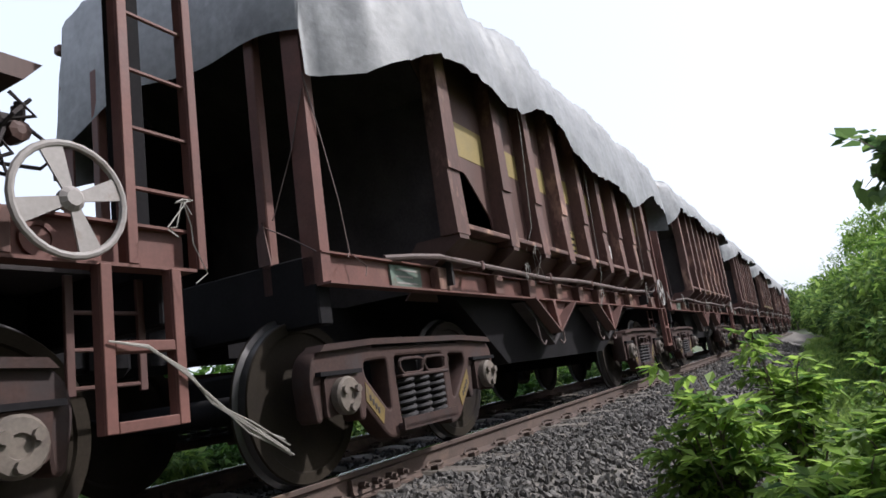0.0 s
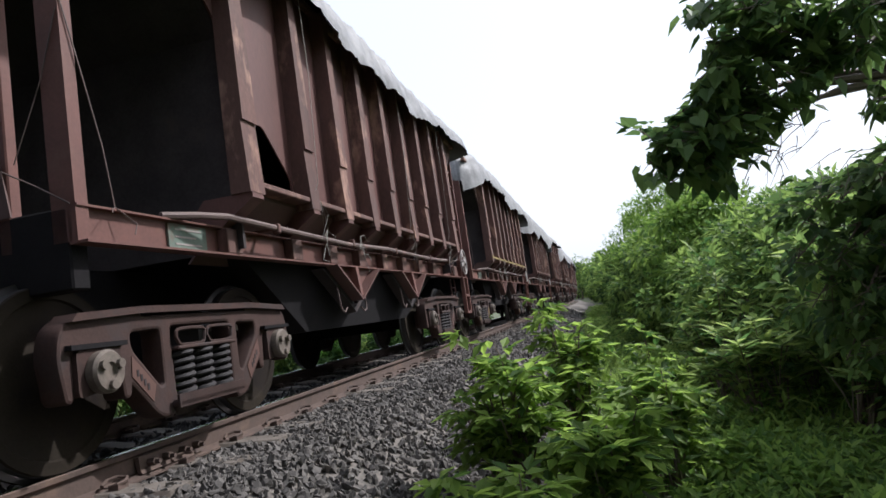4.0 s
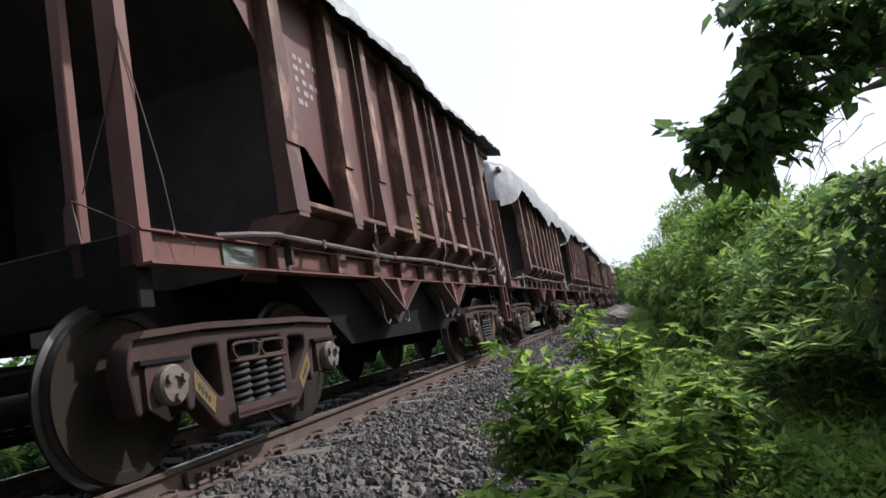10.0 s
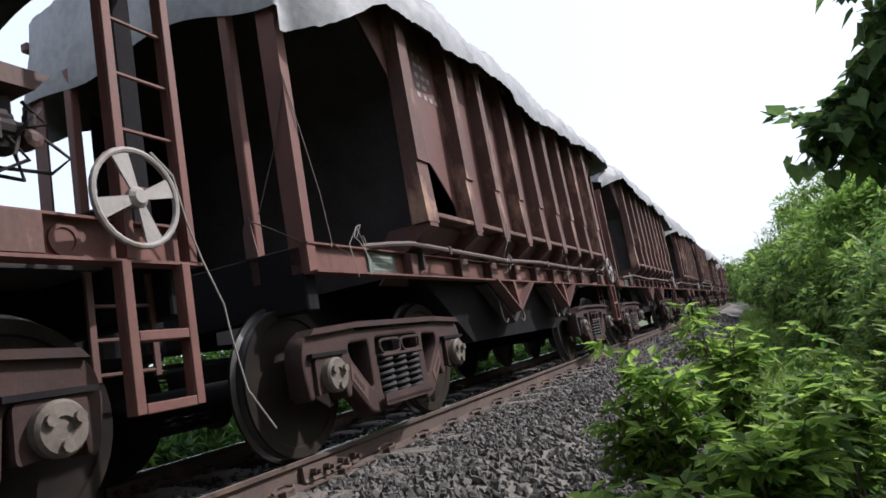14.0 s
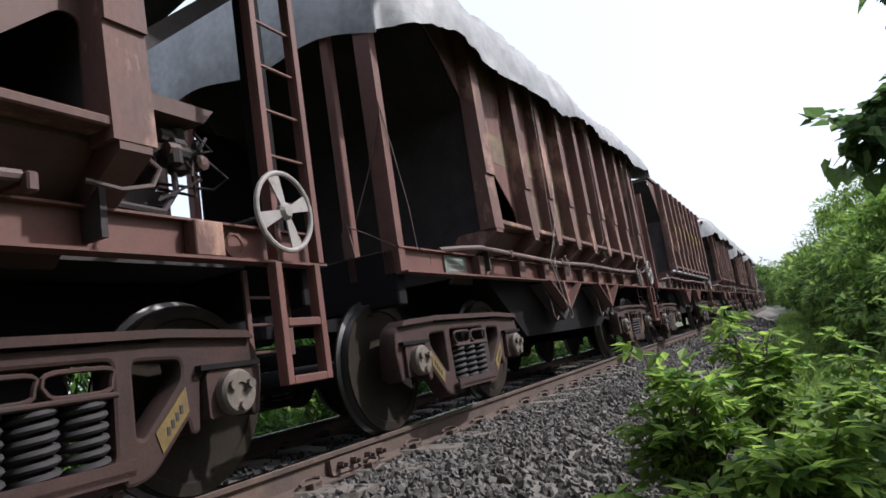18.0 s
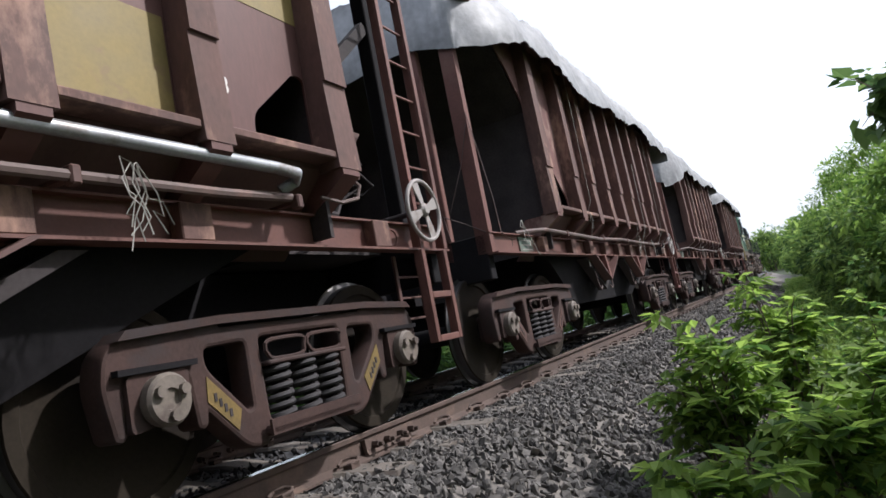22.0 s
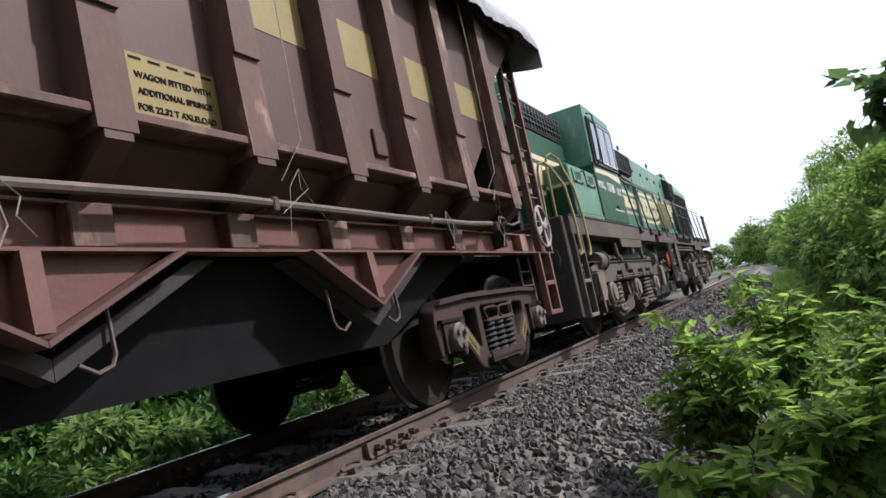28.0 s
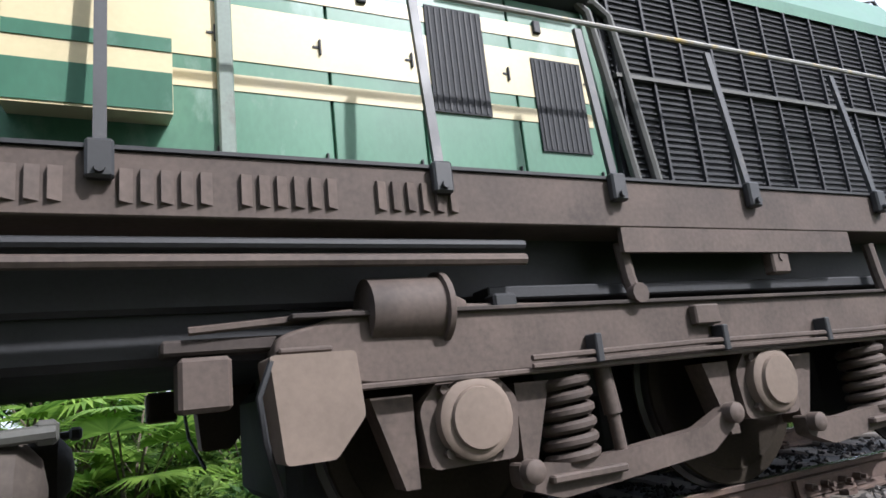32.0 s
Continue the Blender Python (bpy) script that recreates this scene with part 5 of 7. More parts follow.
        for a, e in ((x - 2.44, 1), (x + 2.55, -1)):
            put("sand_box", Geo().prism(rounded([(a - 0.12, 0.46), (a + 0.06, 0.46), (a + 0.18, 0.60), (a + 0.16, 0.84), (a - 0.16, 0.84)], 0.02), -1.29, -1.07), LCAP, "tan six-sided sand box")
            put("box_lid", Geo().box(a - 0.12, a + 0.08, -1.27, -1.10, 0.842, 0.866, 0.008), LDUST)
            put("sand_hose", Geo().tube([(a - 0.15, -1.28, 0.82), (a - 0.20, -1.29, 0.70), (a - 0.18, -1.27, 0.55), (a - 0.10, -1.1, 0.35)], 0.012, 6), LBLACK, "", True)
        put("hanger_link", Geo().tube([(x - 0.85, -1.2, 1.28), (x - 0.84, -1.21, 1.1), (x - 0.82, -1.23, 0.98)], 0.035, 8).lathe([(0.05, 0), (0.05, -0.05), (0.02, -0.05)], (x - 0.83, -1.22, 1.02), "y", 10), LDUST, "", True)
        put("hanger_link", Geo().tube([(x + 1.15, -1.2, 1.28), (x + 1.16, -1.21, 1.1), (x + 1.15, -1.23, 0.98)], 0.035, 8), LDUST, "", True)
        put("centre_bracket", Geo().box(x + 0.15, x + 0.29, -1.27, -1.2, 1.10, 1.22, 0.01).lathe([(0.02, 0), (0.02, -0.008), (0.01, -0.008)], (x + 0.22, -1.27, 1.19), "y", 8), LDUST)
        put("small_box", Geo().box(x - 0.50, x - 0.33, -1.27, -1.22, 0.85, 0.95, 0.008), LDUST)
        for e in (-1, 1):
            u = x + e * 2.80
            put("end_box", Geo().box(u - 0.09, u + 0.09, -1.20, -1.0, 0.67, 0.86, 0.015), LDUST, "small tan gear box")
            put("end_bar", Geo().box(min(u - e * 0.35, u + e * 0.14), max(u - e * 0.35, u + e * 0.14), -1.14, -1.0, 0.875, 0.93, 0.01), LSOOT)
    for k in (-1.78, 0.0, 1.78):
        part("traction_motor", Geo().box(x + k - 0.62, x + k + 0.42, -0.62, 0.62, 0.20, 0.78, 0.06), LBLACK, b)
    return b


def build_loco():
    w = thing("diesel_locomotive", "green and cream hood-type diesel locomotive with a dusty brown frame", "locomotive")

    def put(name, g, mat, label="", smooth=False, parent=None, both=True):
        p = part(name, g, mat, parent or w, label, smooth)
        if both:
            part(name, g.mirror_y(), mat, parent or w, label, smooth)
        return p

    # recessed frame: its black includes the shade below the sill
    part("frame", Geo().box(-0.45, LEND, -1.0, 1.0, 1.05, 1.5, 0.02), LBLACK, w)
    for x0, x1, z in ((-0.50, 5.50, SILL_LOW), (5.503, 5.917, 1.50), (5.92, LEND, SILL_LOW)):
        put("sill", Geo().box(x0, x1, -LY, -0.98, z, SILL_TOP, 0.006), LDUST)
    put("sill_edge", Geo().box(-0.52, LEND, -LY - 0.012, -0.98, SILL_TOP + 0.001, SILL_TOP + 0.016), LBLACK)
    for x0, x1, z in ((2.18, 3.87, 1.205), (12.1, 13.85, 1.215)):
        put("skirt", Geo().prism(rounded([(x0, z), (x1, z), (x1, SILL_LOW - 0.002), (x0, SILL_LOW - 0.002)], 0.01), -LY, -LY + 0.03), LDUST)
    # vertical louvres pressed into the sill
    for x0, n in ((8.74, 1), (8.95, 6), (9.46, 5), (9.93, 5), (10.33, 6), (10.86, 6)):
        for i in range(n):
            x = x0 + 0.065 * i
            put("louvre", Geo().add([(x, -LY - 0.001, 1.385), (x + 0.042, -LY - 0.001, 1.385), (x + 0.042, -LY - 0.001, 1.51), (x, -LY - 0.001, 1.51), (x, -LY - 0.020, 1.39), (x, -LY - 0.020, 1.505)],
                                    [(0, 1, 4), (4, 1, 2, 5), (5, 2, 3), (0, 4, 5, 3)]), LDUST)
    # pilot, buffers, front steps
    part("pilot", Geo().box(-0.62, -0.50, -1.22, 1.22, 0.32, SILL_TOP + 0.005, 0.012), LSOOT, w)
    for x, e in ((-0.62, -1), (LEND, 1)):
        for y in (-0.98, 0.98):
            bf = part("buffer", Geo().lathe([(0.14, 0), (0.14, e * 0.06), (0.10, e * 0.08), (0.10, e * 0.36)] if e > 0 else [(0.10, -0.36), (0.10, -0.08), (0.14, -0.06), (0.14, 0)], (x, y, 1.05), "x", 20), LBLACK, w, "", True)
            part("buffer_head", Geo().lathe([(0.08, 0.0), (0.235, 0.02), (0.24, 0.045), (0.2, 0.06), (0.06, 0.07)] if e > 0 else [(0.06, -0.07), (0.2, -0.06), (0.24, -0.045), (0.235, -0.02), (0.08, 0.0)], (x + e * 0.36, y, 1.05), "x", 26), LBLACK, bf, "", True)
    part("coupler", Geo().box(-1.15, -0.6, -0.12, 0.12, 0.82, 1.06, 0.03).box(-1.25, -0.95, -0.2, 0.2, 0.76, 1.12, 0.05), GRIME_SHADE, w)
    put("brake_hose", Geo().tube([(-0.63, -0.70, 0.86), (-0.75, -0.72, 0.86), (-0.82, -0.73, 0.78), (-0.84, -0.74, 0.55), (-0.83, -0.74, 0.5)], 0.02, 8), LBLACK, "", True)
    for x in (-0.46, -0.11):
        put("step_side", Geo().box(x - 0.022, x + 0.022, -LY - 0.005, -LY + 0.06, 0.30, SILL_TOP - 0.02, 0.005), LDUST)
    for z in (0.33, 0.75, 1.12):
        put("step", Geo().box(-0.44, -0.13, -LY - 0.01, -LY + 0.12, z - 0.025, z + 0.02, 0.006), LCAP)
    for x, z1 in ((-0.40, 2.28), (0.02, 2.44)):
        put("grab_rail", Geo().tube([(x - 0.26, -1.06, 1.59), (x - 0.27, -1.08, z1 - 0.12), (x - 0.25, -1.1, z1 - 0.03), (x - 0.18, -1.14, z1), (x - 0.10, -1.2, z1 - 0.08), (x + 0.0, -1.29, 1.95), (x + 0.02, -1.315, 1.6), (x + 0.02, -1.32, 1.16), (x - 0.01, -1.32, 1.09), (x - 0.04, -1.30, 1.07)], 0.017, 8), YRAIL, "worn yellow bent grab rail", True)
    # short hood with rounded corners, stripes and a dark grille above
    nose = Geo()
    ys = rounded([(-0.52, -0.93), (1.5, -0.93), (1.5, 0.93), (-0.52, 0.93)], 0.16, 5)
    nose.v = [(x, y, SILL_TOP + 0.02) for x, y in ys] + [(x, y, 2.82) for x, y in ys] + [(x * 0.97 + 0.01, y * 0.96, 2.86) for x, y in ys]
    n = len(ys)
    nose.f = [(i + a * n, (i + 1) % n + a * n, (i + 1) % n + (a + 1) * n, i + (a + 1) * n) for a in (0, 1) for i in range(n)] + [tuple(range(n)), tuple(range(2 * n, 3 * n))]
    part("short_hood", nose, LG, w, "", True)

    def band(z0, z1, mat, grow):
        loop = rounded([(-0.52 - grow, -0.93 - grow), (1.4, -0.93 - grow), (1.4, 0.93 + grow), (-0.52 - grow, 0.93 + grow)], 0.16, 5)
        g, m = Geo(), len(loop)
        g.v = [(x, y, z0) for x, y in loop] + [(x, y, z1) for x, y in loop]
        g.f = [(i, (i + 1) % m, (i + 1) % m + m, i + m) for i in range(m)]
        part("nose_band", g.mesh("nose_band", mat, True), None, w, "cream band round the nose")
    band(2.43, 2.50, CREAM, 0.004)
    band(2.09, 2.37, CREAM, 0.004)
    band(1.95, 2.015, CREAM, 0.004)
    gr = Geo()
    pr = [(-0.90, 2.88), (-0.93, 3.0), (-0.90, 3.22), (-0.78, 3.40), (-0.55, 3.48), (0, 3.50), (0.55, 3.48), (0.78, 3.40), (0.90, 3.22), (0.93, 3.0), (0.90, 2.88)]
    gr.prism_x(pr, -0.50, 1.35)
    top = part("brake_grille", gr, MESHM, w, "curved black mesh grille over the short hood", True)
    for i in range(5):
        q = pr[1:4][min(i, 2)] if i < 3 else (-0.97, 2.93 + 0.12 * (i - 2))
        part("grille_bar", Geo().box(-0.48, 1.33, -0.945 if i else -0.94, -0.93, 2.90 + 0.075 * i, 2.912 + 0.075 * i), LBLACK, top)
    for i in range(14):
        x = -0.42 + 0.13 * i
        part("grille_bar", Geo().box(x, x + 0.012, -0.943, -0.925, 2.89, 3.22), LBLACK, top)
    # headlight housing over the nose: two slanting faces
    plan = [(-0.98, -0.10), (-0.98, 0.10), (-0.50, 0.93), (-0.38, 0.93), (-0.38, -0.93), (-0.50, -0.93)]
    hg = Geo()
    hg.v = [(x, y, z) for z, gx in ((2.87, 0.04), (2.93, 0.0), (3.44, 0.0), (3.52, 0.06)) for x, y in ((px + (gx if px < -0.4 else 0), py) for px, py in plan)]
    hg.f = [(i + a * 6, (i + 1) % 6 + a * 6, (i + 1) % 6 + (a + 1) * 6, i + (a + 1) * 6) for a in range(3) for i in range(6)] + [tuple(range(6)), tuple(range(18, 24))]
    hb = part("headlight_box", hg, LG2, w, "faded green headlight housing with slanting faces")
    for y in (-0.13, 0.13):
        part("headlight", Geo().lathe([(0.05, -0.05), (0.11, -0.04), (0.12, 0.0), (0.12, 0.08)], (-0.98, y, 3.24), "x", 20), ALU, hb, "", True)
    for y in (-0.45, 0.45):
        part("marker_lamp", Geo().lathe([(0.05, -0.20), (0.10, -0.19), (0.10, 0.02)], (-0.74, y, 3.02), "x", 16), LBLACK, hb, "", True)
    a = math.degrees(math.atan2(0.83, 0.48))
    part("lettering", None, None, w, "white painted letters", mesh=text_mesh("WDG3A", 0.17, WHITE), at=pose(-0.665, -0.66, 3.22, 90, 0, -a))
    part("lettering", None, None, w, "white painted digits", mesh=text_mesh("13540", 0.17, WHITE), at=pose(-0.665, 0.66, 3.1, 90, 0, a + 180))
    put("louvre_box", Geo().box(0.0, 0.42, -0.945, -0.93, 2.2, 2.36, 0.005), CREAM)
    # battery boxes beside the short hood
    bx = part("battery_box", Geo().box(0.0, 1.40, -LY, -0.93, SILL_TOP + 0.018, 2.30, 0.012), LG2, w)
    part("battery_box", Geo().box(0.0, 1.40, 0.93, LY, SILL_TOP + 0.018, 2.30, 0.012), LG2, w)
    part("box_stripe", Geo().box(-0.003, -0.0005, -LY + 0.02, -0.94, 2.02, 2.06), CREAM, bx)
    part("box_front", Geo().box(-0.004, -0.0005, -LY + 0.015, -0.94, 1.60, 2.01), LG, bx)
    part("lower_strip", Geo().box(0.02, 1.39, -LY - 0.012, -LY - 0.001, SILL_TOP + 0.02, 1.66, 0.003), LG2, bx)
    for x in (0.20, 0.85):
        hatch = part("hatch", Geo().box(x - 0.05, x + 0.40, -LY - 0.016, -LY - 0.001, 2.06, 2.25, 0.004), LG2, bx)
        for i in range(5):
            part("slot", Geo().box(x + 0.04, x + 0.30, -LY - 0.021, -LY - 0.0165, 2.115 + 0.022 * i, 2.126 + 0.022 * i), LBLACK, hatch)
        for q in (x + 0.02, x + 0.33):
            part("hinge", Geo().box(q - 0.03, q + 0.03, -LY - 0.03, -LY - 0.0165, 2.06, 2.085), LBLACK, hatch)
        part("handle", Geo().tube([(x + 0.38, -LY - 0.017, 2.25), (x + 0.40, -LY - 0.05, 2.24), (x + 0.40, -LY - 0.05, 2.18)], 0.012, 6), LBLACK, hatch)
    for i in range(9):
        part("rivet", Geo().box(0.06 + 0.155 * i, 0.075 + 0.155 * i, -LY - 0.018, -LY - 0.0125, 1.635, 1.65), LBLACK, bx)
    # cab
    cab = part("cab", Geo().prism([(1.42, SILL_TOP + 0.018), (3.17, SILL_TOP + 0.018), (3.17, 2.50), (3.28, 3.40), (1.58, 3.44), (1.45, 2.50)], -LY, LY), LG2, w, "faded green driver's cab with sliding windows")
    part("cab_lower", Geo().box(1.40, 3.165, -LY - 0.014, -LY - 0.001, SILL_TOP + 0.03, 2.42, 0.004), LG, cab, "darker green lower cab side")
    part("cab_front", Geo().box(1.41, 1.418, -LY + 0.01, LY - 0.01, SILL_TOP + 0.03, 2.46), LG, cab)
    stripe(cab, "cab_stripe", CREAM, [(1.44, 2.34, 2.41), (2.3, 2.36, 2.43), (3.16, 2.30, 2.42)], -LY - 0.018, "cream band under the windows")
    part("window_frame", Geo().prism([(1.56, 2.47), (3.12, 2.49), (3.22, 3.25), (1.66, 3.25)], -LY - 0.035, -LY - 0.001), LBLACK, cab)
    for i, (a, b, mat) in enumerate(((1.62, 2.02, GLASS), (2.05, 2.55, GLASS), (2.60, 3.04, GLASS))):
        pane = part("window", Geo().prism([(a, 2.54), (b, 2.54), (b + 0.07, 3.19), (a + 0.07, 3.19)], -LY - 0.042, -LY - 0.036), mat, cab, "dusky sliding window pane")
        for p, q in (((a, 2.54), (b, 2.54)), ((b, 2.54), (b + 0.07, 3.19)), ((b + 0.07, 3.19), (a + 0.07, 3.19)), ((a + 0.07, 3.19), (a, 2.54))):
            part("pane_trim", Geo().bar((p[0], -LY - 0.045, p[1]), (q[0], -LY - 0.045, q[1]), 0.014, 0.02, (0, 1, 0)), ALU if i else LBLACK, pane)
    part("grab_rail", Geo().tube([(1.70, -LY - 0.03, 3.3), (1.78, -LY - 0.09, 3.28), (1.76, -LY - 0.10, 2.9), (1.69, -LY - 0.09, 2.55), (1.66, -LY - 0.04, 2.48)], 0.014, 6), LBLACK, cab, "", True)
    part("cab_handle", Geo().box(2.42, 2.54, -LY - 0.045, -LY - 0.015, 1.84, 1.88, 0.006), LBLACK, cab)
    part("corner_strip", Geo().bar((1.425, -LY - 0.006, SILL_TOP + 0.02), (1.455, -LY - 0.006, 2.5), 0.025, 0.025, (0, 1, 0)), LBLACK, cab)
    lettering("WDG", 0.15, WHITE, w, 1.66, -LY - 0.016, 2.16)
    lettering("3A", 0.08, WHITE, w, 1.90, -LY - 0.016, 2.12)
    lettering("13540", 0.20, WHITE, w, 2.31, -LY - 0.016, 2.16, "white painted digits")
    lettering("GOC", 0.16, WHITE, w, 2.90, -LY - 0.016, 2.14)
    for i in range(9):
        part("small_writing", Geo().box(2.30 + 0.075 * i, 2.35 + 0.075 * i, -LY - 0.017, -LY - 0.0145, 1.795, 1.82), WHITE, cab)
    # long hood
    hood = part("long_hood", Geo().prism_x(rounded([(-HOOD_Y, SILL_TOP + 0.01), (HOOD_Y, SILL_TOP + 0.01), (HOOD_Y, 3.46), (HOOD_Y - 0.12, 3.56), (-HOOD_Y + 0.12, 3.56), (-HOOD_Y, 3.46)], 0.04), 3.17, 12.55), LG2, w)
    edges = [3.22, 3.85, 4.42, 4.92, 5.42, 5.92, 6.40, 6.95, 7.45, 7.95, 8.42, 8.88, 9.40, 9.88, 10.36, 10.84, 11.32, 11.90, 12.45]
    for i in range(len(edges) - 1):
        a, b = edges[i] + 0.006, edges[i + 1] - 0.006
        # doors beyond x 9.4 get the paler green as painted sun glare
        d = put("hood_door", Geo().box(a, b, -HOOD_Y - 0.022, -HOOD_Y - 0.001, SILL_TOP + 0.03, 2.80, 0.004), LG2 if i > 11 or i in (0,) else LG3)
        put("upper_door", Geo().box(a, b, -HOOD_Y - 0.016, -HOOD_Y - 0.001, 2.815, 3.42, 0.004), LG2)
        for z in (1.74, 2.32):
            put("handle", Geo().box(b - 0.04, b - 0.030, -HOOD_Y - 0.04, -HOOD_Y - 0.0225, z - 0.04, z + 0.04, 0.002).box(b - 0.07, b - 0.04, -HOOD_Y - 0.032, -HOOD_Y - 0.0225, z - 0.005, z + 0.005), LBLACK)
        if i % 2:
            put("latch", Geo().box(a + 0.16, a + 0.21, -HOOD_Y - 0.045, -HOOD_Y - 0.0225, 2.60, 2.68, 0.006), LBLACK)
            put("latch", Geo().box(a + 0.18, a + 0.22, -HOOD_Y - 0.04, -HOOD_Y - 0.0165, 3.10, 3.18, 0.006), LBLACK)
    y = -HOOD_Y - 0.0265
    stripe(w, "stripe", CREAM, [(3.2, 2.50, 2.57), (6.7, 2.47, 2.54), (7.3, 2.57, 2.64), (9.0, 2.60, 2.67), (9.9, 2.55, 2.62), (11.9, 2.56, 2.65), (12.4, 2.56, 2.65)], y, "thin cream stripe along the hood")
    stripe(w, "stripe", CREAM, [(3.2, 2.17, 2.44), (6.7, 2.18, 2.40), (7.3, 2.07, 2.51), (9.0, 2.07, 2.53), (9.9, 2.20, 2.48), (11.9, 2.20, 2.48), (12.4, 2.20, 2.48)], y, "broad cream stripe along the hood")
    stripe(w, "stripe", CREAM, [(3.2, 2.00, 2.08), (6.7, 2.05, 2.11), (7.3, 1.93, 2.00), (9.0, 1.93, 2.00), (9.9, 2.05, 2.13), (11.9, 2.05, 2.13), (12.4, 2.05, 2.13)], y, "thin cream stripe along the hood")
    for d, x in (("1", 7.38), ("3", 7.80), ("5", 8.24), ("4", 8.68), ("0", 9.10)):
        lettering(d, 0.38, LG2, w, x, y - 0.004, 2.30, "green painted digit")
    # filter boxes at the roof edge
    for x0, x1 in ((4.45, 6.15), (11.55, 12.45)):
        fb = put("filter_box", Geo().prism_x([(-HOOD_Y, 2.80), (-HOOD_Y - 0.17, 2.86), (-HOOD_Y - 0.17, 3.28), (-HOOD_Y, 3.42)], x0, x1), LBLACK, "dark louvred filter box")
        for i in range(int((x1 - x0) / 0.06)):
            x = x0 + 0.05 + 0.06 * i
            put("slat", Geo().box(x, x + 0.02, -HOOD_Y - 0.185, -HOOD_Y - 0.171, 2.89, 3.25), MESHM, "", False, fb)
    # side box on the hood
    sb = put("equipment_box", Geo().prism_x([(-HOOD_Y - 0.02, 1.86), (-HOOD_Y - 0.27, 1.80), (-HOOD_Y - 0.27, 2.44), (-HOOD_Y - 0.02, 2.52)], 9.55, 10.12), CREAM, "cream and green box on the hood side")
    stripe(sb, "box_band", LG3, [(9.552, 2.06, 2.12), (10.118, 2.06, 2.12)], -HOOD_Y - 0.275)
    stripe(sb, "box_band", LG3, [(9.552, 1.81, 1.97), (10.118, 1.81, 1.97)], -HOOD_Y - 0.275)
    # grilled doors and the pipes before the radiator
    for x0, z0, z1 in ((11.38, 2.05, 2.66), (12.02, 1.88, 2.44)):
        g2 = put("vent", Geo().box(x0, x0 + 0.34, -HOOD_Y - 0.034, -HOOD_Y - 0.0275, z0, z1), MESHM, "black mesh vent in the door")
        for i in range(9):
            put("vent_bar", Geo().box(x0 + 0.02 + 0.036 * i, x0 + 0.03 + 0.036 * i, -HOOD_Y - 0.039, -HOOD_Y - 0.0345, z0 + 0.01, z1 - 0.01), LBLACK, "", False, g2)
    for x in (12.52, 12.68):
        put("coolant_pipe", Geo().tube([(x - 0.35, -HOOD_Y - 0.02, 2.88), (x - 0.16, -HOOD_Y - 0.05, 2.87), (x - 0.06, -HOOD_Y - 0.06, 2.78), (x, -HOOD_Y - 0.07, 2.35), (x + 0.10, -HOOD_Y - 0.07, 1.7), (x + 0.10, -HOOD_Y - 0.07, 1.6)], 0.03, 8), LPIPE, "", True)
    for x, wide in ((6.70, 0.07), (10.32, 0.07)):
        put("duct", Geo().box(x, x + wide, -HOOD_Y - 0.06, -HOOD_Y - 0.0275, 1.62, 2.9, 0.008), LDUCT)
    put("exhaust_pipe", Geo().tube([(5.2, -HOOD_Y - 0.1, 2.78), (6.0, -HOOD_Y - 0.1, 2.76), (6.50, -HOOD_Y - 0.08, 2.74), (6.60, -HOOD_Y - 0.07, 2.64), (6.65, -HOOD_Y - 0.07, 1.95), (6.66, -HOOD_Y - 0.07, 1.62)], 0.032, 8), LDUCT, "", True)
    # lifting eyes
    for x in (5.9, 6.5, 9.9, 10.0, 12.3, 12.5):
        put("lifting_eye", Geo().tube([(x + 0.05 * math.cos(a), -HOOD_Y + 0.05, 3.61 + 0.05 * math.sin(a)) for a in (2 * math.pi * i / 10 for i in range(10))], 0.016, 6, True), LBLACK, "", True)
    # radiator compartment
    rad = part("radiator_house", Geo().prism_x([(-HOOD_Y - 0.03, SILL_TOP + 0.01), (HOOD_Y + 0.03, SILL_TOP + 0.01), (HOOD_Y + 0.03, 3.2), (0.7, 3.60), (-0.7, 3.60), (-HOOD_Y - 0.03, 3.2)], 12.56, 16.1), LBLACK, w, "black mesh radiator compartment")
    part("radiator_eave", Geo().prism_x([(-HOOD_Y - 0.06, 3.12), (-HOOD_Y - 0.06, 3.22), (-0.7, 3.62), (-0.68, 3.60)], 12.56, 16.1), LG2, rad)
    for side in (1, -1):
        for z in (2.38,):
            p = part("grille_rail", Geo().box(12.6, 16.05, -HOOD_Y - 0.075, -HOOD_Y - 0.045, z, z + 0.025), LPIPE, rad, at=None if side > 0 else pose(28.66, 0, 0, 0, 0, 180))
        for i in range(13):
            x = 12.62 + 0.285 * i
            part("grille_post", Geo().box(x, x + 0.018, -HOOD_Y - 0.062, -HOOD_Y - 0.04, 1.62, 3.12), LBLACK, rad, at=None if side > 0 else pose(28.66, 0, 0, 0, 0, 180))
        for i in range(36):
            z = 1.64 + 0.041 * i
            part("grille_wire", Geo().box(12.6, 16.05, -HOOD_Y - 0.045, -HOOD_Y - 0.034, z, z + 0.010), MESHM, rad, at=None if side > 0 else pose(28.66, 0, 0, 0, 0, 180))
    part("fan_cowl", Geo().lathe([(0.1, 0.0), (0.78, 0.0), (0.74, 0.22), (0.7, 0.24), (0.1, 0.24)], (13.6, 0, 3.56), "z", 32), LG2, rad, "round fan cowl on the roof", True)
    put("roof_ladder", Geo().tube([(16.0, -0.5, 3.5), (16.1, -0.55, 3.75), (16.25, -0.58, 3.78), (16.32, -0.6, 3.6), (16.32, -0.62, 3.0)], 0.016, 6), LBLACK, "", True)
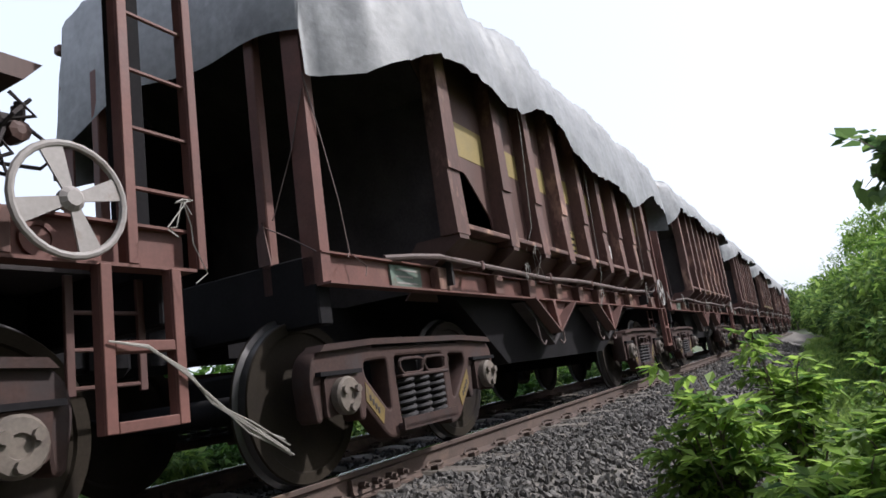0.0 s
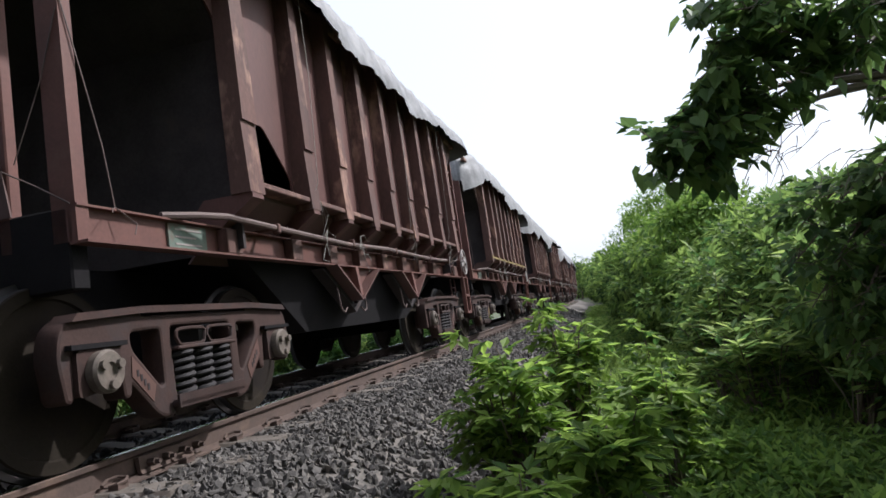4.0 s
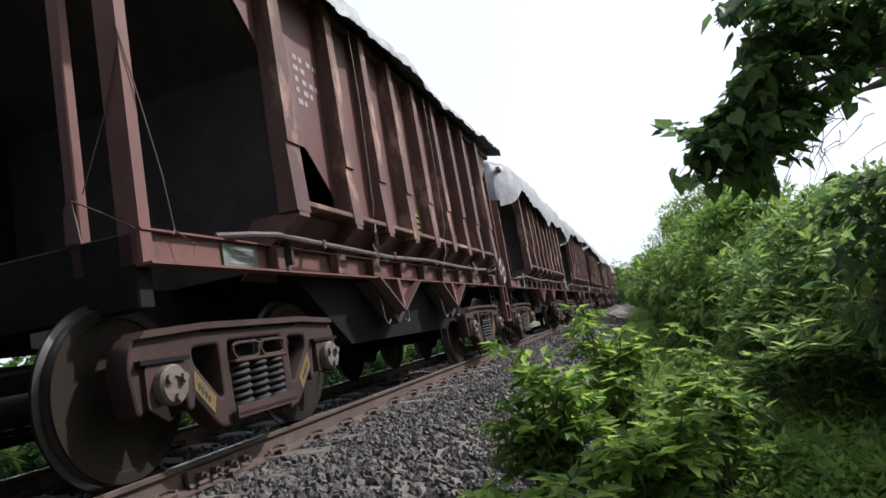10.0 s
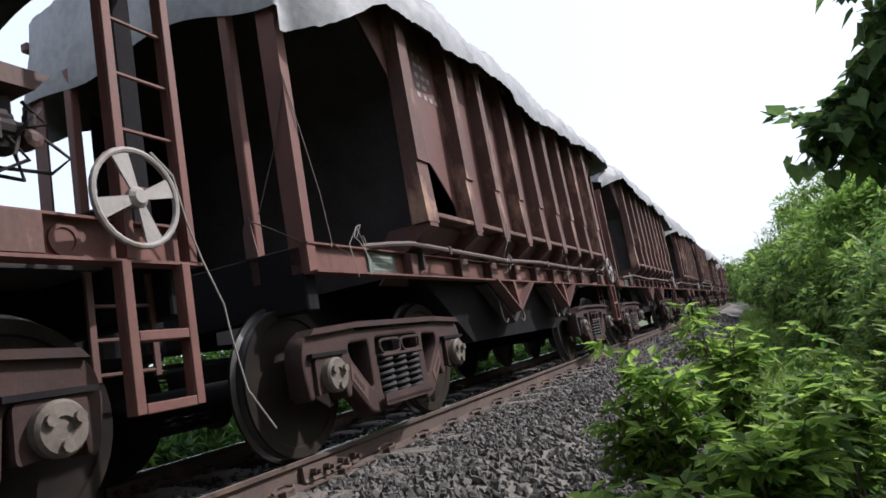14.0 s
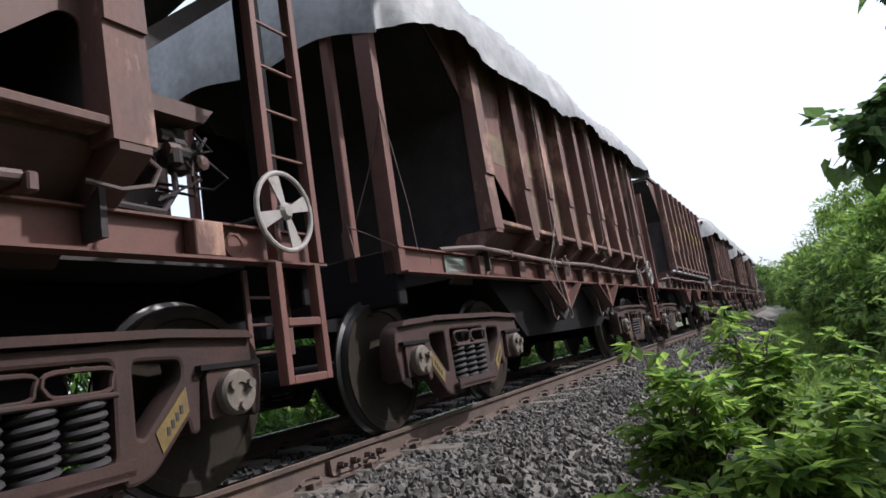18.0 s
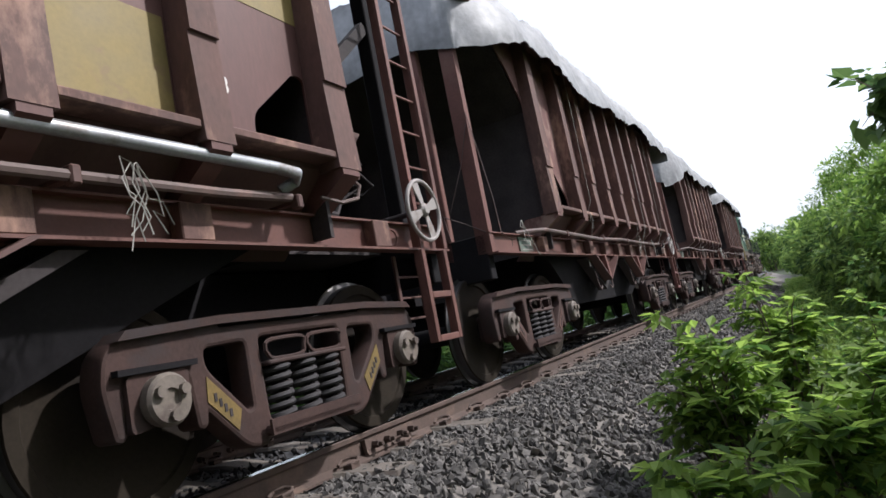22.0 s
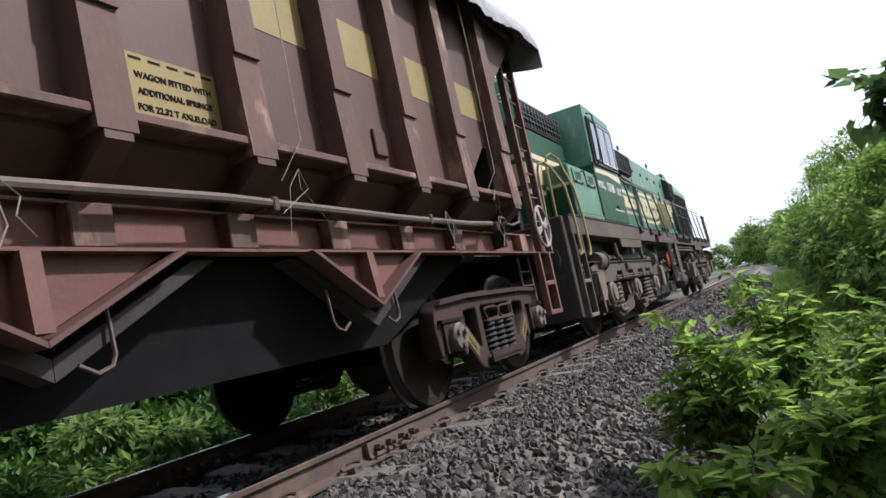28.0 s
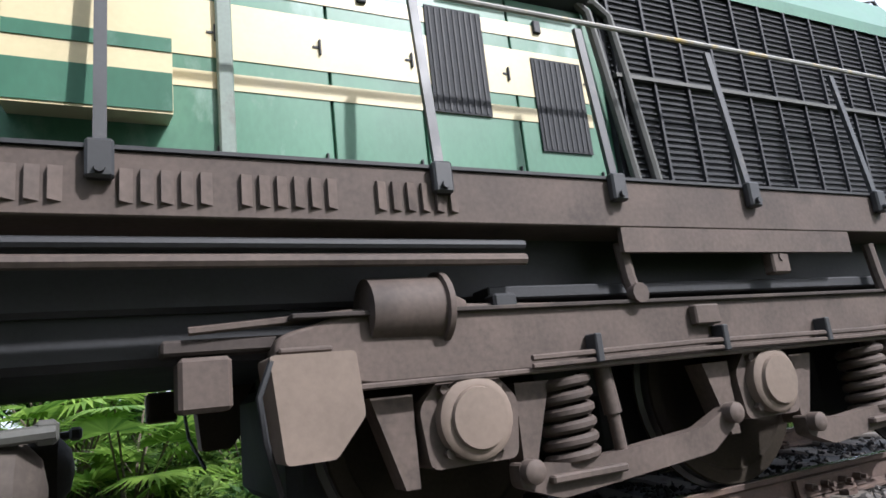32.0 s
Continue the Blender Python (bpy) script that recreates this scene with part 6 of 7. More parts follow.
    # handrails along the walkway
    for x in (4.0, 5.04, 6.05, 8.65, 9.87, 11.15, 12.1, 13.05, 14.2, 15.3):
        hp = put("rail_post", Geo().prism_x([(-LY - 0.03, 1.48), (-LY - 0.005, 1.48), (-LY + 0.09, 2.44), (-LY + 0.065, 2.44)], x - 0.022, x + 0.022), LPOST, "dark handrail post")
        put("post_socket", Geo().box(x - 0.045, x + 0.045, -LY - 0.05, -LY - 0.001, 1.46, 1.60, 0.01).lathe([(0.018, 0), (0.018, -0.02), (0.006, -0.02)], (x, -LY - 0.05, 1.49), "y", 8), LPOST, "", False, hp)
    yt = -LY + 0.075
    put("handrail", Geo().tube([(3.18, yt - 0.02, 2.52), (4.0, yt, 2.46), (6.05, yt, 2.47), (6.95, yt, 2.48), (7.08, yt, 2.44), (7.10, yt, 2.36), (7.12, -LY - 0.03, 1.46)], 0.016, 8), LPIPE, "thin tubular handrail", True)
    put("handrail", Geo().tube([(7.62, -LY - 0.03, 1.46), (7.60, yt, 2.34), (7.61, yt, 2.44), (7.72, yt, 2.48), (8.65, yt, 2.47), (11.15, yt, 2.48), (14.2, yt, 2.50), (15.8, yt, 2.50)], 0.014, 8), RAILM, "thin tubular handrail", True)
    for x in (16.2, 16.45, 16.7, 16.95):
        put("end_rail", Geo().tube([(x, -LY - 0.01, 1.5), (x, -LY + 0.02, 2.45), (x + 0.25, -LY + 0.02, 2.44)], 0.016, 6), LPIPE, "", True)
    # gear between the bogies
    part("fuel_tank", Geo().box(5.75, 9.0, -0.78, 0.78, 0.13, 1.30, 0.05), LBLACK, w)
    part("underframe", Geo().box(8.95, 10.9, -0.95, 0.95, 0.86, 1.2, 0.03), LBLACK, w)
    put("tank_ledge", Geo().box(6.0, 8.9, -0.98, -0.78, 0.24, 0.50, 0.02), LBLACK)
    # straps, sight glass, drains and pods on the tank's side
    for x in (6.15, 6.75, 7.62, 8.55):
        put("tank_strap", Geo().box(x, x + 0.07, -0.80, -0.782, 0.15, 1.28, 0.004), LSOOT)
    for x0, x1, z0, z1 in ((6.3, 6.62, 0.55, 0.66), (6.9, 7.5, 0.36, 0.42), (7.72, 8.45, 0.30, 0.36), (8.7, 8.95, 0.55, 0.85), (6.86, 7.02, 0.86, 1.08)):
        put("tank_bracket", Geo().box(x0, x1, -0.86, -0.782, z0, z1, 0.012), LSOOT)
    put("drain_cock", Geo().tube([(6.85, -0.98, 0.62), (6.87, -1.02, 0.55), (6.95, -1.05, 0.52)], 0.022, 8).lathe([(0.04, -0.05), (0.055, -0.04), (0.055, 0.04), (0.02, 0.06)], (6.84, -0.98, 0.62), "z", 12), LPOST, "", True)
    put("filter_pod", Geo().lathe([(0.03, -0.16), (0.07, -0.14), (0.07, 0.10), (0.03, 0.14), (0.03, 0.2)], (7.78, -0.92, 0.92), "z", 14), LPIPE, "", True)
    put("thin_pipe", Geo().tube([(6.10, -1.05, 0.16), (6.10, -1.05, 1.02)], 0.014, 6).tube([(6.0, -1.05, 0.55), (6.35, -1.0, 0.57)], 0.012, 6), LPIPE, "", True)
    put("valve_lever", Geo().tube([(6.55, -1.12, 0.79), (6.62, -1.13, 0.83), (6.72, -1.13, 0.84)], 0.008, 5), LPOST, "", True)
    put("round_tank", Geo().lathe([(0.05, -0.62), (0.2, -0.55), (0.24, -0.4), (0.24, 0.4), (0.2, 0.5), (0.05, 0.55)], (5.65, -0.75, 0.36), "x", 20), LSOOT, "round dusty air reservoir", True)
    for x in (7.16, 7.47):
        put("ladder_side", Geo().box(x - 0.022, x + 0.022, -LY + 0.0, -LY + 0.05, 0.46, SILL_LOW - 0.002, 0.005), LCAP)
    for z in (0.50, 0.86, 1.16):
        put("ladder_step", Geo().box(7.18, 7.45, -LY - 0.005, -LY + 0.10, z - 0.02, z + 0.02, 0.005), LCAP)
    shield = rounded([(7.86, 0.44), (8.32, 0.44), (8.32, 1.24), (8.16, 1.27), (8.16, 1.43), (7.99, 1.43), (7.99, 1.27), (7.86, 1.24)], 0.05)
    holes = [[(x + 0.008 * math.cos(a), 1.17 + 0.012 * math.sin(a)) for a in (math.pi / 3 * i for i in range(6))] for x in (8.01, 8.09, 8.17)]
    part("shield_plate", None, None, w, "tan steel guard plate with rounded shoulders", mesh=plate_mesh("shield_plate", shield, holes, -LY - 0.022, -LY - 0.008, LDUST, 0.002))
    ext = put("extinguisher", Geo().lathe([(0.03, -0.17), (0.055, -0.15), (0.055, 0.10), (0.03, 0.14), (0.06, 0.15), (0.06, 0.19), (0.02, 0.2)], (7.66, -1.08, 0.98), "z", 16), REDP, "small red fire extinguisher", True)
    pipes = [[(5.95, -1.1, 0.36), (5.95, -1.1, 0.70), (6.0, -1.1, 0.74), (6.4, -1.1, 0.745), (7.6, -1.1, 0.75)], [(6.62, -1.1, 0.75), (6.62, -1.1, 0.92), (6.68, -1.1, 0.95), (7.2, -1.1, 0.96)], [(6.3, -1.08, 0.75), (6.3, -1.08, 1.3)], [(7.3, -1.05, 0.5), (7.3, -1.05, 1.2)],
             [(8.45, -1.1, 0.60), (8.9, -1.12, 0.63), (9.75, -1.14, 0.66)], [(8.62, -1.08, 0.60), (8.6, -1.08, 1.26)], [(8.85, -1.1, 0.62), (8.85, -1.1, 0.78)], [(9.05, -1.0, 1.1), (9.1, -1.02, 0.9), (9.2, -1.1, 0.42)], [(9.3, -1.0, 0.45), (9.62, -1.05, 0.47)]]
    for q in pipes:
        put("pipe", Geo().tube(q, 0.026, 8), LPIPE, "", True)
    for x, z in ((6.0, 0.74), (6.25, 0.745), (6.62, 0.76), (7.0, 0.75), (6.72, 0.955), (8.62, 0.61), (8.85, 0.76), (9.72, 0.66)):
        put("pipe_joint", Geo().box(x - 0.035, x + 0.035, -1.15, -1.06, z - 0.04, z + 0.04, 0.015), LPIPE)
    put("air_tank", Geo().lathe([(0.1, -0.9), (0.20, -0.8), (0.20, -0.12), (0.19, -0.06), (0.12, 0.0), (0.03, 0.02)], (9.70, -1.0, 0.46), "x", 24), LDUST2, "round-ended dusty air reservoir", True)
    for z, r, m in ((1.19, 0.026, LDUST), (1.255, 0.022, LBLACK)):
        put("long_pipe", Geo().tube([(8.66, -1.24, z + 0.03), (8.70, -1.25, z), (11.55, -1.25, z)], r, 8), m, "", True)
    wm = wheel_mesh(0.545)
    for x in (2.84, 13.0):
        loco_bogie(w, x)
        for k in (-1.78, 0, 1.78):
            build_wheelset(w, x + k, 0.545, wm)
    return w

# ---- plants ----


def leaf_pairs(g, rng, root, way, n, length, width, droop=0.3):
    """A leaf stalk with leaflets in pairs."""
    root, way = Vector(root), Vector(way).normalized()
    side = way.cross(Vector((0, 0, 1)))
    side = side.normalized() if side.length > 1e-4 else Vector((1, 0, 0))
    for i in range(n):
        f = (i + 1) / n
        p = root + way * (length * n * 0.33 * f) - Vector((0, 0, droop * length * n * 0.2 * f * f))
        for s in (-1, 1):
            d = (side * s + way * rng.uniform(0.2, 0.9) + Vector((0, 0, rng.uniform(-1.1, 0.25)))).normalized()
            one_leaf(g, rng, p, d, length * rng.uniform(0.75, 1.15), width)
    one_leaf(g, rng, root + way * (length * n * 0.33) - Vector((0, 0, droop * length * n * 0.2)), way + Vector((0, 0, -0.2)), length, width)


def one_leaf(g, rng, p, d, length, width):
    """A pointed leaf folded along its middle."""
    d = Vector(d).normalized()
    s = d.cross(Vector((rng.uniform(-0.3, 0.3), rng.uniform(-0.3, 0.3), 1)))
    s = s.normalized() if s.length > 1e-4 else Vector((1, 0, 0))
    up = s.cross(d)
    a, b = p + d * length * 0.42, p + d * length
    k = len(g.v)
    low = up * (-0.12 * length)
    g.v += [tuple(p), tuple(a + s * width / 2 + up * 0.1 * width), tuple(b + low), tuple(a - s * width / 2 + up * 0.1 * width), tuple(a - up * 0.12 * width)]
    g.f += [(k, k + 4, k + 1), (k + 4, k + 2, k + 1), (k, k + 3, k + 4), (k + 4, k + 3, k + 2)]


def build_bush(name, label, at, size, stems, leaves, mat, leaf, seed, category="bush", group="", compound=True, lean=(0, 0, 0)):
    """A bush of bending stems that carry leaves, from its foot at at."""
    rng = random.Random(seed)
    t = thing(name, label, category, at, group)
    wood, g = Geo(), Geo()
    for i in range(stems):
        a = rng.uniform(0, 2 * math.pi)
        out = rng.uniform(0.15, 1.0)
        foot = Vector((rng.uniform(-0.25, 0.25) * size[0], rng.uniform(-0.25, 0.25) * size[1], 0))
        tip = Vector((math.cos(a) * size[0] * out, math.sin(a) * size[1] * out, size[2] * rng.uniform(0.5, 1.0) * (1 - 0.3 * out ** 2) * (1.25 if i % 5 == 0 else 1))) + Vector(lean) * rng.uniform(0.5, 1)
        mid = foot.lerp(tip, 0.5) + Vector((0, 0, size[2] * 0.16))
        path = [foot, foot.lerp(mid, 0.5) + Vector((0, 0, 0.05 * size[2])), mid, mid.lerp(tip, 0.55) + Vector((0, 0, 0.05 * size[2])), tip]
        wood.tube(path, [0.009, 0.008, 0.006, 0.005, 0.002], 4)
        for k in range(leaves):
            f = (0.25 + 0.75 * rng.uniform(0, 1) ** 0.7) * 3.999
            j = int(f)
            p = path[j].lerp(path[j + 1], f - j)
            q = k * 2.4 + rng.uniform(-0.5, 0.5)
            d = Vector((math.cos(q), math.sin(q), rng.uniform(-0.1, 0.9)))
            if compound:
                leaf_pairs(g, rng, p, d, rng.randint(2, 4), leaf[0] * rng.uniform(0.8, 1.2), leaf[1], 0.7)
            else:
                one_leaf(g, rng, p, d, leaf[0] * rng.uniform(0.6, 1.25), leaf[1] * rng.uniform(0.8, 1.2))
    part("stem", wood, BARK, t)
    part("foliage", g.mesh("foliage", mat, False, False), None, t)
    return t


def clump_mesh(name, rng, n, radius, leaf, mat, squash=0.8):
    """A loose clump of single leaves round a middle."""
    g = Geo()
    for _ in range(n):
        d = Vector((rng.gauss(0, 1), rng.gauss(0, 1), rng.gauss(0, 1))).normalized()
        p = d * radius * rng.uniform(0.25, 1.0) ** 0.6
        p.z *= squash
        one_leaf(g, rng, p, d + Vector((rng.uniform(-0.8, 0.8), rng.uniform(-0.8, 0.8), rng.uniform(-0.9, 0.4))), leaf[0] * rng.uniform(0.6, 1.3), leaf[1] * rng.uniform(0.7, 1.2))
    return g


def build_tree(name, label, at, height, spread, clumps, per, leaf, mat, seed, trunk=0.12, low=0.25, group="", category="tree", centre=None):
    """A tapered, forking trunk and a crown of many leaf clumps with gaps."""
    rng = random.Random(seed)
    t = thing(name, label, category, at, group)
    wood = Geo()
    fork = Vector((rng.uniform(-0.2, 0.2), rng.uniform(-0.2, 0.2), height * low))
    wood.tube([(0, 0, -0.1), fork * 0.5, fork], [trunk, trunk * 0.85, trunk * 0.7], 8)
    crown = Geo()
    for i in range(clumps):
        a = rng.uniform(0, 2 * math.pi)
        q = math.sqrt(rng.uniform(0.02, 1))
        zz = rng.uniform(low, 1.0)
        r = spread * q * math.sqrt(max(0.08, 1 - (2 * (zz - low) / (1 - low) - 0.85) ** 2 * 0.75))
        p = Vector((math.cos(a) * r, math.sin(a) * r, height * zz))
        if i % 3 == 0:
            m = fork.lerp(p, 0.5) + Vector((0, 0, 0.06 * height))
            wood.tube([fork * rng.uniform(0.7, 1.0), m, p], [trunk * 0.4, trunk * 0.22, trunk * 0.06], 5)
        c = clump_mesh("c", rng, per, spread * rng.uniform(0.16, 0.30), leaf, mat)
        k = len(crown.v)
        crown.v += [(x + p.x, y + p.y, z + p.z) for x, y, z in c.v]
        crown.f += [tuple(k + i2 for i2 in f) for f in c.f]
    part("trunk", wood, BARK, t)
    part("crown", crown.mesh("crown", mat, False, False), None, t)
    return t


def build_grass(name, label, spots, n, h, seed, mat=None):
    """Tufts of bent blades over patches (x, y, half length, half width)."""
    rng = random.Random(seed)
    g = Geo()
    for x, y, a, b in spots:
        for _ in range(int(n * a * b * 4)):
            px, py = x + rng.uniform(-a, a), y + rng.uniform(-b, b)
            qx, qy, qz = along(px, py, ground_height(py) - 0.02)
            hh = h * rng.uniform(0.4, 1.2)
            d = Vector((rng.gauss(0, 0.35), rng.gauss(0, 0.35), 1)) * hh
            s = Vector((rng.uniform(-1, 1), rng.uniform(-1, 1), 0)).normalized() * 0.008 * (1 + hh)
            k = len(g.v)
            p = Vector((qx, qy, qz))
            m = p + d * 0.6
            e = p + d + Vector((d.x, d.y, -0.15 * hh)) * 0.6
            g.v += [tuple(p - s), tuple(p + s), tuple(m + s * 0.8), tuple(m - s * 0.8), tuple(e)]
            g.f += [(k, k + 1, k + 2, k + 3), (k + 3, k + 2, k + 4)]
    return tagged(new(name, g.mesh(name, mat or GRASS, False, False)), label, "grass", kind="stuff")


def build_ballast():
    """Loose angular stones over the shoulder, in one body."""
    rng = random.Random(5)
    shapes = []
    for _ in range(8):
        bm = bmesh.new()
        for _ in range(9):
            d = Vector((rng.gauss(0, 1), rng.gauss(0, 1), rng.gauss(0, 1))).normalized()
            bm.verts.new((d.x * 1.35, d.y * 1.0, d.z * 0.72))
        hull = bmesh.ops.convex_hull(bm, input=bm.verts)
        bmesh.ops.delete(bm, geom=[v for v in hull["geom_interior"] if v.is_valid], context="VERTS")
        bmesh.ops.triangulate(bm, faces=bm.faces)
        bm.verts.index_update()
        shapes.append((np.array([v.co for v in bm.verts]), [[v.index for v in f.verts] for f in bm.faces]))
        bm.free()
    g = Geo()

    def stone(x, y, r):
        vs, fs = shapes[rng.randrange(8)]
        q = Euler((rng.uniform(0, 6), rng.uniform(0, 6), rng.uniform(0, 6))).to_matrix()
        c = along(x, y, ground_height(y) + r * rng.uniform(-0.1, 0.55))
        pts = vs @ np.array(q).T * r + np.array(c)
        k = len(g.v)
        g.v += [tuple(p) for p in pts.tolist()]
        g.f += [tuple(k + i for i in f) for f in fs]

    for x0, x1, n in ((1.2, 9, 1150), (9, 18, 420), (18, 40, 110)):
        for _ in range(int((x1 - x0) * n)):
            y = rng.uniform(-2.95, -0.98)
            stone(rng.uniform(x0, x1), y, rng.uniform(0.017, 0.040) * (1.0 if x0 < 9 else 1.35 if x0 < 18 else 2.0) * (0.75 if y > -1.5 else 1))
    for _ in range(6500):
        stone(rng.uniform(1, 14), rng.uniform(-1.7, -1.02), rng.uniform(0.018, 0.034))
    for _ in range(5200):
        stone(rng.uniform(-8, 1.3), rng.uniform(-2.95, -0.98), rng.uniform(0.02, 0.04))
    for _ in range(900):
        stone(rng.uniform(-2, 16), rng.uniform(1.9, 2.6), rng.uniform(0.02, 0.036))
    me = g.mesh("ballast", STONE, False, False)
    tagged(new("ballast", me), "loose grey crushed stone ballast along the track", "ballast", kind="stuff")
    # stones between the rails, black colour standing in for the train's shadow
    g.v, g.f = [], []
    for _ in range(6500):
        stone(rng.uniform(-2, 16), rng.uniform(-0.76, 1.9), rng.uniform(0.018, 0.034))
    tagged(new("oily_ballast", g.mesh("oily_ballast", BED_SHADE, False, False)), "ballast between the rails, coloured black for the train's shade", "ballast", kind="stuff")


STOCK = {}


def plant_copy(key, name, label, at, turn, *args, **kw):
    """A plant of one of a few growths; the first of each growth is built, the others are copies turned about."""
    if key not in STOCK:
        STOCK[key] = build_tree(name, label, at, *args, **kw)
        return STOCK[key]
    return copy_thing(STOCK[key], pose(*at, 0, 0, turn))


def build_weeds(name, label, spots, n, leaf, h, seed, mat):
    """Low leafy weeds over patches (x, y, half length, half width)."""
    rng = random.Random(seed)
    g = Geo()
    for x, y, a, b in spots:
        for _ in range(int(n * a * b * 4)):
            px, py = x + rng.uniform(-a, a), y + rng.uniform(-b, b)
            k = max(0.15, 0.6 + noise.noise((px * 1.3, py * 1.3, seed)))
            top = h * k * rng.uniform(0.3, 1.0)
            qx, qy, qz = along(px, py, ground_height(py))
            for _ in range(4):
                p = Vector((qx + rng.uniform(-0.04, 0.04), qy + rng.uniform(-0.04, 0.04), qz + top * rng.uniform(0.2, 1)))
                one_leaf(g, rng, p, Vector((rng.uniform(-1, 1), rng.uniform(-1, 1), rng.uniform(-0.1, 0.9))), leaf * rng.uniform(0.5, 1.3), leaf * 0.45)
    return tagged(new(name, g.mesh(name, mat, False, False)), label, "weeds", kind="stuff")


def build_overhang():
    """The dark tree at the path: a trunk, long boughs that droop towards the track, bare twigs and broad leaves in sprays."""
    rng = random.Random(77)
    t = thing("tree", "dark broad-leaved tree with a bough hanging over the path", "tree", (0, 0, 0))
    wood, crown = Geo(), Geo()
    foot = Vector((6.5, -7.2, -0.85))
    fork = Vector((6.1, -6.7, 1.6))
    wood.tube([foot, foot.lerp(fork, 0.5) + Vector((0.08, 0.05, 0)), fork], [0.17, 0.14, 0.11], 9)
    bough = [(3.82, -4.34, 1.97), (3.88, -4.41, 1.76), (3.94, -4.31, 1.6), (3.91, -4.16, 1.42), (3.98, -3.99, 1.19), (3.96, -4.0, 1.31), (4.09, -4.07, 1.06), (3.95, -4.19, 1.21), (3.99, -4.33, 1.42), (4.15, -4.31, 1.13), (3.92, -4.47, 1.59), (4.16, -4.59, 1.40), (3.71, -4.51, 1.86), (3.9, -4.75, 1.75), (4.14, -4.89, 1.58), (3.83, -4.98, 1.78), (4.05, -5.15, 1.60), (3.85, -5.23, 1.78), (4.28, -5.35, 1.36), (4.2, -4.9, 2.2)]
    lower = [(4.88, -4.95, 0.76), (4.8, -5.17, 0.86), (4.72, -5.40, 0.95), (5.1, -4.90, 0.50), (4.84, -5.09, 0.48), (4.75, -5.34, 0.55), (5.07, -4.97, 0.2), (4.79, -5.16, 0.16), (4.72, -5.3, -0.1), (4.99, -5.09, -0.17), (4.6, -5.6, 0.3), (4.4, -5.7, 0.8)]
    for i, tip in enumerate(bough + lower):
        tip = Vector(tip)
        low = i >= len(bough)
        mid = fork.lerp(tip, 0.55) + Vector((0, 0, 0.30 if not low else 0.0))
        path = [fork, fork.lerp(mid, 0.5) + Vector((0, 0, 0.15)), mid, mid.lerp(tip, 0.6) + Vector((0, 0, 0.06)), tip]
        wood.tube(path, [0.05, 0.032, 0.018, 0.010, 0.004], 5)
        for _ in range(19 if not low else 24):
            f = rng.uniform(3.05 if not low else 2.2, 3.999)
            j = int(f)
            p = path[j].lerp(path[j + 1], f - j)
            d = Vector((rng.uniform(-1, 1), rng.uniform(-1, 1), rng.uniform(-0.7, 0.45))).normalized()
            q = p + d * rng.uniform(0.08, 0.24 if not low else 0.38)
            wood.tube([p, p.lerp(q, 0.5) + Vector((0, 0, 0.02)), q], [0.005, 0.003, 0.0015], 3)
            for _ in range(rng.randint(4, 7)):
                b = p.lerp(q, rng.uniform(0.3, 1.05)) + Vector((rng.uniform(-0.05, 0.05), rng.uniform(-0.05, 0.05), rng.uniform(-0.05, 0.03)))
                broad_leaf(crown, rng, b, d + Vector((rng.uniform(-0.9, 0.9), rng.uniform(-0.9, 0.9), rng.uniform(-0.9, 0.1))), rng.uniform(0.06, 0.13))
    # bare twigs in the gap between the bough and the lower crown
    for _ in range(14):
        p = Vector((rng.uniform(4.3, 4.7), rng.uniform(-5.2, -4.8), rng.uniform(1.1, 1.45)))
        for _ in range(3):
            q = p + Vector((rng.uniform(-0.15, 0.05), rng.uniform(-0.05, 0.25), rng.uniform(-0.22, -0.02)))
            wood.tube([p, p.lerp(q, 0.4) + Vector((rng.uniform(-0.03, 0.03), rng.uniform(-0.03, 0.03), 0.02)), q], [0.004, 0.003, 0.001], 3)
            p = p.lerp(q, 0.6)
    part("trunk", wood, BARK, t)
    part("crown", crown.mesh("crown", LEAF_TREE, False, False), None, t)
    return t


def broad_leaf(g, rng, p, d, size):
    """A heart-shaped leaf, folded a little along its middle."""
    d = Vector(d).normalized()
    s = d.cross(Vector((rng.uniform(-0.5, 0.5), rng.uniform(-0.5, 0.5), 1)))
    s = s.normalized() if s.length > 1e-4 else Vector((1, 0, 0))
    up = s.cross(d) * 0.12 * size
    k = len(g.v)
    g.v += [tuple(p + d * size * 0.08), tuple(p + s * size * 0.30 - d * size * 0.05 + up), tuple(p + s * size * 0.42 + d * size * 0.35 + up), tuple(p + d * size * 1.05 - up), tuple(p - s * size * 0.42 + d * size * 0.35 + up), tuple(p - s * size * 0.30 - d * size * 0.05 + up)]
    g.f += [(k, k + 1, k + 2, k + 3), (k, k + 3, k + 4, k + 5)]


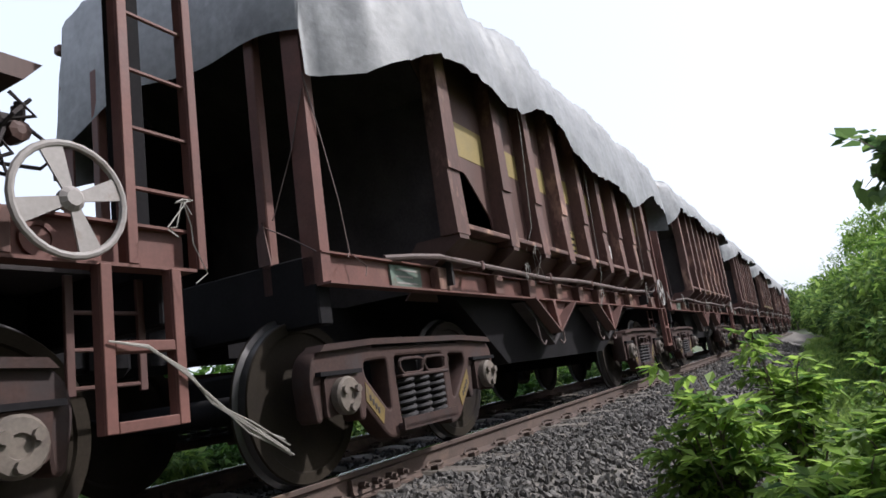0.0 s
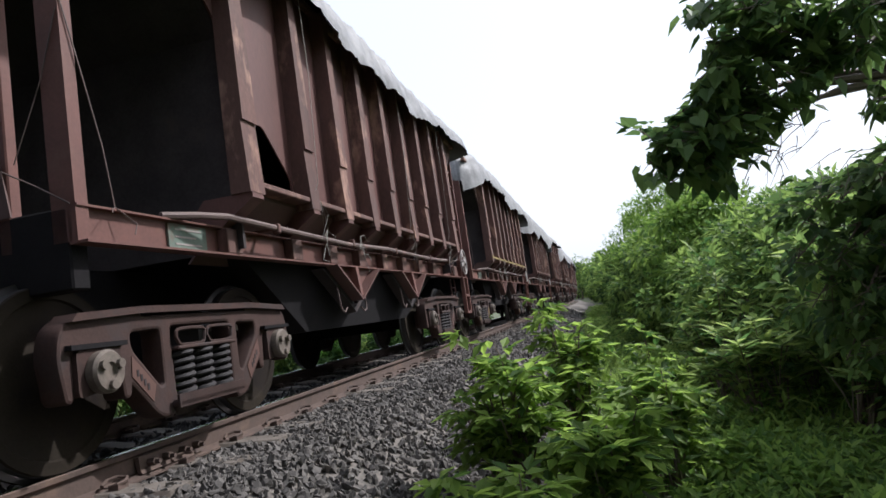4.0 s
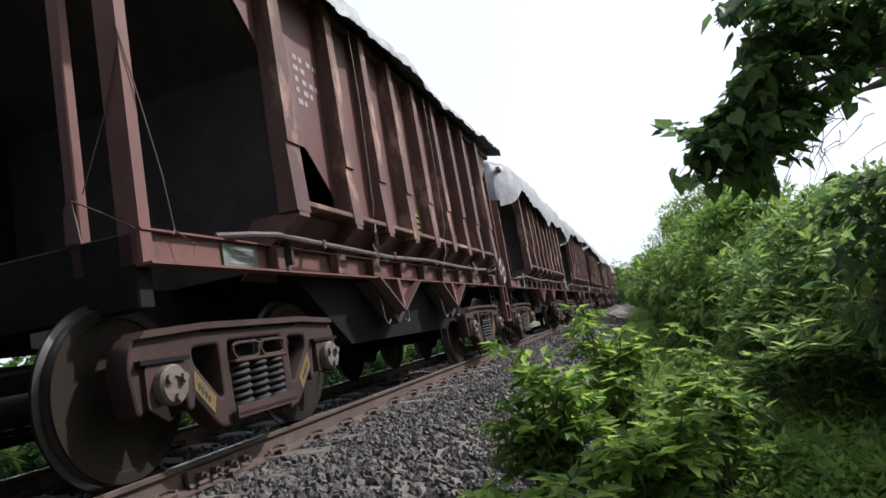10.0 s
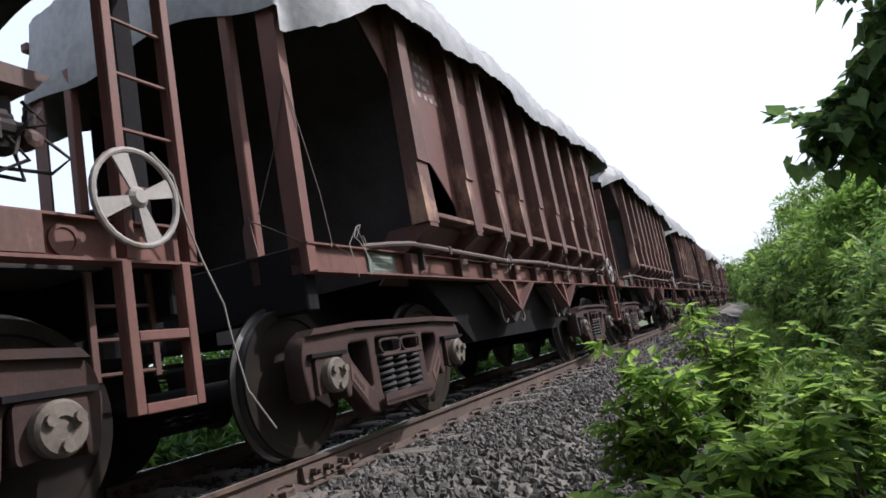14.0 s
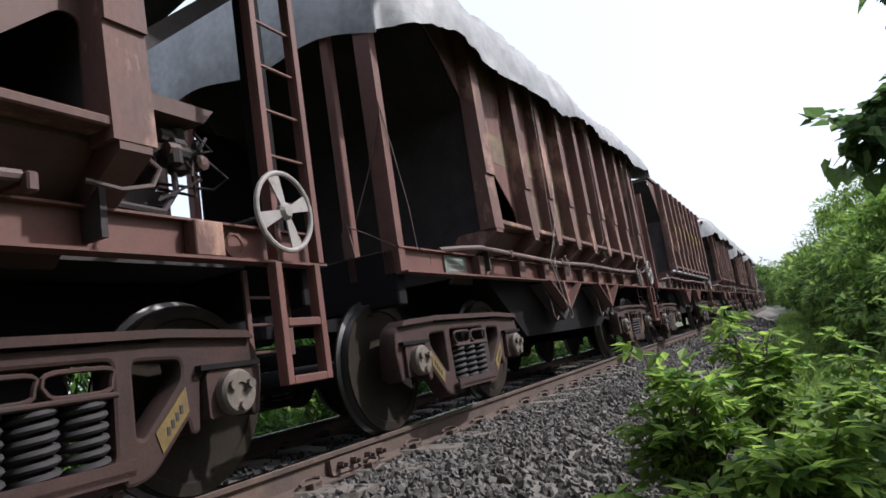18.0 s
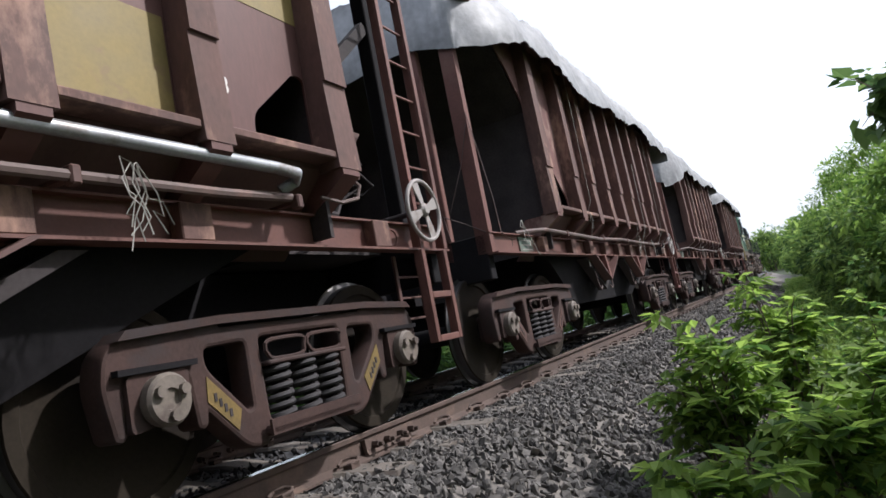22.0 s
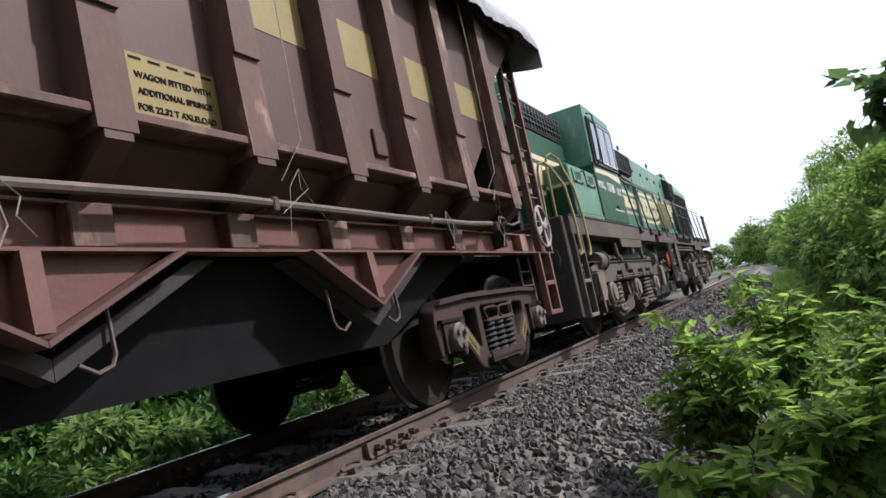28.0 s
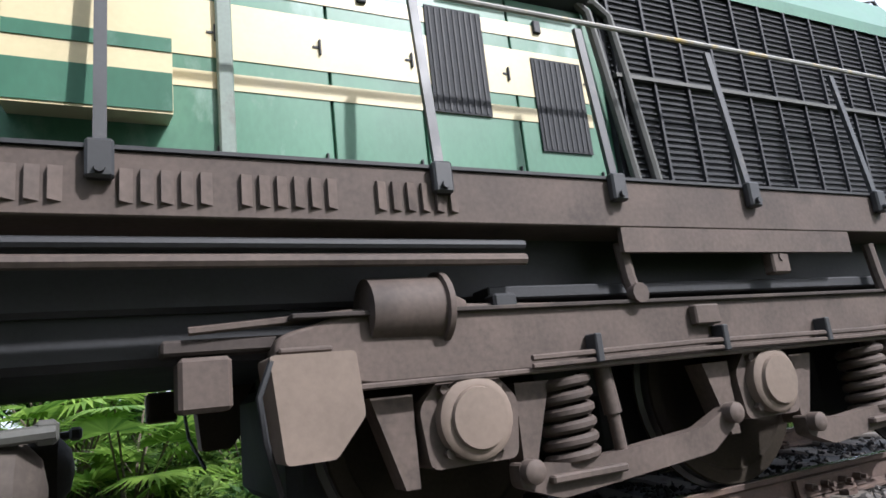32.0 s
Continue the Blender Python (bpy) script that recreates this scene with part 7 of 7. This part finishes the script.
def build_palm(at, seed):
    """A low fan palm: stalks with fans of narrow blades."""
    rng = random.Random(seed)
    t = thing("fan_palm", "low fan palm with pleated green fronds", "palm", at, "palms across the track")
    wood, g = Geo(), Geo()
    for i in range(24):
        a = rng.uniform(0, 2 * math.pi)
        out, up = rng.uniform(0.25, 0.9), rng.uniform(0.6, 2.5)
        c = Vector((math.cos(a) * out, math.sin(a) * out, up))
        wood.tube([(0, 0, 0), (c.x * 0.4, c.y * 0.4, up * 0.65), c], [0.02, 0.014, 0.01], 5)
        d = Vector((math.cos(a), math.sin(a), rng.uniform(-0.2, 0.7))).normalized()
        s = d.cross(Vector((0, 0, 1))).normalized()
        for q in range(22):
            f = (q - 10.5) / 10.5 * 1.75
            w = d * math.cos(f) + s * math.sin(f)
            e = c + w * rng.uniform(0.46, 0.66) - Vector((0, 0, 0.06 + 0.05 * abs(f)))
            m = c + w * 0.28
            n = w.cross(d.cross(s)).normalized() * 0.028
            k = len(g.v)
            g.v += [tuple(c), tuple(m + n), tuple(e), tuple(m - n)]
            g.f += [(k, k + 1, k + 2, k + 3)]
    part("stalk", wood, BARK, t)
    part("foliage", g.mesh("foliage", PALM, False, False), None, t)
    return t


def build_plants():
    build_ballast()
    for i, (x, y, sx, sy, sz, st, lv) in enumerate([(4.35, -2.95, 0.58, 0.5, 1.2, 24, 7), (5.6, -3.25, 0.7, 0.5, 1.35, 24, 7), (4.0, -3.5, 0.5, 0.45, 0.95, 24, 7), (5.0, -3.85, 0.55, 0.35, 0.95, 20, 7), (7.2, -4.0, 0.6, 0.4, 1.0, 18, 7), (3.3, -3.0, 0.4, 0.4, 0.75, 12, 7)]):
        build_bush("bush", "fresh green leafy bush with small paired leaflets", (x, y, ground_height(y) - 0.05), (sx, sy, sz), st, lv, LEAF_BUSH, (0.125, 0.066), 20 + i, group="bushes beside the path")
    rng = random.Random(9)
    x = 6.9
    i = 0
    while x < 100:
        near = x < 14
        zone = 0 if near else 1 if x < 32 else 2
        y = -5.9 - rng.uniform(0, 0.8) if near else -5.3 - rng.uniform(0, 0.9)
        h = (2.2, 2.8, 3.5)[zone] * (0.9, 1.0, 1.12)[i % 3]
        leaf = ((0.14, 0.08), (0.19, 0.10), (0.42, 0.22))[zone]
        px, py, pz = along(x, y, ground_height(y) - 0.1 - rng.uniform(0, 0.25))
        plant_copy(("hedge", zone, i % 3), "shrub", "dense green roadside shrub", (px, py, pz), rng.uniform(0, 360), h, 1.5 if zone < 2 else 2.3, 60 if zone < 2 else 40, 95 if zone < 2 else 50, leaf,
                   LEAF_LIGHT if zone and i % 3 == 2 else LEAF_HEDGE, 100 + i, 0.06, 0.08, "shrubs along the track", "shrub")
        x += rng.uniform(1.2, 1.9) if x < 30 else rng.uniform(3, 5)
        i += 1
    for k in range(9):
        x, y = 9.5 + 2.3 * k, -8.4 - rng.uniform(0, 1.5)
        plant_copy(("young", k % 3), "tree", "young light green tree behind the shrubs", (x, y, -2.2 + 0.085 * x), rng.uniform(0, 360), 3.0, 1.7, 46, 70, (0.20, 0.07), LEAF_LIGHT if k % 2 else LEAF_HEDGE, 200 + k, 0.07, 0.2, "young trees behind the shrubs")
    build_overhang()
    for k, (x, y, h) in enumerate(((6.3, -6.2, 1.6), (5.2, -6.4, 1.5), (7.4, -6.3, 1.6))):
        build_tree("shrub", "dark shaded shrub with broad leaves under the tree", (x, y, ground_height(y) - 0.1), h + 0.3, 0.95, 46, 60, (0.17, 0.085), LEAF_SHADE, 700 + k, 0.04, 0.06, "shaded shrubs under the tree", "shrub")
    for k, (x, y, h) in enumerate(((6.7, -4.9, 1.15), (7.1, -5.5, 1.3), (6.0, -5.5, 1.15), (7.9, -4.8, 1.2), (5.4, -5.8, 1.1), (8.7, -5.1, 1.4))):
        build_bush("shrub", "dark shrub with long oblong leaves in the shade", (x, y, ground_height(y) - 0.05), (0.7, 0.55, h), 26, 22, LEAF_SHADE, (0.19, 0.07), 740 + k, "shrub", "long-leaved shrubs under the tree", False)
    for k, (x, y, h) in enumerate(((34, -6.3, 5.6), (28, -6.8, 5.0), (22, -6.9, 4.3), (40, -6.0, 5.4))):
        build_tree("tree", "slender light green tree in the hedge", (x, y, ground_height(y) - 0.1), h, 1.9, 60, 70, (0.24, 0.09), LEAF_LIGHT, 720 + k, 0.08, 0.2, "light trees in the hedge")
    # added trees out of view behind the camera: they darken faces turned to -x
    for k in range(9):
        x, y = 1.0 - 3.0 * k, -8.0 - rng.uniform(0, 1.5)
        plant_copy(("behind", k % 2), "tree", "unseen dark green tree added to dim light from behind", (x, y, -0.8), rng.uniform(0, 360), 8.0, 2.6, 60, 45, (0.45, 0.22), LEAF_TREE, 240 + k, 0.12, 0.15, "trees along the path")
    for k in range(16):
        x, y = 95 + 8 * k, -8 - rng.uniform(0, 9) + 0.10 * k
        px, py, pz = along(x, y, -0.6)
        plant_copy(("distant", k % 3), "tree", "hazy distant broad-leaved tree", (px, py, pz), rng.uniform(0, 360), (7, 8, 9)[k % 3], 4.8, 38, 45, (0.9, 0.5), LEAF_HEDGE, 300 + k, 0.2, 0.1, "distant trees")
    for k in range(40):
        x, y = -24 + 2.1 * k, 6.6 + rng.uniform(0, 2.5)
        px, py, pz = along(x, y, ground_height(y) - 0.1)
        plant_copy(("across", k % 4), "shrub", "green shrub on the far side of the track", (px, py, pz), rng.uniform(0, 360), (2.2, 2.6, 3.0, 3.3)[k % 4], 1.7, 46, 95, (0.24, 0.12), LEAF_FAR, 400 + k, 0.05, 0.05, "shrubs across the track", "shrub")
    for k in range(34):
        x, y = -8 + 1.25 * k, 5.0 + rng.uniform(-0.3, 0.6)
        px, py, pz = along(x, y, ground_height(y) - 0.1)
        plant_copy(("bank", k % 4), "shrub", "low green shrub on the far bank", (px, py, pz), rng.uniform(0, 360), (1.2, 1.5, 1.0, 1.4)[k % 4], 1.0, 34, 85, (0.18, 0.085), LEAF_FAR if k % 4 < 3 else LEAF_HEDGE, 500 + k, 0.03, 0.03, "shrubs on the far bank", "shrub")
    for k, (x, y) in enumerate(((0.1, 4.5), (-0.5, 4.9), (-1.0, 4.5), (0.5, 5.3), (1.6, 5.4), (-0.3, 5.6))):
        build_palm((x, y, ground_height(y)), 600 + k)
    build_weeds("verge_weeds", "low tangled weeds on the verge", [(5.2, -4.75, 1.1, 0.55), (5.0, -4.6, 1.6, 0.5), (6.4, -4.7, 2.4, 0.8), (6.6, -4.4, 2.0, 0.6), (11, -4.5, 3, 0.8), (20, -4.1, 7, 1.0), (35, -4.0, 9, 1.2), (3.4, -4.6, 1.2, 0.8), (-2.0, -4.9, 5.0, 1.5)], 130, 0.11, 0.32, 3, LEAF_LIGHT)
    build_weeds("edge_weeds", "thin weeds at the foot of the ballast", [(9, -3.15, 4, 0.3), (22, -3.1, 9, 0.5), (45, -3.1, 12, 0.6)], 40, 0.07, 0.2, 6, LEAF_LIGHT)
    build_grass("verge_grass", "thin grass on the verge", [(10, -4.2, 4, 1.1), (-1.5, -4.6, 5, 1.4), (22, -3.9, 10, 1.0), (45, -3.9, 13, 1.0)], 110, 0.34, 3)
    build_grass("far_grass", "tall grass on the far side of the track", [(8, 3.9, 16, 1.0), (45, 4.4, 20, 1.2)], 90, 0.30, 4)
    build_weeds("far_weeds", "bright weeds on the far bank", [(8, 5.0, 20, 1.4)], 60, 0.13, 0.5, 8, LEAF_FAR)

# ---- putting it together ----
WAGONS = []
# how far each sheet hangs down the wagon's side at its front and its rear
DROOP = {0: (0.5, 0.4), 1: (0.85, 0.95), 2: (0.62, 0.27), 3: (0.56, 0.29), 4: (0.45, 0.5), 5: (0.62, 0.75), 6: (0.35, 0.06), 7: (0.60, 0.79), 8: (0.62, 0.3), 9: (0.3, 0.5), 10: (0.60, 0.30), 12: (0.52, 0.40), 13: (0.65, 0.19), 14: (0.3, 0.4)}


def place_train():
    first = build_wagon()
    WAGONS.append((first, 0))
    for k in range(1, 15):
        WAGONS.append((copy_thing(first, pose(k * 12.0, 0, 0)), k))
    for w, k in list(WAGONS):
        dress_wagon(w, k)
        tagged(w, group="wagons of the train")
    loco = build_loco()
    WAGONS.append((loco, 15))
    for k in range(15):
        if k == 11:
            continue
        t = build_tarp(k, *DROOP[k])
        WAGONS.append((t, k))


def train_rows(k):
    rows = []
    for i in range(65):
        t = i * 0.5
        x, y, a = track(k * PITCH + (LOCO_GAP if k == 15 else 0) - travelled(t))
        # the body turns with the chord between its bogies
        rows.append((t, pose(x, y, 0, 0, 0, math.degrees(a))))
    return rows


def wheel_rows(m, r):
    """Rows of a wheelset that rolls along as the train comes on."""
    base = m.translation.copy()
    s0, s1 = travelled(0), travelled(CLIP)
    steps = int((s1 - s0) / r / radians(55)) + 1
    ts = np.linspace(0, CLIP, 641)
    ss = np.array([travelled(t) for t in ts])
    rows = []
    for i in range(steps + 1):
        s = s0 + (s1 - s0) * i / steps
        t = float(np.interp(s, ss, ts))
        rows.append((t, Matrix.Translation(base) @ Matrix.Rotation(-(s - s0) / r, 4, "Y")))
    return rows


def motions():
    for ob, k in WAGONS:
        walk(ob, train_rows(k))
        for c in ob.children:
            if c.name.split(".")[0] == "wheelset":
                walk(c, wheel_rows(c.matrix_basis, c.location.z))


build_track()
build_plants()
place_train()
motions()
